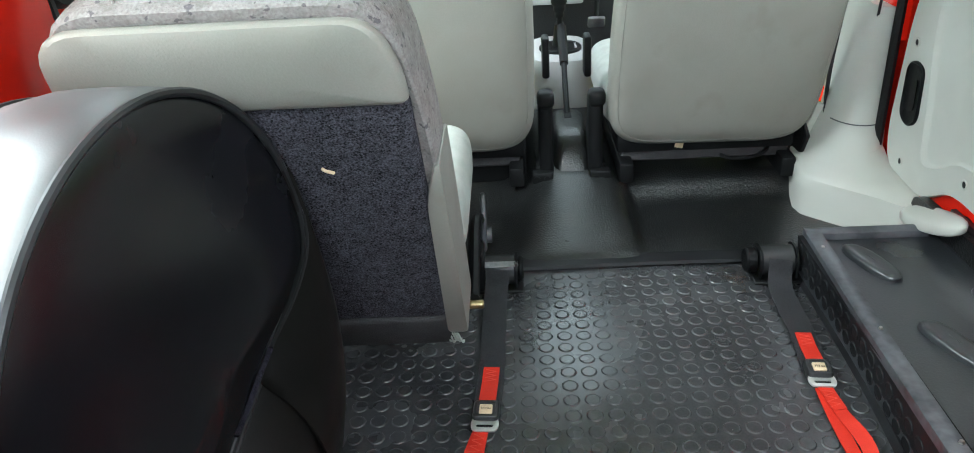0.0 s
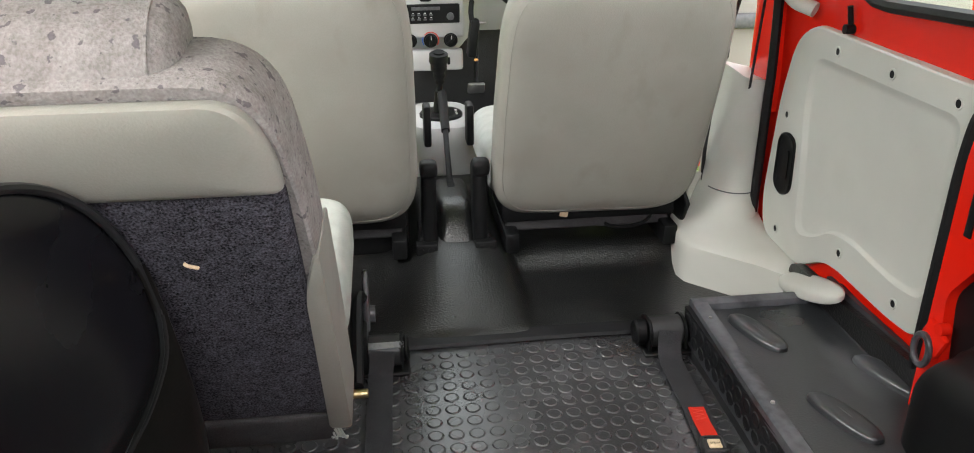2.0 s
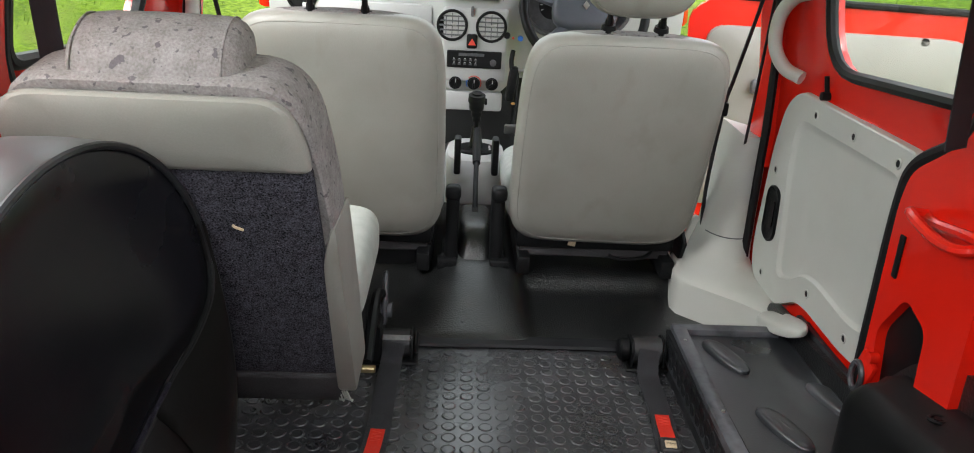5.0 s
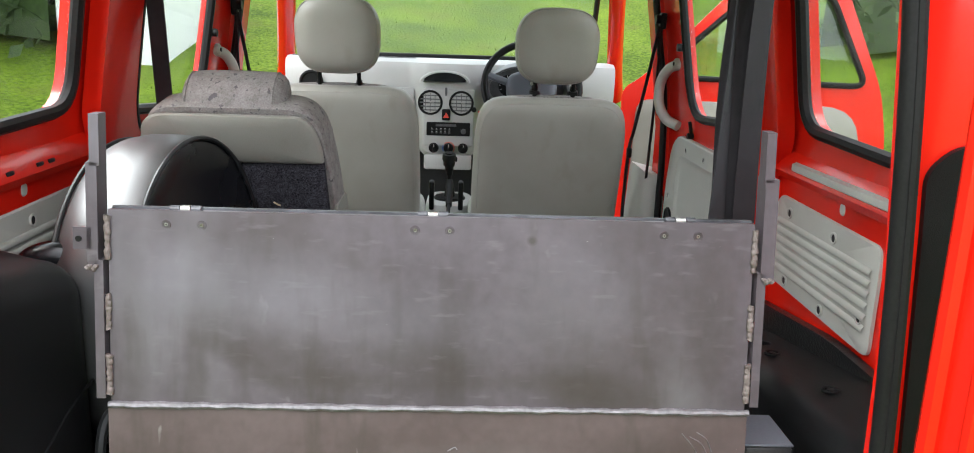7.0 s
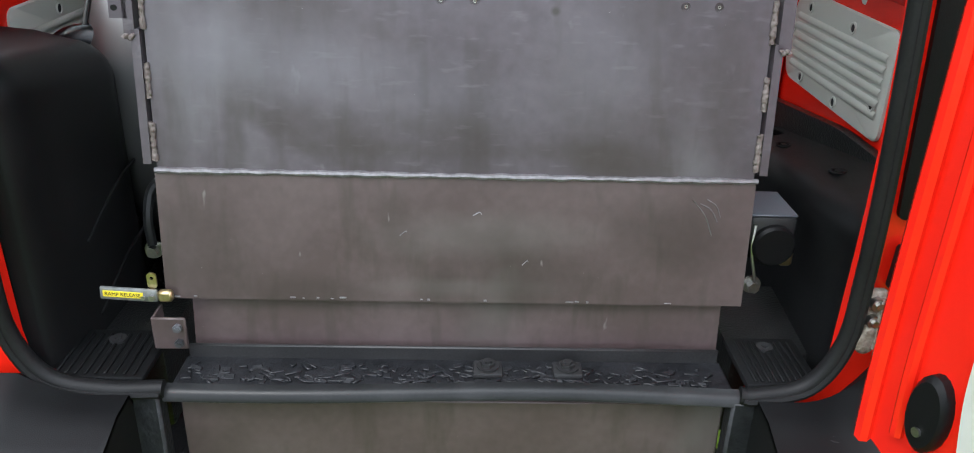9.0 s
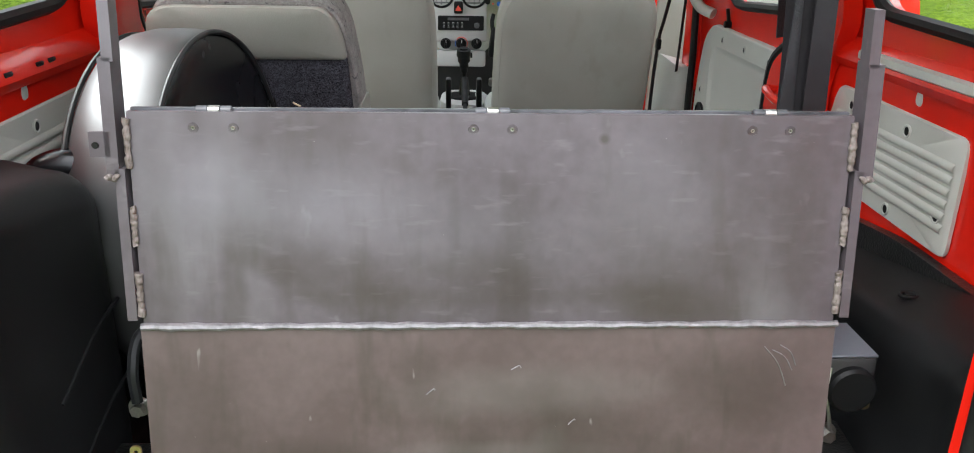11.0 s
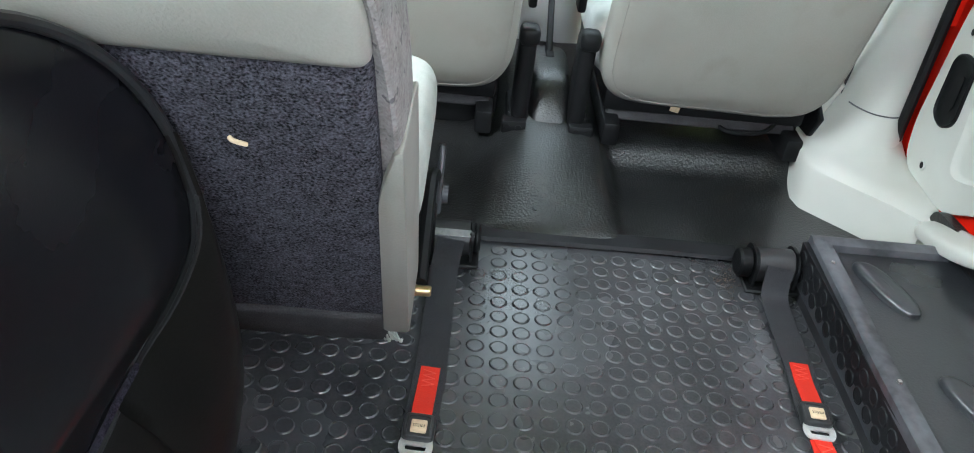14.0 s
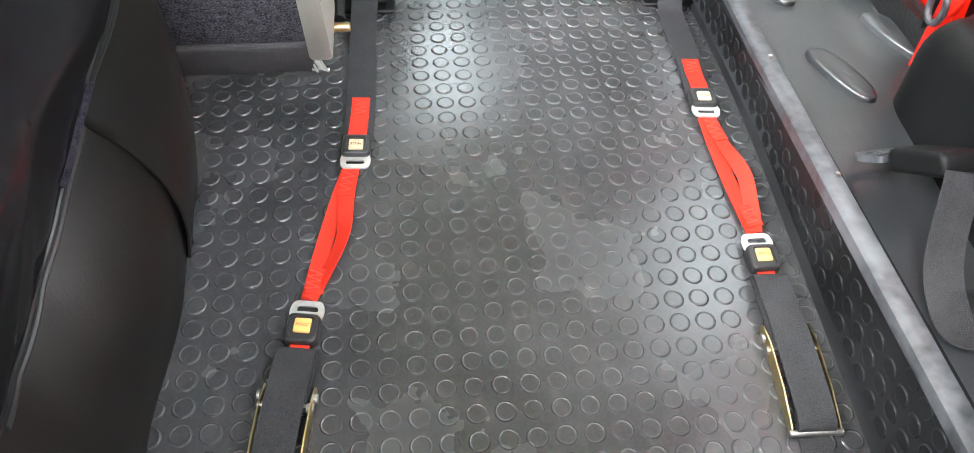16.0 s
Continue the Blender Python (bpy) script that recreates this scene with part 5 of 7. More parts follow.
for x, y in ((0.549, 1.395), (0.712, 1.227), (0.578, 1.131), (0.700, 0.965)):
    pressed = part("pressed_rib", pad(0.050, 0.135, 0.026, lambda a, b, c: (x + a - 0.30 * c, y + c, 0.086 + b), power=2.6, nu=16, nv=10), TRAY, tray, "pressed hump with fine ridges")
    for q in (-0.011, 0.0, 0.011):
        part("ridge", tube([(x + q - 0.30 * c, y + c, 0.0975 - 2.2 * c * c - 12.0 * q * q) for c in (-0.040, -0.02, 0.0, 0.02, 0.040)], 0.0022, 6, 3), TRAY, pressed)

# ---- door pillar trims ----
for sign in (1, -1):
    def px(x):
        return MID + sign * (x - MID)

    trim = thing("pillar_trim", (px(0.66), 1.83, 0.0), "pale grey moulded plastic trim at the foot of the door pillar", "pillar trim", group="pillar trims")
    foot = [(0.0, ((0.56, 1.93), (0.537, 1.80), (0.545, 1.765), (0.60, 1.71), (0.66, 1.65), (0.70, 1.60), (0.742, 1.60), (0.76, 1.93))),
            (0.065, ((0.56, 1.93), (0.540, 1.805), (0.548, 1.77), (0.602, 1.715), (0.662, 1.655), (0.702, 1.60), (0.742, 1.60), (0.76, 1.93))),
            (0.092, ((0.56, 1.93), (0.541, 1.806), (0.549, 1.772), (0.603, 1.716), (0.663, 1.657), (0.703, 1.604), (0.742, 1.61), (0.76, 1.93))),
            (0.100, ((0.565, 1.94), (0.546, 1.812), (0.554, 1.780), (0.606, 1.724), (0.666, 1.667), (0.706, 1.625), (0.743, 1.64), (0.76, 1.94))),
            (0.106, ((0.575, 1.94), (0.562, 1.825), (0.570, 1.797), (0.616, 1.742), (0.672, 1.69), (0.711, 1.665), (0.744, 1.70), (0.76, 1.94))),
            (0.114, ((0.59, 1.945), (0.588, 1.853), (0.597, 1.828), (0.634, 1.780), (0.681, 1.750), (0.715, 1.755), (0.744, 1.80), (0.76, 1.945))),
            (0.134, ((0.607, 1.95), (0.610, 1.878), (0.620, 1.855), (0.648, 1.820), (0.688, 1.807), (0.718, 1.817), (0.744, 1.845), (0.76, 1.95))),
            (0.170, ((0.62, 1.955), (0.626, 1.890), (0.636, 1.868), (0.660, 1.842), (0.692, 1.830), (0.720, 1.838), (0.745, 1.853), (0.76, 1.955))),
            (0.186, ((0.63, 1.96), (0.638, 1.897), (0.648, 1.876), (0.668, 1.852), (0.696, 1.842), (0.720, 1.846), (0.745, 1.855), (0.76, 1.96))),
            (0.30, ((0.64, 1.96), (0.648, 1.90), (0.656, 1.880), (0.674, 1.858), (0.698, 1.848), (0.720, 1.850), (0.745, 1.855), (0.76, 1.96))),
            (0.430, ((0.65, 1.96), (0.655, 1.90), (0.662, 1.884), (0.680, 1.864), (0.700, 1.854), (0.720, 1.852), (0.745, 1.855), (0.76, 1.96))),
            (0.450, ((0.655, 1.96), (0.660, 1.90), (0.666, 1.887), (0.682, 1.870), (0.700, 1.862), (0.720, 1.860), (0.745, 1.862), (0.76, 1.96)))]
    part("moulding", loft([[(px(x), y, z + (0.03 * max(0.0, 1 - (x - 0.65) / 0.04) if z > 0.42 else 0.0)) for x, y in ring] for z, ring in foot]), TRIM, trim)
    part("toe", pad(0.060, 0.22, 0.030, lambda a, b, c: (px(0.708 + a), 1.510 + c, 0.112 + b - 0.30 * c + 0.3 * a), power=2.2, nu=18, nv=16), TRIM, trim)
    part("joint_line", tube([(px(x), y, 0.186) for x, y in ((0.636, 1.90), (0.646, 1.876), (0.667, 1.851), (0.696, 1.841), (0.720, 1.845), (0.745, 1.854))], 0.0016, 6), DARK_GREY, trim)

# ---- sliding door trim panels ----
PANEL = rpoly([(1.19, 0.598), (1.185, 0.40), (1.195, 0.20), (1.225, 0.165), (1.30, 0.160), (1.42, 0.164), (1.475, 0.166), (1.53, 0.158), (1.58, 0.128), (1.63, 0.102), (1.80, 0.110), (1.822, 0.19), (1.80, 0.44), (1.765, 0.56), (1.70, 0.603)],
              [0.02, 0, 0.04, 0.03, 0.03, 0.02, 0.03, 0.03, 0.03, 0.05, 0.05, 0.05, 0.05, 0.06, 0.05])
FIELD = rpoly([(1.225, 0.545), (1.215, 0.235), (1.30, 0.225), (1.45, 0.237), (1.52, 0.228), (1.58, 0.188), (1.655, 0.165), (1.675, 0.33), (1.695, 0.44), (1.685, 0.545)], [0.03, 0.04, 0.03, 0.03, 0.04, 0.03, 0.04, 0.08, 0.06, 0.05])
SCREWS = ((1.597, 0.568), (1.417, 0.567), (1.241, 0.564), (1.757, 0.40), (1.735, 0.142), (1.476, 0.203), (1.289, 0.195), (1.202, 0.385))


def dish(rings):
    """A hollow lofted through rings and closed by the last one."""
    bm = loft(rings, caps=False)
    n = len(rings[0])
    bm.verts.ensure_lookup_table()
    bm.faces.new(list(bm.verts)[-n:])
    return bm


def inward(sign, x0):
    return lambda u, v, w: (MID + sign * (x0 - w), u, v)


def scaled(loop, k):
    cy, cz = sum(p[0] for p in loop) / len(loop), sum(p[1] for p in loop) / len(loop)
    return [(cy + (a - cy) * k, cz + (b - cz) * k) for a, b in loop]


for sign in (1, -1):
    panel = thing("door_trim_panel", (MID + sign * 0.715, 1.5, 0.11), "pale grey plastic door panel with screws and a black latch recess", "door panel", group="door panels")
    place = inward(sign, 0.7275)
    flat = slab(scaled(PANEL, 0.984), [FIELD], 0.022, place)
    part("panel", merge(flat, loft([[place(u, v, 0.0) for u, v in PANEL], [place(u, v, 0.011) for u, v in PANEL], [place(u, v, 0.0198) for u, v in scaled(PANEL, 0.994)], [place(u, v, 0.022) for u, v in scaled(PANEL, 0.984)]], caps=False)), TRIM, panel)
    part("field", dish([[place(u, v, 0.022) for u, v in FIELD], [place(u, v, 0.0205) for u, v in scaled(FIELD, 0.985)], [place(u, v, 0.0145) for u, v in scaled(FIELD, 0.945)], [place(u, v, 0.0130) for u, v in scaled(FIELD, 0.91)], [place(u, v, 0.0145) for u, v in scaled(FIELD, 0.4)]]), TRIM, panel)
    for u, v in SCREWS:
        screw = part("screw", ring_tube([place(u + 0.0085 * math.cos(t), v + 0.0085 * math.sin(t), 0.0222) for t in [6.2832 * k / 16 for k in range(16)]], 0.0022, 6), TRIM, panel)
        part("screw_hole", cyl(place(u, v, 0.012), place(u, v, 0.0232), 0.0068, n=14), BLACK, screw)
    latch = rpoly([(1.700, 0.358), (1.693, 0.245), (1.73, 0.222), (1.772, 0.236), (1.772, 0.352), (1.74, 0.368)], 0.022)
    recess = part("latch_recess", loft([[place(u, v, 0.006) for u, v in latch], [place(u, v, 0.026) for u, v in latch], [place(u, v, 0.028) for u, v in scaled(latch, 0.95)], [place(u, v, 0.024) for u, v in scaled(latch, 0.88)], [place(u, v, 0.0226) for u, v in scaled(latch, 0.6)], [place(u, v, 0.0224) for u, v in scaled(latch, 0.2)]]), BLACK, panel, "black latch recess")
    part("latch_pull", slab(scaled(rpoly([(1.72, 0.335), (1.717, 0.262), (1.742, 0.25), (1.748, 0.325)], 0.012), 0.9), [], 0.0025, inward(sign, 0.7048)), BLACK, recess)
    # curved grab handle
    grip = thing("grab_handle", (MID + sign * 0.70, 1.76, 0.70), "curved grey plastic grab handle on the door pillar", "grab handle", group="grab handles")
    part("grip", tube([(MID + sign * 0.700, 1.700, 0.815), (MID + sign * 0.672, 1.735, 0.80), (MID + sign * 0.655, 1.765, 0.755), (MID + sign * 0.655, 1.765, 0.69), (MID + sign * 0.675, 1.74, 0.645), (MID + sign * 0.705, 1.705, 0.628)], 0.0155, 12), TRIM, grip)
    part("mount_cap", merge(cyl((MID + sign * 0.70, 1.700, 0.815), (MID + sign * 0.675, 1.700, 0.815), 0.017, n=16, chamfer=0.004)), TRIM, grip)
    part("mount_screw", cyl((MID + sign * 0.676, 1.700, 0.815), (MID + sign * 0.672, 1.700, 0.815), 0.006, n=8), BLACK, grip)
    part("lock_pin", merge(cyl((MID + sign * 0.712, 1.58, 0.615), (MID + sign * 0.704, 1.58, 0.655), 0.005, n=10), cyl((MID + sign * 0.72, 1.58, 0.613), (MID + sign * 0.700, 1.58, 0.613), 0.009, n=12)), BLACK, panel, "black door lock pin")

# ---- quarter panels below the rear windows ----
for sign in (1, -1):
    quarter = thing("quarter_trim_panel", (MID + sign * 0.705, 0.68, 0.38), "grey ribbed plastic trim panel with screw studs" if sign > 0 else "grey ribbed plastic trim panel beside the spare wheel", "side panel", group="quarter panels")
    place = inward(sign, 0.7135)
    q = rpoly([(0.440, 0.582), (0.440, 0.392), (0.88, 0.40), (0.905, 0.47), (0.87, 0.586)], [0.02, 0.02, 0.03, 0.03, 0.03])
    part("panel", loft([[place(u, v, 0.0) for u, v in q], [place(u, v, 0.006) for u, v in q], [place(u, v, 0.009) for u, v in scaled(q, 0.975)], [place(u, v, 0.009) for u, v in scaled(q, 0.5)]]), TRIM, quarter)
    for k in range(6):
        z = 0.435 + 0.0195 * k
        part("rib", loft([[place(y, z + dz, w) for dz, w in ((-0.008, 0.0085), (-0.005, 0.0125), (0.0, 0.0140), (0.005, 0.0125), (0.008, 0.0085))] for y in (0.455, 0.55, 0.75, 0.855)], closed=False, caps=False), TRIM, quarter)
    for u, v in ((0.80, 0.557), (0.60, 0.556), (0.87, 0.505), (0.79, 0.418), (0.62, 0.413), (0.475, 0.45)):
        stud = part("stud", ring_tube([place(u + 0.0095 * math.cos(t), v + 0.0095 * math.sin(t), 0.0105) for t in [6.2832 * k / 16 for k in range(16)]], 0.0022, 6), TRIM, quarter)
        part("stud_hole", cyl(place(u, v, 0.008), place(u, v, 0.011), 0.0075, n=14), BLACK, stud)
    if sign < 0:
        for hy in (0.514, 0.611, 0.652):
            solo("trim_hole", rbox((MID - 0.688, hy, 0.652), (0.006, 0.022, 0.008), 0.002, 1, Matrix.Rotation(0.5, 4, "Y")), BLACK, "dark clip hole in the red ledge", "hole", kind="structure")
    else:
        solo("trim_bar", loft([[inward(sign, 0.7145)(y, z, w) for z, w in ((0.648, 0.028), (0.652, 0.036), (0.664, 0.036), (0.668, 0.028))] for y in (0.36, 0.6, 0.76)]), TRIM, "pale grey plastic strip below the quarter window", "trim strip", kind="structure")
    solo("stud_cap", pad(0.022, 0.026, 0.012, lambda a, b, c: (MID + sign * (0.712 + b), 0.591 + a, 0.612 + c), power=2.4, nu=12, nv=8), TRIM, "pale plastic cap on the red side", "cap")


# ---- dashboard ----
dash = thing("dashboard", (0.02, 2.75, 0.3), "pale grey dashboard with round vents, radio and heater dials", "dashboard")


def dash_section(x):
    """The dashboard's profile (y, z) across the car."""
    c = math.exp(-((x - 0.02) / 0.13) ** 6)
    f = 2.70 - 0.05 * c
    return [(3.05, 0.752), (2.90, 0.765), (f + 0.06, 0.765), (f + 0.015, 0.752), (f, 0.72), (f + 0.005, 0.64), (f + 0.02, 0.55), (f + 0.06 - 0.02 * c, 0.47 - 0.10 * c), (f + 0.12, 0.40 - 0.06 * c), (3.05, 0.40)]


part("dash_body", loft([[(x, y, z) for y, z in dash_section(x)] for x in [-0.66 + 1.38 * i / 60 for i in range(61)]]), PALE, dash)
part("centre_panel", rbox((0.022, 2.662, 0.530), (0.215, 0.03, 0.240), 0.010, 3), PALE, dash)


def disc(x, z, r, y, depth=0.01, n=28):
    return cyl((x, y, z), (x, y - depth, z), r, n=n)


for vx in (-0.055, 0.074):
    vent = part("vent", merge(ring_tube([(vx + 0.047 * math.cos(t), 2.646, 0.593 + 0.047 * math.sin(t)) for t in [6.2832 * k / 30 for k in range(30)]], 0.005, 8), disc(vx, 0.593, 0.045, 2.655, 0.004)), BLACK, dash, "round black air vent")
    for k in range(5):
        dz = -0.030 + 0.015 * k
        w = math.sqrt(0.044 ** 2 - dz ** 2)
        part("slat", rbox((vx, 2.647, 0.593 + dz), (2 * w, 0.010, 0.0028), 0.001, 1, Matrix.Rotation(0.4, 4, "X")), DARK_GREY, vent)
    part("vane", merge(*[rbox((vx + d, 2.649, 0.593), (0.0025, 0.006, 0.08 if d == 0 else 0.066), 0.0008, 1) for d in (-0.02, 0, 0.02)]), DARK_GREY, vent)
    part("vent_tab", rbox((vx + 0.006, 2.639, 0.596), (0.018, 0.006, 0.007), 0.002, 1), METAL, vent)
hazard = part("hazard_button", rbox((0.012, 2.640, 0.545), (0.036, 0.016, 0.048), 0.007, 2), BLACK, dash)
part("warning_triangle", slab([(-0.001, 0.533), (0.025, 0.533), (0.012, 0.555)], [], 0.002, lambda u, v, w: (u, 2.632 - w, v)), RED_MARK, hazard, "red warning triangle")
part("thumb_wheel", rbox((0.010, 2.643, 0.640), (0.010, 0.012, 0.034), 0.004, 2), DARK_GREY, dash)
radio = part("radio", rbox((0.022, 2.645, 0.485), (0.182, 0.012, 0.056), 0.003, 1), BLACK, dash, "black cassette radio")
part("radio_slot", rbox((0.012, 2.638, 0.501), (0.085, 0.003, 0.010), 0.001, 1), DARK_GREY, radio)
for k in range(10):
    part("radio_key", rbox((-0.045 + 0.018 * (k % 5), 2.638, 0.482 - 0.013 * (k // 5)), (0.010, 0.003, 0.005), 0.001, 1), DARK_GREY, radio)
    part("key_mark", rbox((-0.045 + 0.018 * (k % 5), 2.6375, 0.4875 - 0.013 * (k // 5)), (0.006, 0.002, 0.0014), 0.0003, 1), WHITE_MARK, radio)
part("volume_knob", disc(0.085, 0.477, 0.011, 2.640, 0.006, 18), DARK_GREY, radio)
for k, dx in enumerate((-0.038, 0.024, 0.085)):
    dial = part("heater_dial", merge(disc(dx, 0.405, 0.021, 2.655, 0.012), disc(dx, 0.405, 0.0175, 2.645, 0.010)), BLACK, dash, "black heater dial")
    part("dial_grip", rbox((dx, 2.632, 0.405), (0.007, 0.010, 0.034), 0.003, 2, Matrix.Rotation(0.9 if k == 2 else 0.1, 4, "Y")), BLACK, dial)
    part("dial_mark", rbox((dx + 0.001, 2.6265, 0.415), (0.002, 0.002, 0.012), 0.0005, 1), WHITE_MARK, dial)
    if k == 1:
        part("red_arc", tube([(dx + 0.0245 * math.cos(t), 2.646, 0.405 + 0.0245 * math.sin(t)) for t in (2.4, 1.9, 1.4, 0.9, 0.4, -0.1, -0.6)], 0.0017, 6), RED_MARK, dial)
        part("blue_arc", tube([(dx + 0.0245 * math.cos(t), 2.646, 0.405 + 0.0245 * math.sin(t)) for t in (2.7, 3.2, 3.7)], 0.0017, 6), BLUE_MARK, dial)
part("ashtray", rbox((0.022, 2.655, 0.345), (0.20, 0.03, 0.065), 0.010, 2), PALE, dash)
hood = part("display_hood", loft([[(0.005 + 0.10 * k * math.cos(t), y, 0.678 + 0.045 * k * math.sin(t)) for t in [math.pi * i / 16 for i in range(17)]] for y, k in ((2.78, 1.05), (2.645, 1.05), (2.630, 1.0), (2.630, 0.9), (2.66, 0.86))], closed=True), PALE, dash)
part("display", slab([(0.005 + 0.088 * math.cos(math.pi * i / 16), 0.681 + 0.036 * math.sin(math.pi * i / 16)) for i in range(17)], [], 0.004, lambda u, v, w: (u, 2.642 - w, v)), SCREEN, hood, "dark display window")
part("parking_button", merge(disc(0.127, 0.568, 0.011, 2.656, 0.012, 18)), BLACK, dash)
part("button_red", disc(0.148, 0.560, 0.004, 2.66, 0.012, 12), RED_MARK, dash)
part("button_blue", disc(0.172, 0.560, 0.009, 2.66, 0.014, 16), BLUE_MARK, dash)
part("control_pod", loft([[(0.345 + 0.185 * k * math.cos(t), y, 0.66 + 0.105 * k * math.sin(t)) for t in [6.2832 * i / 28 for i in range(28)]] for y, k in ((2.75, 1.0), (2.62, 0.98), (2.60, 0.94), (2.60, 0.88), (2.66, 0.84))]), DARK_GREY, dash, "dark instrument pod")
for gx, r in ((0.27, 0.045), (0.355, 0.05), (0.43, 0.035)):
    gauge = part("gauge", merge(disc(gx, 0.672, r, 2.648, 0.004)), BLACK, dash)
    part("gauge_ticks", merge(*[moved(rbox((0, 0, 0.84 * r), (0.0016, 0.002, 0.008), 0.0004, 1), Matrix.Translation((gx, 2.643, 0.672)) @ Matrix.Rotation(t, 4, "Y")) for t in [-2.0 + 0.45 * k for k in range(10)]]), WHITE_MARK, gauge)
part("cowl", rbox((0.03, 3.035, 0.768), (1.22, 0.03, 0.022), 0.006, 2), BLACK, dash, "black strip at the foot of the windscreen")
part("glovebox_lid", rbox((-0.34, 2.700, 0.575), (0.44, 0.03, 0.15), 0.015, 2), PALE, dash)
part("top_seam", tube([(x, 2.762, 0.768) for x in (-0.64, -0.3, -0.12)], 0.002, 6), DARK_GREY, dash)
part("corner_vent", merge(ring_tube([(-0.55 + 0.045 * math.cos(t), 2.682, 0.66 + 0.045 * math.sin(t)) for t in [6.2832 * k / 24 for k in range(24)]], 0.006, 6), disc(-0.55, 0.66, 0.043, 2.69, 0.004)), BLACK, dash)

lock = thing("steering_lock", (0.155, 2.62, 0.40), "black phone holder clipped beside the radio", "holder")
part("body", rbox((0.150, 2.615, 0.415), (0.028, 0.05, 0.115), 0.009, 2, Matrix.Rotation(0.12, 4, "Y")), BLACK, lock)
part("arm", tube([(0.15, 2.64, 0.52), (0.145, 2.62, 0.49), (0.148, 2.61, 0.46)], 0.008, 8), BLACK, lock)
part("clip_bar", rbox((0.166, 2.60, 0.462), (0.045, 0.012, 0.010), 0.003, 1), METAL, lock)
part("orange_tip", rbox((0.157, 2.60, 0.352), (0.014, 0.01, 0.008), 0.003, 1), ORANGE, lock)

SM = Matrix.Translation((0.345, 2.43, 0.685)) @ Matrix.Rotation(radians(62), 4, "X")


def on_steer(x, y, z=0.0):
    return SM @ Vector((x, y, z))


steer = part("steering_wheel", ring_tube([on_steer(0.185 * math.cos(t), 0.185 * math.sin(t)) for t in [6.2832 * k / 56 for k in range(56)]], 0.0145, 10), BLACK, dash, "black steering wheel with a slate grey hub")
part("hub", moved(pad(0.20, 0.13, 0.06, lambda x, y, z: (x, z, -y - 0.015), power=3, nu=18, nv=12), SM), WHEELGREY, steer)
for a in (0.25, 2.89, -0.75, -2.39):
    part("spoke", tube([on_steer(0.06 * math.cos(a), 0.05 * math.sin(a), -0.02), on_steer(0.12 * math.cos(a), 0.12 * math.sin(a), -0.014), on_steer(0.178 * math.cos(a), 0.178 * math.sin(a), 0)], 0.017, 8, flat=0.6), WHEELGREY, steer)
part("badge", moved(slab([(0, 0.014), (0.010, 0), (0, -0.014), (-0.010, 0)], [], 0.003, lambda u, v, w: (u, v + 0.005, 0.018 + w)), SM), METAL, steer, "plain silver badge")
part("column", cyl(on_steer(0, 0, -0.02), on_steer(0, 0, -0.20), 0.04, n=16), DARK_GREY, steer)
part("stalk", tube([on_steer(-0.05, 0.02, -0.05), on_steer(-0.13, 0.05, -0.05), on_steer(-0.19, 0.06, -0.045)], 0.008, 8), BLACK, steer)

# ---- console between the seats ----
console = thing("gear_console", (0.03, 2.25, 0.08), "pale console with a black automatic gear selector", "console")
part("front_housing", loft([[(0.035 + 0.10 * k * math.copysign(abs(math.cos(t)) ** 0.6, math.cos(t)), 2.46 + 0.15 * k * math.copysign(abs(math.sin(t)) ** 0.6, math.sin(t)), z) for t in [6.2832 * i / 32 for i in range(32)]]
                            for z, k in ((0.02, 1.05), (0.14, 1.0), (0.20, 0.97), (0.225, 0.90), (0.232, 0.80), (0.234, 0.3))]), PALE, console)
part("selector_plate", loft([[(0.035 + 0.062 * k * math.cos(t), 2.43 + 0.062 * k * math.sin(t), z) for t in [6.2832 * i / 28 for i in range(28)]] for z, k in ((0.228, 1.0), (0.240, 1.0), (0.244, 0.94), (0.243, 0.3))]), BLACK, console, "black selector surround")
part("selector_marks", merge(*[rbox((0.078, 2.40 + 0.014 * k, 0.2445), (0.006, 0.006, 0.001), 0.0003, 1) for k in range(4)]), WHITE_MARK, console)
part("gaiter", tube([(0.035, 2.435, 0.235), (0.034, 2.43, 0.27), (0.033, 2.42, 0.31)], lambda s: 0.024 - 0.010 * s, 12), BLACK, console)
part("gear_stick", cyl((0.033, 2.42, 0.30), (0.032, 2.405, 0.345), 0.008, n=12), BLACK, console)
part("gear_knob", tube([(0.032, 2.405, 0.335), (0.031, 2.40, 0.36), (0.030, 2.394, 0.39), (0.030, 2.39, 0.415), (0.030, 2.388, 0.425)], lambda s: (0.013, 0.017, 0.023, 0.027, 0.026, 0.016)[min(5, int(s * 5.99))], 16, 4), BLACK, console, "black gear knob")
part("knob_button", rbox((0.058, 2.392, 0.398), (0.008, 0.012, 0.020), 0.003, 2), BLACK, console)
brake = thing("hand_brake", (0.03, 2.1, 0.09), "black hand brake lever rising from the tunnel", "hand brake")
part("lever", tube([(0.030, 2.075, 0.155), (0.031, 2.16, 0.205), (0.033, 2.24, 0.25)], 0.0075, 10), BLACK, brake)
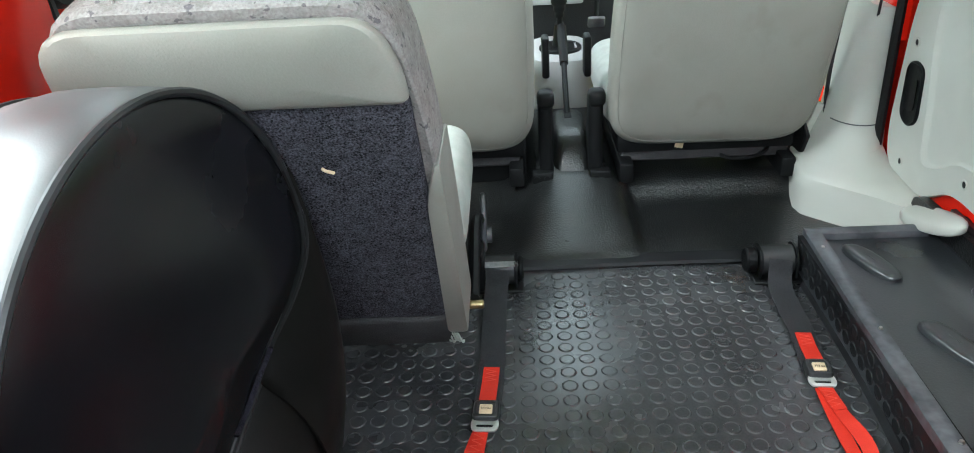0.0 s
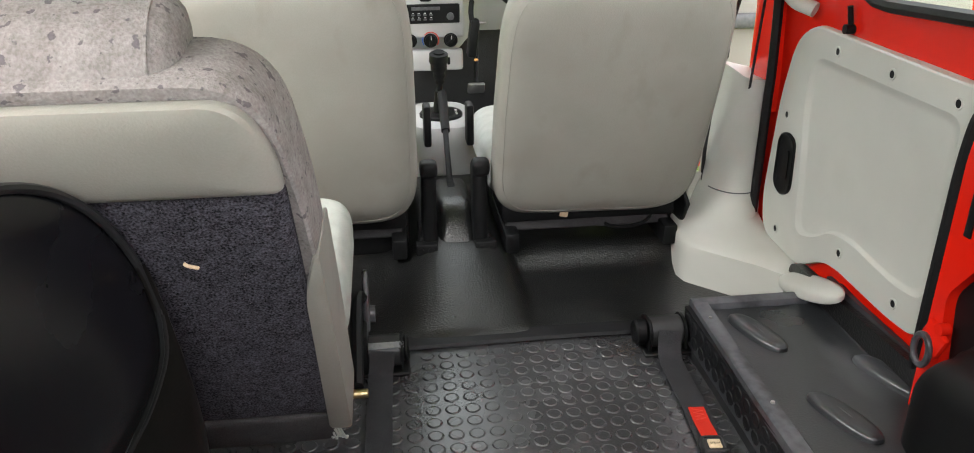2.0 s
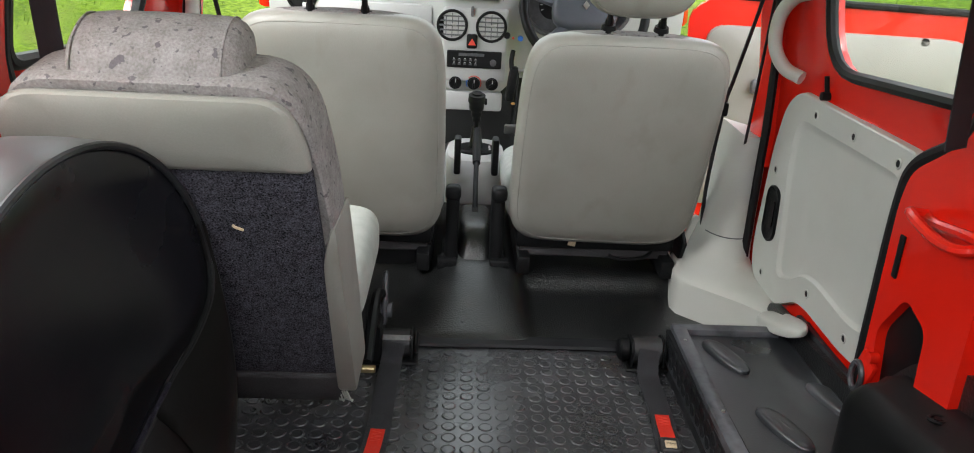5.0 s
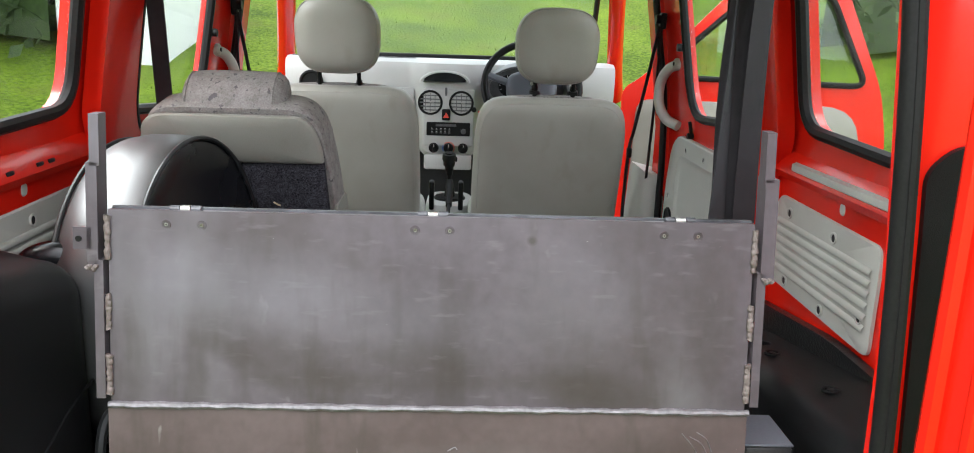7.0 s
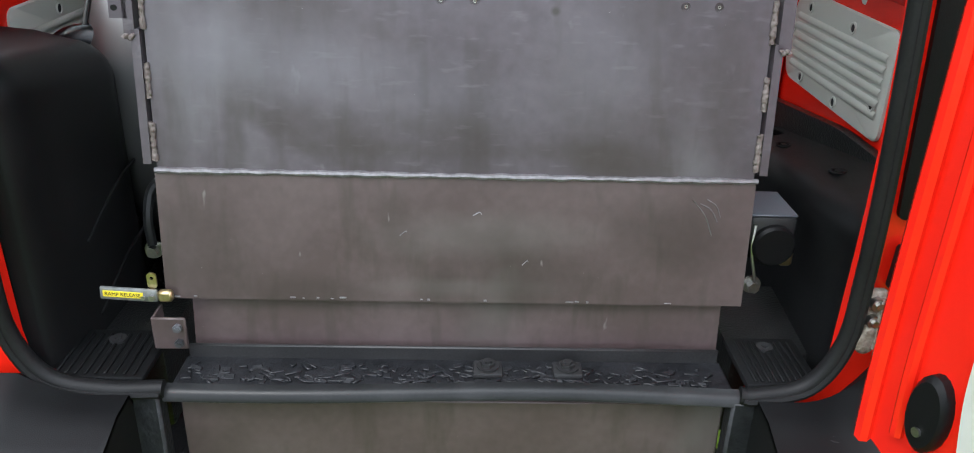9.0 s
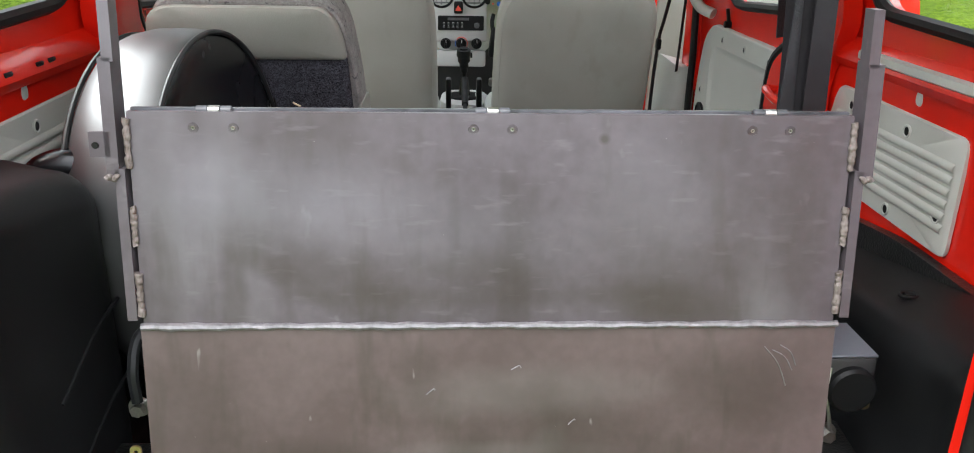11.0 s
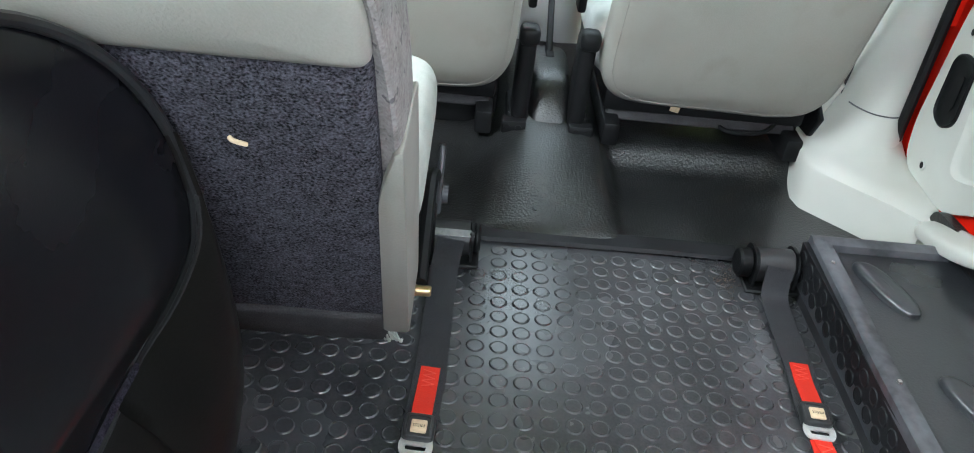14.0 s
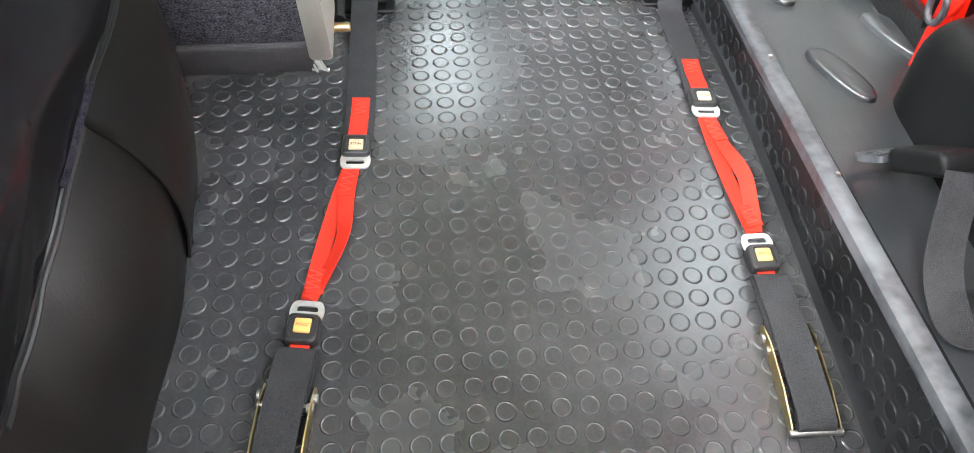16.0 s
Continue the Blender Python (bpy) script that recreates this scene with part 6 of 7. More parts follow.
part("handle", tube([(0.033, 2.235, 0.246), (0.0335, 2.28, 0.272), (0.034, 2.35, 0.310), (0.034, 2.36, 0.316)], lambda s: 0.014 - 0.004 * abs(s - 0.5), 12), BLACK, brake)
part("boot", loft([[(0.03 + w * math.copysign(abs(math.cos(t)) ** 0.5, math.cos(t)), 2.03 + l * math.copysign(abs(math.sin(t)) ** 0.5, math.sin(t)), z) for t in [6.2832 * i / 28 for i in range(28)]]
                   for z, w, l in ((0.05, 0.058, 0.17), (0.09, 0.052, 0.155), (0.125, 0.046, 0.13), (0.152, 0.040, 0.10), (0.160, 0.03, 0.08), (0.161, 0.01, 0.03))]), VINYL, brake, "black grained boot")
part("slot", rbox((0.030, 2.075, 0.161), (0.018, 0.06, 0.003), 0.001, 1), BLACK, brake)
solo("floor_mat", rbox((0.36, 2.55, -0.098), (0.40, 0.50, 0.012), 0.004, 1), CARPET, "dark carpet mat in the driver's footwell", "floor mat")
pedals = thing("brake_pedal", (0.20, 2.75, 0.1), "black brake pedal with a ribbed pad", "pedal")
part("pad", rbox((0.165, 2.68, 0.245), (0.055, 0.014, 0.04), 0.006, 2, Matrix.Rotation(0.5, 4, "X")), METAL, pedals)
part("arm", tube([(0.165, 2.69, 0.25), (0.175, 2.76, 0.33), (0.18, 2.80, 0.42)], 0.008, 8), BLACK, pedals)


# ---- tie-down belts on the rubber floor ----
def tie_down(reel_x, places, bow):
    """places: (x, y) along the belt on the floor, from the reel backwards; bow: how far the loose strand swings out."""
    a = [Vector((x, y, floor_z(y) + 0.003)) for x, y in places]
    belt = thing("tie_down_belt", (reel_x, 1.2, 0.0), "black and red tie-down belt with two press buckles on the floor", "tie-down belt", group="tie-down belts")
    side_x = Vector((1, 0, 0))
    lift = Vector((0, 0, 1))
    part("black_webbing", strap([(reel_x, 1.475, 0.055), (a[0].x, 1.445, 0.014), a[0].lerp(a[1], 0.5) + lift * 0.004, a[1] + lift * 0.003, a[2] + lift * 0.004], 0.046, 0.0024, side_x), WEB_K, belt)
    d = (a[2] - a[1]).normalized()
    w = Vector((-d.y, d.x, 0)).normalized()
    tag = part("tag", strap([a[1] + lift * 0.0055, a[1].lerp(a[2], 0.35) + lift * 0.0058, a[1].lerp(a[2], 0.62) + lift * 0.010, a[1].lerp(a[2], 0.85) + lift * 0.013], 0.028, 0.0022, w), WEB_R, belt, "red stitched webbing tag")
    part("tag_stitches", merge(*[strap([a[1].lerp(a[2], 0.06 + 0.045 * k) + lift * 0.0071 + w * (0.009 if k % 2 else -0.009), a[1].lerp(a[2], 0.105 + 0.045 * k) + lift * 0.0071 + w * (-0.009 if k % 2 else 0.009)], 0.0011, 0.0008, w, 2) for k in range(6)]), RED_MARK, tag)

    def buckle(c, d, face, text):
        """A press buckle with its tongue on the side to which d points."""
        w = Vector((d.y, -d.x, 0)).normalized()
        u = w.cross(d)
        m = Matrix(((w.x, d.x, u.x, c.x), (w.y, d.y, u.y, c.y), (w.z, d.z, u.z, c.z), (0, 0, 0, 1)))
        body = loft([[(0.0215 * k * math.copysign(abs(math.cos(t)) ** 0.35, math.cos(t)), 0.021 * k * math.copysign(abs(math.sin(t)) ** 0.35, math.sin(t)), z) for t in [6.2832 * i / 32 for i in range(32)]]
                     for z, k in ((0.001, 0.93), (0.003, 1.0), (0.014, 1.0), (0.018, 0.96), (0.0195, 0.88), (0.0195, 0.72), (0.0175, 0.69), (0.0175, 0.3))])
        b = part("buckle", moved(body, m), CASE, belt, "dark grey plastic press buckle")
        part("press_button", moved(rbox((0, 0.002, 0.0185), (0.0215, 0.0205, 0.005), 0.0022, 3), m), face, b, "square press button")
        part("tongue", moved(slab(rpoly([(-0.020, 0.014), (0.020, 0.014), (0.0235, 0.028), (0.019, 0.043), (-0.019, 0.043), (-0.0235, 0.028)], [0.002, 0.002, 0.008, 0.012, 0.012, 0.008]), [rpoly([(-0.0145, 0.027), (0.0145, 0.027), (0.013, 0.035), (-0.013, 0.035)], 0.003)], 0.0028, lambda x, y, q: (x, y, 0.008 + q)), m), BRIGHT, b, "bright steel tongue")
        c2 = bpy.data.curves.new("lettering", "FONT")
        c2.body, c2.size, c2.extrude, c2.align_x, c2.align_y, c2.resolution_u = "PRESS", 0.0066, 0.0002, "CENTER", "CENTER", 2
        ob = bpy.data.objects.new("lettering", c2)
        bm = bmesh.new()
        bm.from_mesh(bpy.data.meshes.new_from_object(ob))
        bpy.data.objects.remove(ob)
        part("lettering", moved(bm, m @ Matrix.Translation((0, 0.002, 0.0211)) @ Matrix.Rotation(0.0 if text > 0 else math.pi, 4, "Z")), INK, b)

    buckle(a[2], d, FADED, 1)
    # two red strands between the tongues, one of them loose
    e = (a[4] - a[3]).normalized()
    n = Vector((-e.y, e.x, 0)).normalized()
    if n.x < 0:
        n = -n
    flat, tip = tuple(n), tuple(n * 0.85 + lift * 0.45)

    def along(t, off, up):
        return a[3].lerp(a[4], t) + n * off + lift * up

    part("under_strand", strap([along(0.0, -0.004, 0.006), along(0.3, -0.006, 0.005), along(0.7, -0.004, 0.005), along(1.0, 0.0, 0.006)], 0.022, 0.002, n), WEB_R, belt, "red webbing strand")
    part("loose_strand", strap([along(0.0, 0.0, 0.009), along(0.25, 0.002 + bow * 0.3, 0.010), along(0.55, 0.004 + bow, 0.016), along(0.8, bow * 0.8, 0.012), along(1.0, 0.0, 0.009)], 0.0222, 0.002, [flat, flat, tip, tip, flat]), WEB_R, belt, "twisted red webbing strand")
    for t0, t1 in ((0.03, 0.24), (0.80, 0.97)):
        patch = part("stitched_end", strap([along(t0, 0.0, 0.0112), along(t1, bow * 0.4, 0.0125)], 0.0226, 0.0016, n), WEB_R, belt)
        part("stitch_marks", merge(*[strap([along(t0 + (t1 - t0) * (0.1 + 0.13 * k), 0.009 if k % 2 else -0.009, 0.0126 + 0.0012 * t0), along(t0 + (t1 - t0) * (0.23 + 0.13 * k), -0.009 if k % 2 else 0.009, 0.0128 + 0.0012 * t0)], 0.0010, 0.0012, n, 2) for k in range(6)]), RED_MARK, patch)
    g = (a[6] - a[5]).normalized()
    buckle(a[5], -g, ORANGE, 1)
    n2 = Vector((-g.y, g.x, 0)).normalized()
    part("red_stub", strap([a[5] + g * 0.018 + lift * 0.008, a[5] + g * 0.044 + lift * 0.010], 0.0255, 0.0022, n2), WEB_R, belt)
    run = (a[6] - a[5]).length
    part("ratchet_webbing", strap([a[5] + g * 0.030 + lift * 0.013, a[5] + g * 0.045 + lift * 0.020, a[5] + g * (0.55 * run) + lift * 0.026, a[6] - g * 0.02 + lift * 0.024, a[6] + lift * 0.015, a[6] - g * 0.012 + lift * 0.005], 0.049, 0.003, n2), WEB_K, belt, "ribbed black ratchet webbing")
    part("webbing_fold", strap([a[5] + g * 0.028 + lift * 0.0105, a[5] + g * 0.06 + lift * 0.012, a[5] + g * (0.6 * run) + lift * 0.014], 0.051, 0.003, n2), WEB_K, belt)
    for s in (-1, 1):
        plate = part("ratchet_plate", slab(rpoly([(0.42 * run, 0.002), (0.98 * run, 0.001), (1.0 * run, 0.012), (0.80 * run, 0.022), (0.55 * run, 0.024), (0.42 * run, 0.016)], 0.006), [], 0.002,
                                           lambda u, v, q: tuple(a[5] + g * u + n2 * (s * 0.031 + q) + lift * v)), BRASS, belt, "yellow zinc ratchet plate")
        part("plate_rivet", cyl(a[5] + g * (0.5 * run) + n2 * (s * 0.033) + lift * 0.013, a[5] + g * (0.5 * run) + n2 * (s * 0.037) + lift * 0.013, 0.006, n=12), METAL, plate)
    part("end_bar", cyl(a[6] - n2 * 0.034 + lift * 0.008, a[6] + n2 * 0.034 + lift * 0.008, 0.0048, n=12), METAL, belt)
    part("ratchet_bar", cyl(a[5] + g * (0.56 * run) - n2 * 0.034 + lift * 0.010, a[5] + g * (0.56 * run) + n2 * 0.034 + lift * 0.010, 0.006, n=12), METAL, belt)
    part("tail_webbing", strap([a[6] - g * 0.03 + lift * 0.002, a[6] + g * 0.06 + Vector((0, 0, floor_z(a[6].y - 0.06) - floor_z(a[6].y))) - Vector((0, 0, g.z * 0.06)), Vector((a[6].x + 0.01, 0.32, floor_z(0.32) + 0.003))], 0.040, 0.002, n2), WEB_K, belt)
    # reel at the belt's front end
    reel = thing("belt_reel", (reel_x, 1.515, 0.0), "black tie-down belt reel bolted to the floor", "belt reel", group="belt reels")
    part("drum", cyl((reel_x - 0.034, 1.512, 0.034), (reel_x + 0.034, 1.512, 0.034), 0.031, n=24, chamfer=0.003), CASE, reel)
    for s in (-1, 1):
        part("cheek", slab(rpoly([(1.478, 0.0), (1.548, 0.0), (1.545, 0.055), (1.53, 0.066), (1.495, 0.066), (1.48, 0.05)], 0.010), [], 0.005, lambda u, v, q: (reel_x + s * 0.036 - 0.0025 + q, u, v)), BLACK, reel)
    part("cap", cyl((reel_x + (0.038 if reel_x < 0 else -0.038), 1.512, 0.036), (reel_x + (0.050 if reel_x < 0 else -0.062), 1.512, 0.036), 0.026, n=20, chamfer=0.004), BLACK, reel)
    label = None if reel_x > 0 else part("label_plate", rbox((reel_x, 1.492, 0.057), (0.078, 0.014, 0.003), 0.001, 1, Matrix.Rotation(0.5, 4, "X")), ALU, reel, "silver label plate")
    for q in (-0.034, 0.034) if label else ():
        part("label_screw", cyl((reel_x + q, 1.490, 0.058), (reel_x + q, 1.488, 0.062), 0.003, n=8), DARK_GREY, label)
    part("base_plate", rbox((reel_x, 1.512, 0.004), (0.10, 0.09, 0.008), 0.003, 1), BLACK, reel)


tie_down(-0.150, [(-0.157, 1.45), (-0.163, 1.219), (-0.171, 1.104), (-0.178, 1.064), (-0.236, 0.845), (-0.242, 0.800), (-0.274, 0.615)], 0.016)
tie_down(0.411, [(0.404, 1.46), (0.400, 1.291), (0.390, 1.180), (0.387, 1.140), (0.396, 0.912), (0.393, 0.866), (0.385, 0.613)], 0.012)
solo("floor_debris", merge(*[rbox((0.335 + 0.018 * rs.gauss(0, 1), 1.49 + 0.022 * rs.gauss(0, 1), 0.0035), (0.0022 * rs.random() + 0.0008, 0.0016, 0.0014), 0.0004, 1) for _ in range(90)]), RUSTY, "rusty dirt beside the belt reel", "dirt", kind="stuff")

# ---- hanging seat belt by the right side ----
hang = thing("hanging_seat_belt", (0.47, 0.45, 0.1), "black seat belt hanging loose from the roof beside the ramp", "seat belt")
part("front_webbing", strap([(0.520, 0.60, 1.358), (0.506, 0.57, 0.98), (0.496, 0.54, 0.80), (0.490, 0.52, 0.60), (0.492, 0.52, 0.40), (0.495, 0.56, 0.20), (0.507, 0.63, 0.108), (0.525, 0.72, 0.115), (0.545, 0.79, 0.205)], 0.048, 0.002,
                             [(0.25, 1, 0), (0.35, 1, 0), (0.5, 0.8, 0), (0.7, 0.6, 0), (1, 0.2, 0), (1, 0.0, 0.1), (1, -0.15, 0.1), (1, -0.1, 0), (1, 0, 0)]), WEB_K, hang)
part("middle_webbing", strap([(0.548, 0.62, 1.358), (0.528, 0.60, 0.98), (0.515, 0.575, 0.80), (0.515, 0.555, 0.60), (0.512, 0.55, 0.42), (0.518, 0.58, 0.24), (0.53, 0.66, 0.15)], 0.048, 0.002,
                              [(0.7, -0.7, 0), (0.8, -0.6, 0), (0.9, -0.3, 0), (1, -0.1, 0), (1, 0.1, 0), (1, 0, 0), (1, 0, 0)]), WEB_G, hang)
part("rear_webbing", strap([(0.572, 0.60, 1.358), (0.554, 0.58, 0.98), (0.546, 0.56, 0.80), (0.543, 0.54, 0.60), (0.546, 0.54, 0.48), (0.565, 0.55, 0.39), (0.61, 0.57, 0.362)], 0.048, 0.002,
                            [(1, 0.7, 0), (1, 0.6, 0), (1, 0.5, 0), (1, 0.4, 0), (1, 0.2, 0), (1, -0.2, 0.2), (1, -0.3, 0)]), WEB_G, hang)
BM = Matrix.Translation((0.545, 0.842, 0.176)) @ Matrix.Rotation(0.12, 4, "Z") @ Matrix.Rotation(-0.66, 4, "X")
body = part("buckle_body", moved(rbox((0, 0, 0), (0.056, 0.10, 0.032), 0.009, 3), BM), BLACK, hang)
part("red_button", moved(rbox((0, 0.046, 0.008), (0.040, 0.014, 0.012), 0.003, 1), BM), RED_MARK, body)
part("tongue", moved(merge(slab(rpoly([(-0.033, 0.055), (0.033, 0.055), (0.036, 0.10), (0.024, 0.118), (-0.024, 0.118), (-0.036, 0.10)], 0.010), [rpoly([(-0.026, 0.088), (0.026, 0.088), (0.022, 0.104), (-0.022, 0.104)], 0.004)], 0.009, lambda u, v, w: (u, v, w - 0.004)),
     *[rbox((0, 0.062 + 0.007 * k, 0.006), (0.05, 0.003, 0.004), 0.001, 1) for k in range(3)]), BM), SCUFFED, hang, "scuffed grey belt tongue with a slot")

# ---- belts on the front door pillars ----
for sign in (1, -1):
    sb = thing("front_seat_belt", (MID + sign * 0.63, 1.85, 0.0), "black front seat belt running down the door pillar", "seat belt", group="front seat belts")
    x = MID + sign * 0.645
    part("anchor", merge(rbox((x + sign * 0.01, 1.80, 0.940), (0.02, 0.03, 0.05), 0.006, 2), cyl((x, 1.79, 0.945), (x - sign * 0.015, 1.79, 0.945), 0.014, n=14)), BLACK, sb)
    part("shoulder_webbing", strap([(x, 1.79, 0.925), (x - sign * 0.022, 1.82, 0.75), (x - sign * 0.044, 1.845, 0.60), (x - sign * 0.055, 1.86, 0.51), (x - sign * 0.045, 1.93, 0.25), (x - sign * 0.01, 1.965, 0.06)], 0.016, 0.002, (0.75 * sign, 0.65, 0)), WEB_K, sb)
    part("reel_webbing", strap([(x + sign * 0.008, 1.80, 0.925), (x + sign * 0.008, 1.815, 0.70), (x + sign * 0.004, 1.835, 0.44)], 0.018, 0.002, (0.6 * sign, 0.8, 0)), WEB_K, sb)
    part("tongue", rbox((x - sign * 0.054, 1.855, 0.52), (0.016, 0.024, 0.035), 0.006, 2), BLACK, sb)
    part("lower_anchor", rbox((x + sign * 0.012, 1.955, 0.07), (0.012, 0.06, 0.045), 0.004, 1), SCUFFED, sb)
    rear = thing("rear_seat_belt", (MID + sign * 0.66, 0.98, 0.6), "black rear seat belt on the door pillar", "seat belt", group="rear seat belts")
    x = MID + sign * 0.605
    part("anchor", merge(cyl((x + sign * 0.03, 0.97, 1.02), (x - sign * 0.012, 0.97, 1.02), 0.022, n=16, chamfer=0.004), rbox((x, 0.97, 0.985), (0.018, 0.05, 0.03), 0.006, 2)), BLACK, rear)
    part("webbing", strap([(x, 0.97, 0.99), (x - sign * 0.004, 0.98, 0.80), (x - sign * 0.002, 1.0, 0.62), (x + sign * 0.02, 1.02, 0.42)] if sign < 0 else [(x, 0.97, 0.99), (x + sign * 0.01, 0.97, 0.8), (x + sign * 0.02, 0.97, 0.66)], 0.045, 0.002, (1, 0.45 * sign, 0)), WEB_K, rear)
    catch = thing("window_catch", (MID + sign * 0.70, 1.60, 0.86), "black plastic window catch on the door frame", "window catch", group="window catches")
    part("block", rbox((MID + sign * (0.712 - lean(0.87)), 1.615, 0.865), (0.018, 0.05, 0.022), 0.005, 2), BLACK, catch)
    part("knob", cyl((MID + sign * (0.70 - lean(0.87)), 1.595, 0.865), (MID + sign * (0.69 - lean(0.87)), 1.595, 0.865), 0.011, n=14), BLACK, catch)

# ---- red cup rail and latch in the right pillar ----
rail = thing("pillar_cup_rail", (0.68, 0.96, 0.52), "red painted looped bracket on the pillar", "bracket")
part("loop", ring_tube([(0.690 - 0.040 * max(0.0, math.sin(t)) ** 0.5 if math.sin(t) > 0 else 0.692, 0.985 + 0.075 * math.cos(t), 0.535 + 0.006 * math.sin(2 * t)) for t in [6.2832 * k / 40 for k in range(40)]], 0.0085, 8), RED, rail)
part("skirt", slab(rpoly([(0.91, 0.50), (1.06, 0.50), (1.06, 0.532), (0.91, 0.532)], 0.01), [], 0.012, lambda u, v, w: (0.690 + w, u, v)), RED, rail)
latch = thing("door_latch", (0.70, 1.05, 0.26), "red and steel door latch in a dark pillar opening", "door latch")
part("housing", rbox((0.735, 1.06, 0.275), (0.03, 0.17, 0.24), 0.01, 2), BLACK, latch)
part("slanted_plate", rbox((0.722, 1.02, 0.215), (0.006, 0.10, 0.05), 0.002, 1, Matrix.Rotation(0.3, 4, "X")), METAL, latch)
part("red_bracket", merge(rbox((0.700, 1.13, 0.225), (0.012, 0.05, 0.045), 0.006, 2, Matrix.Rotation(0.4, 4, "X")), cyl((0.706, 1.115, 0.25), (0.690, 1.115, 0.25), 0.010, n=12)), RED, latch)
part("striker", ring_tube([(0.690, 1.14 + 0.018 * math.cos(t), 0.20 + 0.026 * math.sin(t)) for t in [6.2832 * k / 20 for k in range(20)]], 0.0055, 8), SCUFFED, latch)
solo("pillar_slot", rbox((0.6995, 1.115, 0.44), (0.004, 0.014, 0.075), 0.0015, 2), BLACK, "black slot in the red pillar", "slot")

# ---- restraint motor and bolts beside the ramp ----
motor = thing("restraint_winch", (0.485, 0.22, 0.28), "silver and black restraint winch on the wheel arch cover", "winch")
part("case", rbox((0.490, 0.245, 0.335), (0.066, 0.09, 0.046), 0.005, 2), CASE, motor)
part("top_plate", rbox((0.490, 0.247, 0.3595), (0.068, 0.092, 0.004), 0.0015, 1), WHEELGREY, motor, "grey metal top plate")
part("drum", cyl((0.492, 0.205, 0.315), (0.492, 0.188, 0.315), 0.032, n=24, chamfer=0.004), BLACK, motor)
part("face_plate", rbox((0.490, 0.207, 0.325), (0.072, 0.006, 0.070), 0.008, 2), BLACK, motor)
part("wire", tube([(0.463, 0.20, 0.345), (0.461, 0.195, 0.31), (0.472, 0.195, 0.265), (0.478, 0.20, 0.235)], 0.0025, 6), METAL, motor)
part("mount", rbox((0.525, 0.23, 0.285), (0.02, 0.03, 0.03), 0.004, 1), BRASS, motor)
for bx, by, bz in ((0.474, 0.205, 0.245), (-0.430, 0.25, 0.265)):
    bolt = thing("floor_bolt", (bx, by, bz), "zinc bolt and washer beside the ramp", "bolt", group="bolts")
    part("head", cyl((bx, by, bz), (bx, by - 0.014, bz), 0.009, n=6), METAL, bolt)
    part("washer", cyl((bx, by + 0.002, bz), (bx, by - 0.002, bz), 0.014, n=18), METAL, bolt)
cable = thing("side_cable", (-0.43, 0.3, 0.3), "black cable running behind the ramp to a bolt", "cable")
part("hose", tube([(-0.430, 0.245, 0.275), (-0.432, 0.25, 0.32), (-0.425, 0.27, 0.36), (-0.39, 0.29, 0.375), (-0.33, 0.29, 0.38)], 0.0075, 8), RUBBER, cable)
wire = thing("loose_wire", (-0.55, 0.0, 0.11), "thin black wire lying over the bumper", "wire")
part("strand", tube([(-0.72, -0.09, 0.083), (-0.62, -0.075, 0.088), (-0.52, -0.03, 0.101), (-0.44, 0.0, 0.118), (-0.40, 0.03, 0.137)], 0.0022, 6), SEAL, wire)
wire2 = thing("loose_wire", (0.50, 0.0, 0.12), "thin black wire lying along the rear sill", "wire")
part("strand", tube([(0.44, 0.035, 0.137), (0.47, 0.0, 0.122), (0.52, -0.006, 0.118), (0.575, 0.0, 0.12)], 0.0022, 6), SEAL, wire2)
solo("torn_tape", merge(rbox((-0.535, 0.050, 0.165), (0.034, 0.004, 0.028), 0.001, 1, Matrix.Rotation(0.3, 4, "Y")), rbox((-0.525, 0.046, 0.160), (0.010, 0.003, 0.012), 0.001, 1)), WEB_K, "torn black tape at the foot of the seal", "tape")

# ---- open rear door beyond the right of the opening ----
tail = thing("rear_door", (0.58, -0.03, 0.1), "red rear door standing open with a grey trim panel", "car door")
TM = Matrix.Translation((0.552, -0.030, 0.0)) @ Matrix.Rotation(radians(-72), 4, "Z")


def on_door(u, v, w):
    """u out along the door from its hinge, v up, w from its inner face outwards."""
    return TM @ Vector((u, w, v))


out_line = rpoly([(0.02, -0.02), (0.58, -0.02), (0.58, 1.18), (0.02, 1.18)], [0.10, 0.05, 0.08, 0.06])
part("shell", slab(out_line, [rpoly([(0.10, 0.68), (0.52, 0.68), (0.52, 1.08), (0.10, 1.08)], 0.06)], 0.05, on_door), RED, tail)
glass = part("pane", slab(rpoly([(0.09, 0.67), (0.53, 0.67), (0.53, 1.09), (0.09, 1.09)], 0.06), [], 0.004, lambda u, v, w: on_door(u, v, w + 0.03)), GLASS, tail)
glass.visible_shadow = False
part("rim_fold", tube([on_door(0.010 + 0.012 * max(0.0, 1 - z / 0.2), z, -0.002) for z in (0.02, 0.1, 0.3, 0.6, 0.9, 1.14)], 0.012, 8), RED, tail)
part("inner_fold", tube([on_door(0.056 + 0.012 * max(0.0, 1 - z / 0.3), z, -0.003) for z in (0.20, 0.3, 0.5, 0.6, 0.9, 1.14)], 0.009, 8), RED, tail)
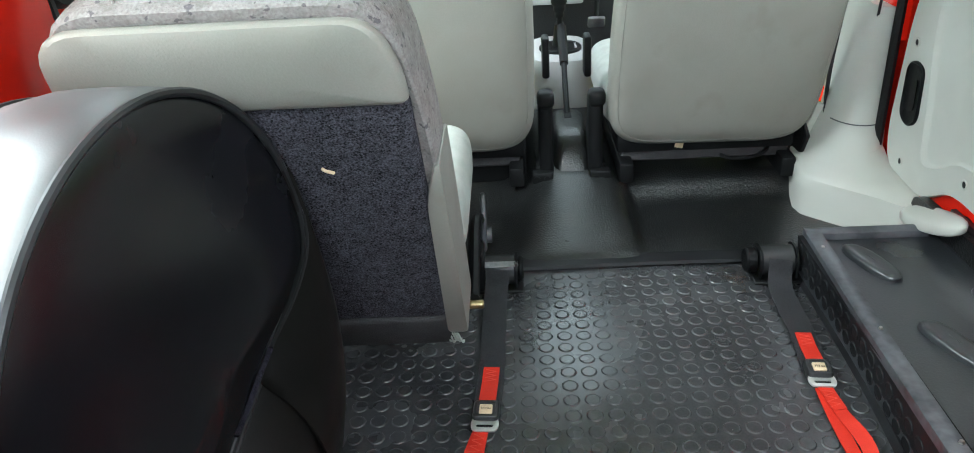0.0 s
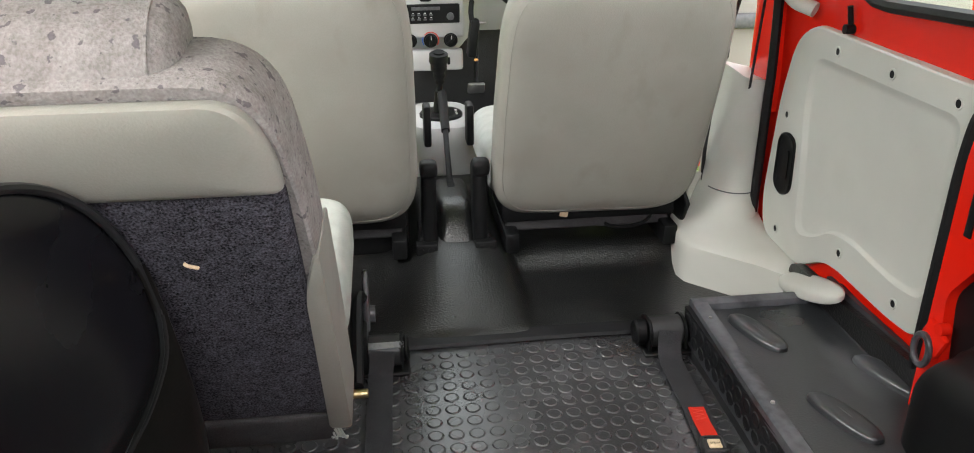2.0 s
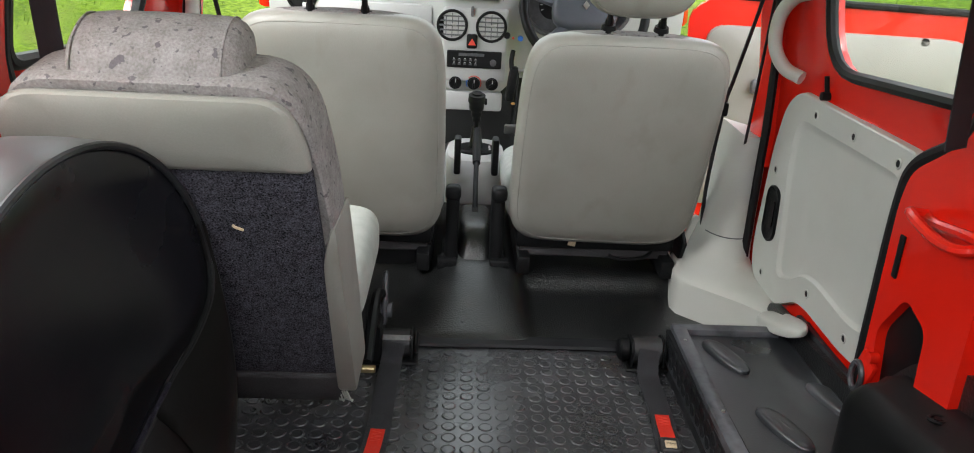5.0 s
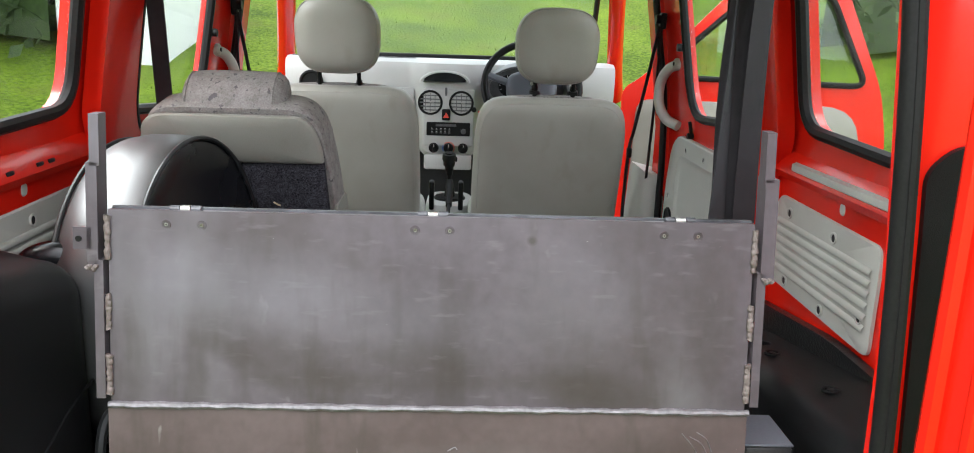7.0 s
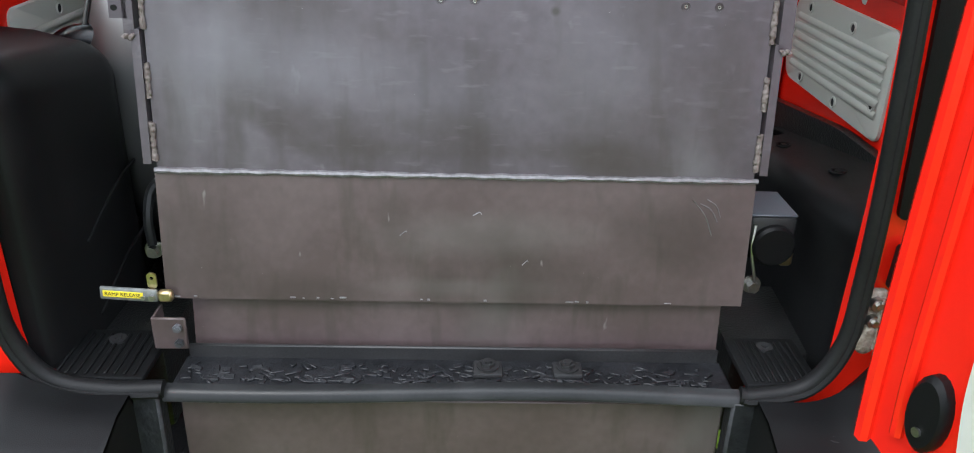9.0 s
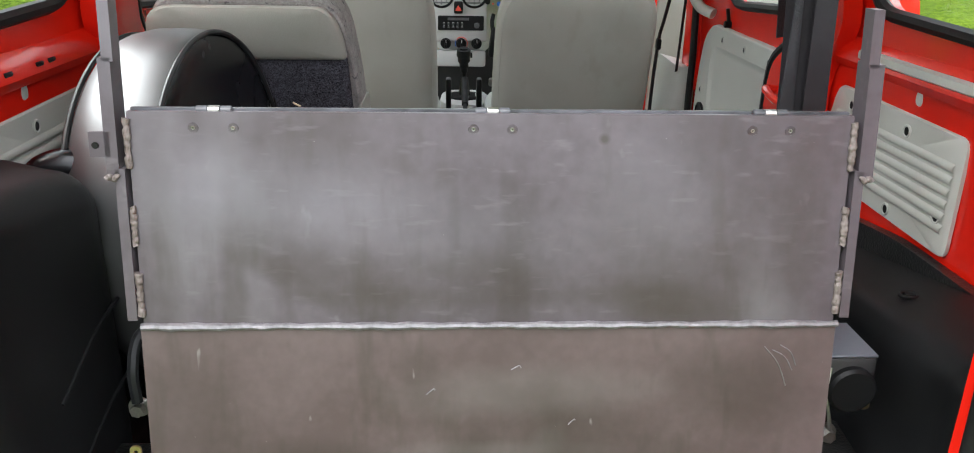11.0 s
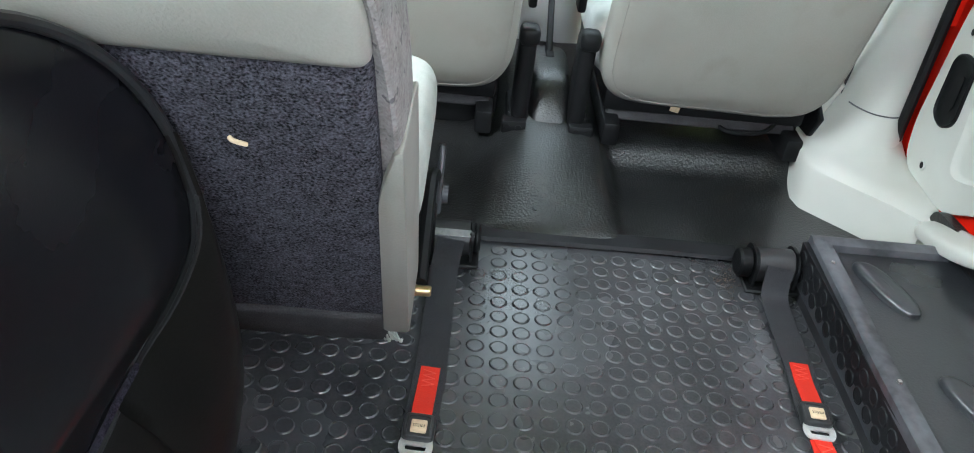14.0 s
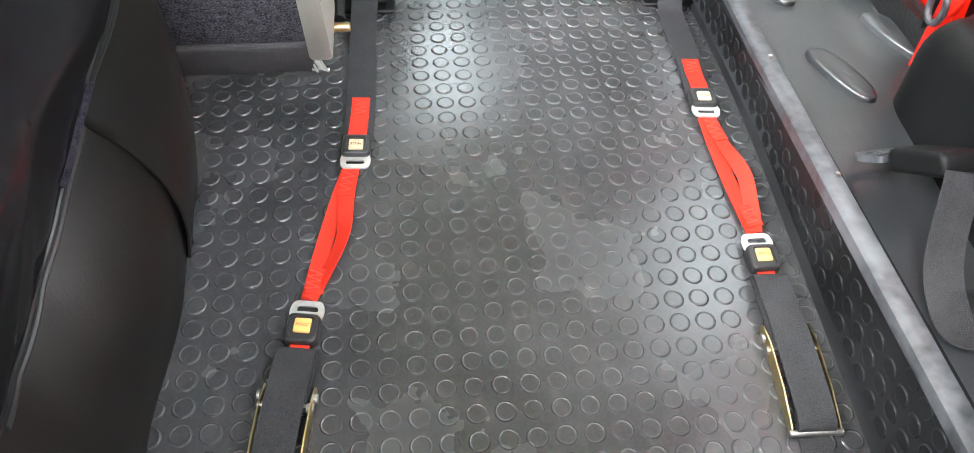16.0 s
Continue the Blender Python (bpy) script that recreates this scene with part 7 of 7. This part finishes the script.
trim = part("trim_panel", slab(rpoly([(0.128, 0.32), (0.150, 0.20), (0.19, 0.10), (0.54, 0.08), (0.54, 0.60), (0.138, 0.60)], [0.05, 0.03, 0.04, 0.05, 0.05, 0.03]), [], 0.010, lambda u, v, w: on_door(u, v, -w)), TRIM, tail, "pale grey trim panel")
for u, v in ((0.150, 0.325), (0.165, 0.50), (0.30, 0.12)):
    part("screw_hole", cyl(on_door(u, v, -0.009), on_door(u, v, -0.012), 0.009, n=14), BLACK, trim)
latch2 = part("rest_stop", loft([[on_door(0.096 + 0.026 * k * math.cos(t), 0.258 + 0.052 * k * math.sin(t), -w) for t in [6.2832 * i / 20 for i in range(20)]] for w, k in ((0.0, 1.0), (0.012, 1.0), (0.018, 0.85), (0.018, 0.3))]), BLACK, tail, "black rubber rest stop")
part("stop_screw", cyl(on_door(0.096, 0.235, -0.017), on_door(0.096, 0.235, -0.021), 0.006, n=10), METAL, latch2)
hinge = part("hinge", rbox((0.571, 0.034, 0.300), (0.026, 0.014, 0.07), 0.006, 2), GRIMY, tail, "grimy steel hinge")
part("knuckle", cyl((0.580, 0.020, 0.255), (0.580, 0.020, 0.325), 0.010, n=14), GRIMY, hinge)
for bz in (0.318, 0.292):
    part("hinge_bolt", merge(cyl((0.568, 0.030, bz), (0.568, 0.018, bz), 0.009, n=18), cyl((0.568, 0.019, bz), (0.568, 0.014, bz), 0.005, n=6)), METAL, hinge)
part("grease_lump", moved(pad(0.03, 0.05, 0.02, lambda x, y, z: (x + 0.004 * math.sin(90 * z), y, z), power=2.3, nu=12, nv=10), Matrix.Translation((0.568, 0.026, 0.268))), GRIMY, hinge, "dirty grease round the hinge")
part("hinge_cover", slab(rpoly([(0.581, 0.335), (0.598, 0.33), (0.600, 0.40), (0.583, 0.395)], 0.006), [], 0.012, lambda u, v, w: (u, 0.040 - w, v)), SEAL, hinge, "black rubber hinge cover")

solo("trim_lamp_back", slab(rpoly([(0.574, 0.43), (0.625, 0.43), (0.63, 0.80), (0.580, 0.797), (0.552, 0.768), (0.558, 0.69), (0.566, 0.56)], [0.01, 0.01, 0.01, 0.02, 0.015, 0.02, 0.02]), [], 0.008, lambda u, v, w: (u, 0.044 - w, v)), BLACK, "black plastic lamp housing edge beside the rear opening", "lamp housing", kind="structure")

# ---- open driver's door, seen through the right-hand windows ----
front = thing("front_door", (0.80, 2.75, 0.0), "red driver's door standing wide open, with grey pocket trim", "car door")
FM = Matrix.Translation((0.76, 2.85, 0.0)) @ Matrix.Rotation(radians(-12), 4, "Z")


def on_front(u, v, w):
    """u out from the hinge, v up, w towards the front."""
    return FM @ Vector((u * 1.12, w, v))


part("shell", slab(rpoly([(0.02, -0.10), (0.98, -0.10), (1.02, 0.45), (0.98, 0.69), (0.80, 1.14), (0.45, 1.14), (0.10, 0.72), (0.02, 0.66)], [0.08, 0.12, 0.08, 0.08, 0.06, 0.08, 0.04, 0.04]),
                   [rpoly([(0.14, 0.72), (0.92, 0.712), (0.76, 1.08), (0.48, 1.08)], 0.05)], 0.05, on_front), RED, front)
part("window_seal", ring_tube([on_front(u, v, -0.003) for u, v in rpoly([(0.14, 0.72), (0.92, 0.712), (0.76, 1.08), (0.48, 1.08)], 0.05)], 0.013), SEAL, front)
pane = part("pane", slab(rpoly([(0.14, 0.72), (0.92, 0.712), (0.76, 1.08), (0.48, 1.08)], 0.05), [], 0.004, lambda u, v, w: on_front(u, v, w + 0.03)), GLASS, front)
pane.visible_shadow = False
part("trim_panel", loft([[on_front(u, v, -w) for u, v in scaled(rpoly([(0.06, -0.04), (0.90, -0.04), (0.94, 0.30), (0.90, 0.625), (0.08, 0.62)], [0.05, 0.1, 0.1, 0.13, 0.06]), k)] for w, k in ((0.0, 1.0), (0.014, 0.995), (0.020, 0.97), (0.020, 0.5))]), GREY, front, "pale grey door trim")
part("pocket", pad(0.56, 0.17, 0.06, lambda x, y, z: tuple(on_front(0.48 + x, 0.10 + z, -0.03 + y)), power=4, nu=20, nv=10), GREY, front)
part("pull", rbox(tuple(on_front(0.30, 0.42, -0.035)), (0.16, 0.03, 0.05), 0.012, 2), DARK_GREY, front)
part("release", cyl(on_front(0.72, 0.61, -0.002), on_front(0.72, 0.61, -0.02), 0.014, n=14), BLACK, front)


# ---- studs of the rubber floor ----
def stud_mesh(n=14):
    rings = []
    for r, z in ((0.0147, -0.0001), (0.0138, 0.0004), (0.0132, 0.0015), (0.0126, 0.0021), (0.0120, 0.0021), (0.0113, 0.0013), (0.0104, 0.0013)):
        rings.append([(r * math.cos(6.2832 * k / n), r * math.sin(6.2832 * k / n), z) for k in range(n)])
    bm = loft(rings)
    me = bpy.data.meshes.new("stud")
    bm.to_mesh(me)
    bm.free()
    me.polygons.foreach_set("use_smooth", [True] * len(me.polygons))
    me.set_sharp_from_angle(angle=radians(50))
    me.materials.append(FLOOR_RUBBER)
    return me


STUD = stud_mesh()
PITCH, SX, SY = 0.0356, -0.207, 0.747
floor_ob = bpy.data.objects["floor"]


def stud_place(x, y):
    tilt = FLOOR_TILT / (1 + math.exp((y - 1.15) / 0.05))
    return Matrix.Translation((x, y, floor_z(y))) @ Matrix.Rotation(tilt, 4, "X")


def joined(name, places, host, mat):
    """Studs too many to count, joined into one mesh."""
    pts = np.array([v.co for v in STUD.vertices])
    faces = [tuple(f.vertices) for f in STUD.polygons]
    verts, polys = [], []
    for m in places:
        k = len(verts)
        verts += [m @ Vector(p) for p in pts]
        polys += [tuple(k + i for i in f) for f in faces]
    me = bpy.data.meshes.new(name)
    me.from_pydata(verts, [], polys)
    me.polygons.foreach_set("use_smooth", [True] * len(me.polygons))
    me.set_sharp_from_angle(angle=radians(50))
    me.materials.append(mat)
    ob = new(name, me)
    ob.parent = host
    tagged(ob, kind="stuff")


near, rest = [], []
for i in range(-8, 20):
    for j in range(-17, 24):
        x, y = SX + PITCH * i, SY + PITCH * j
        if not (-0.43 < x < 0.442 and 0.16 < y < 1.548):
            continue
        if any(abs(x - q) < 0.05 and 1.46 < y < 1.56 for q in (-0.150, 0.405)):
            continue
        (near if 0.62 < y < 1.12 and -0.36 < x < 0.40 and len(near) < 300 else rest).append(stud_place(x, y))
for m in near:
    ob = new("stud", STUD)
    ob.parent = floor_ob
    ob.matrix_local = m
joined("studs", rest, floor_ob, FLOOR_RUBBER)
kerb_places = []
for j in range(-8, 22):
    y = SY + PITCH * j
    foot, top = Vector((0.459, y, floor_z(y) + 0.012)), Vector((0.452, y, 0.086))
    run = (top - foot).normalized()
    up = Vector((-run.z, 0.0, run.x))
    for k in range(int((top - foot).length / PITCH)):
        c = foot + run * (0.018 + PITCH * k)
        kerb_places.append(Matrix(((run.x, 0, up.x, c.x), (0, 1, 0, c.y), (run.z, 0, up.z, c.z), (0, 0, 0, 1))))
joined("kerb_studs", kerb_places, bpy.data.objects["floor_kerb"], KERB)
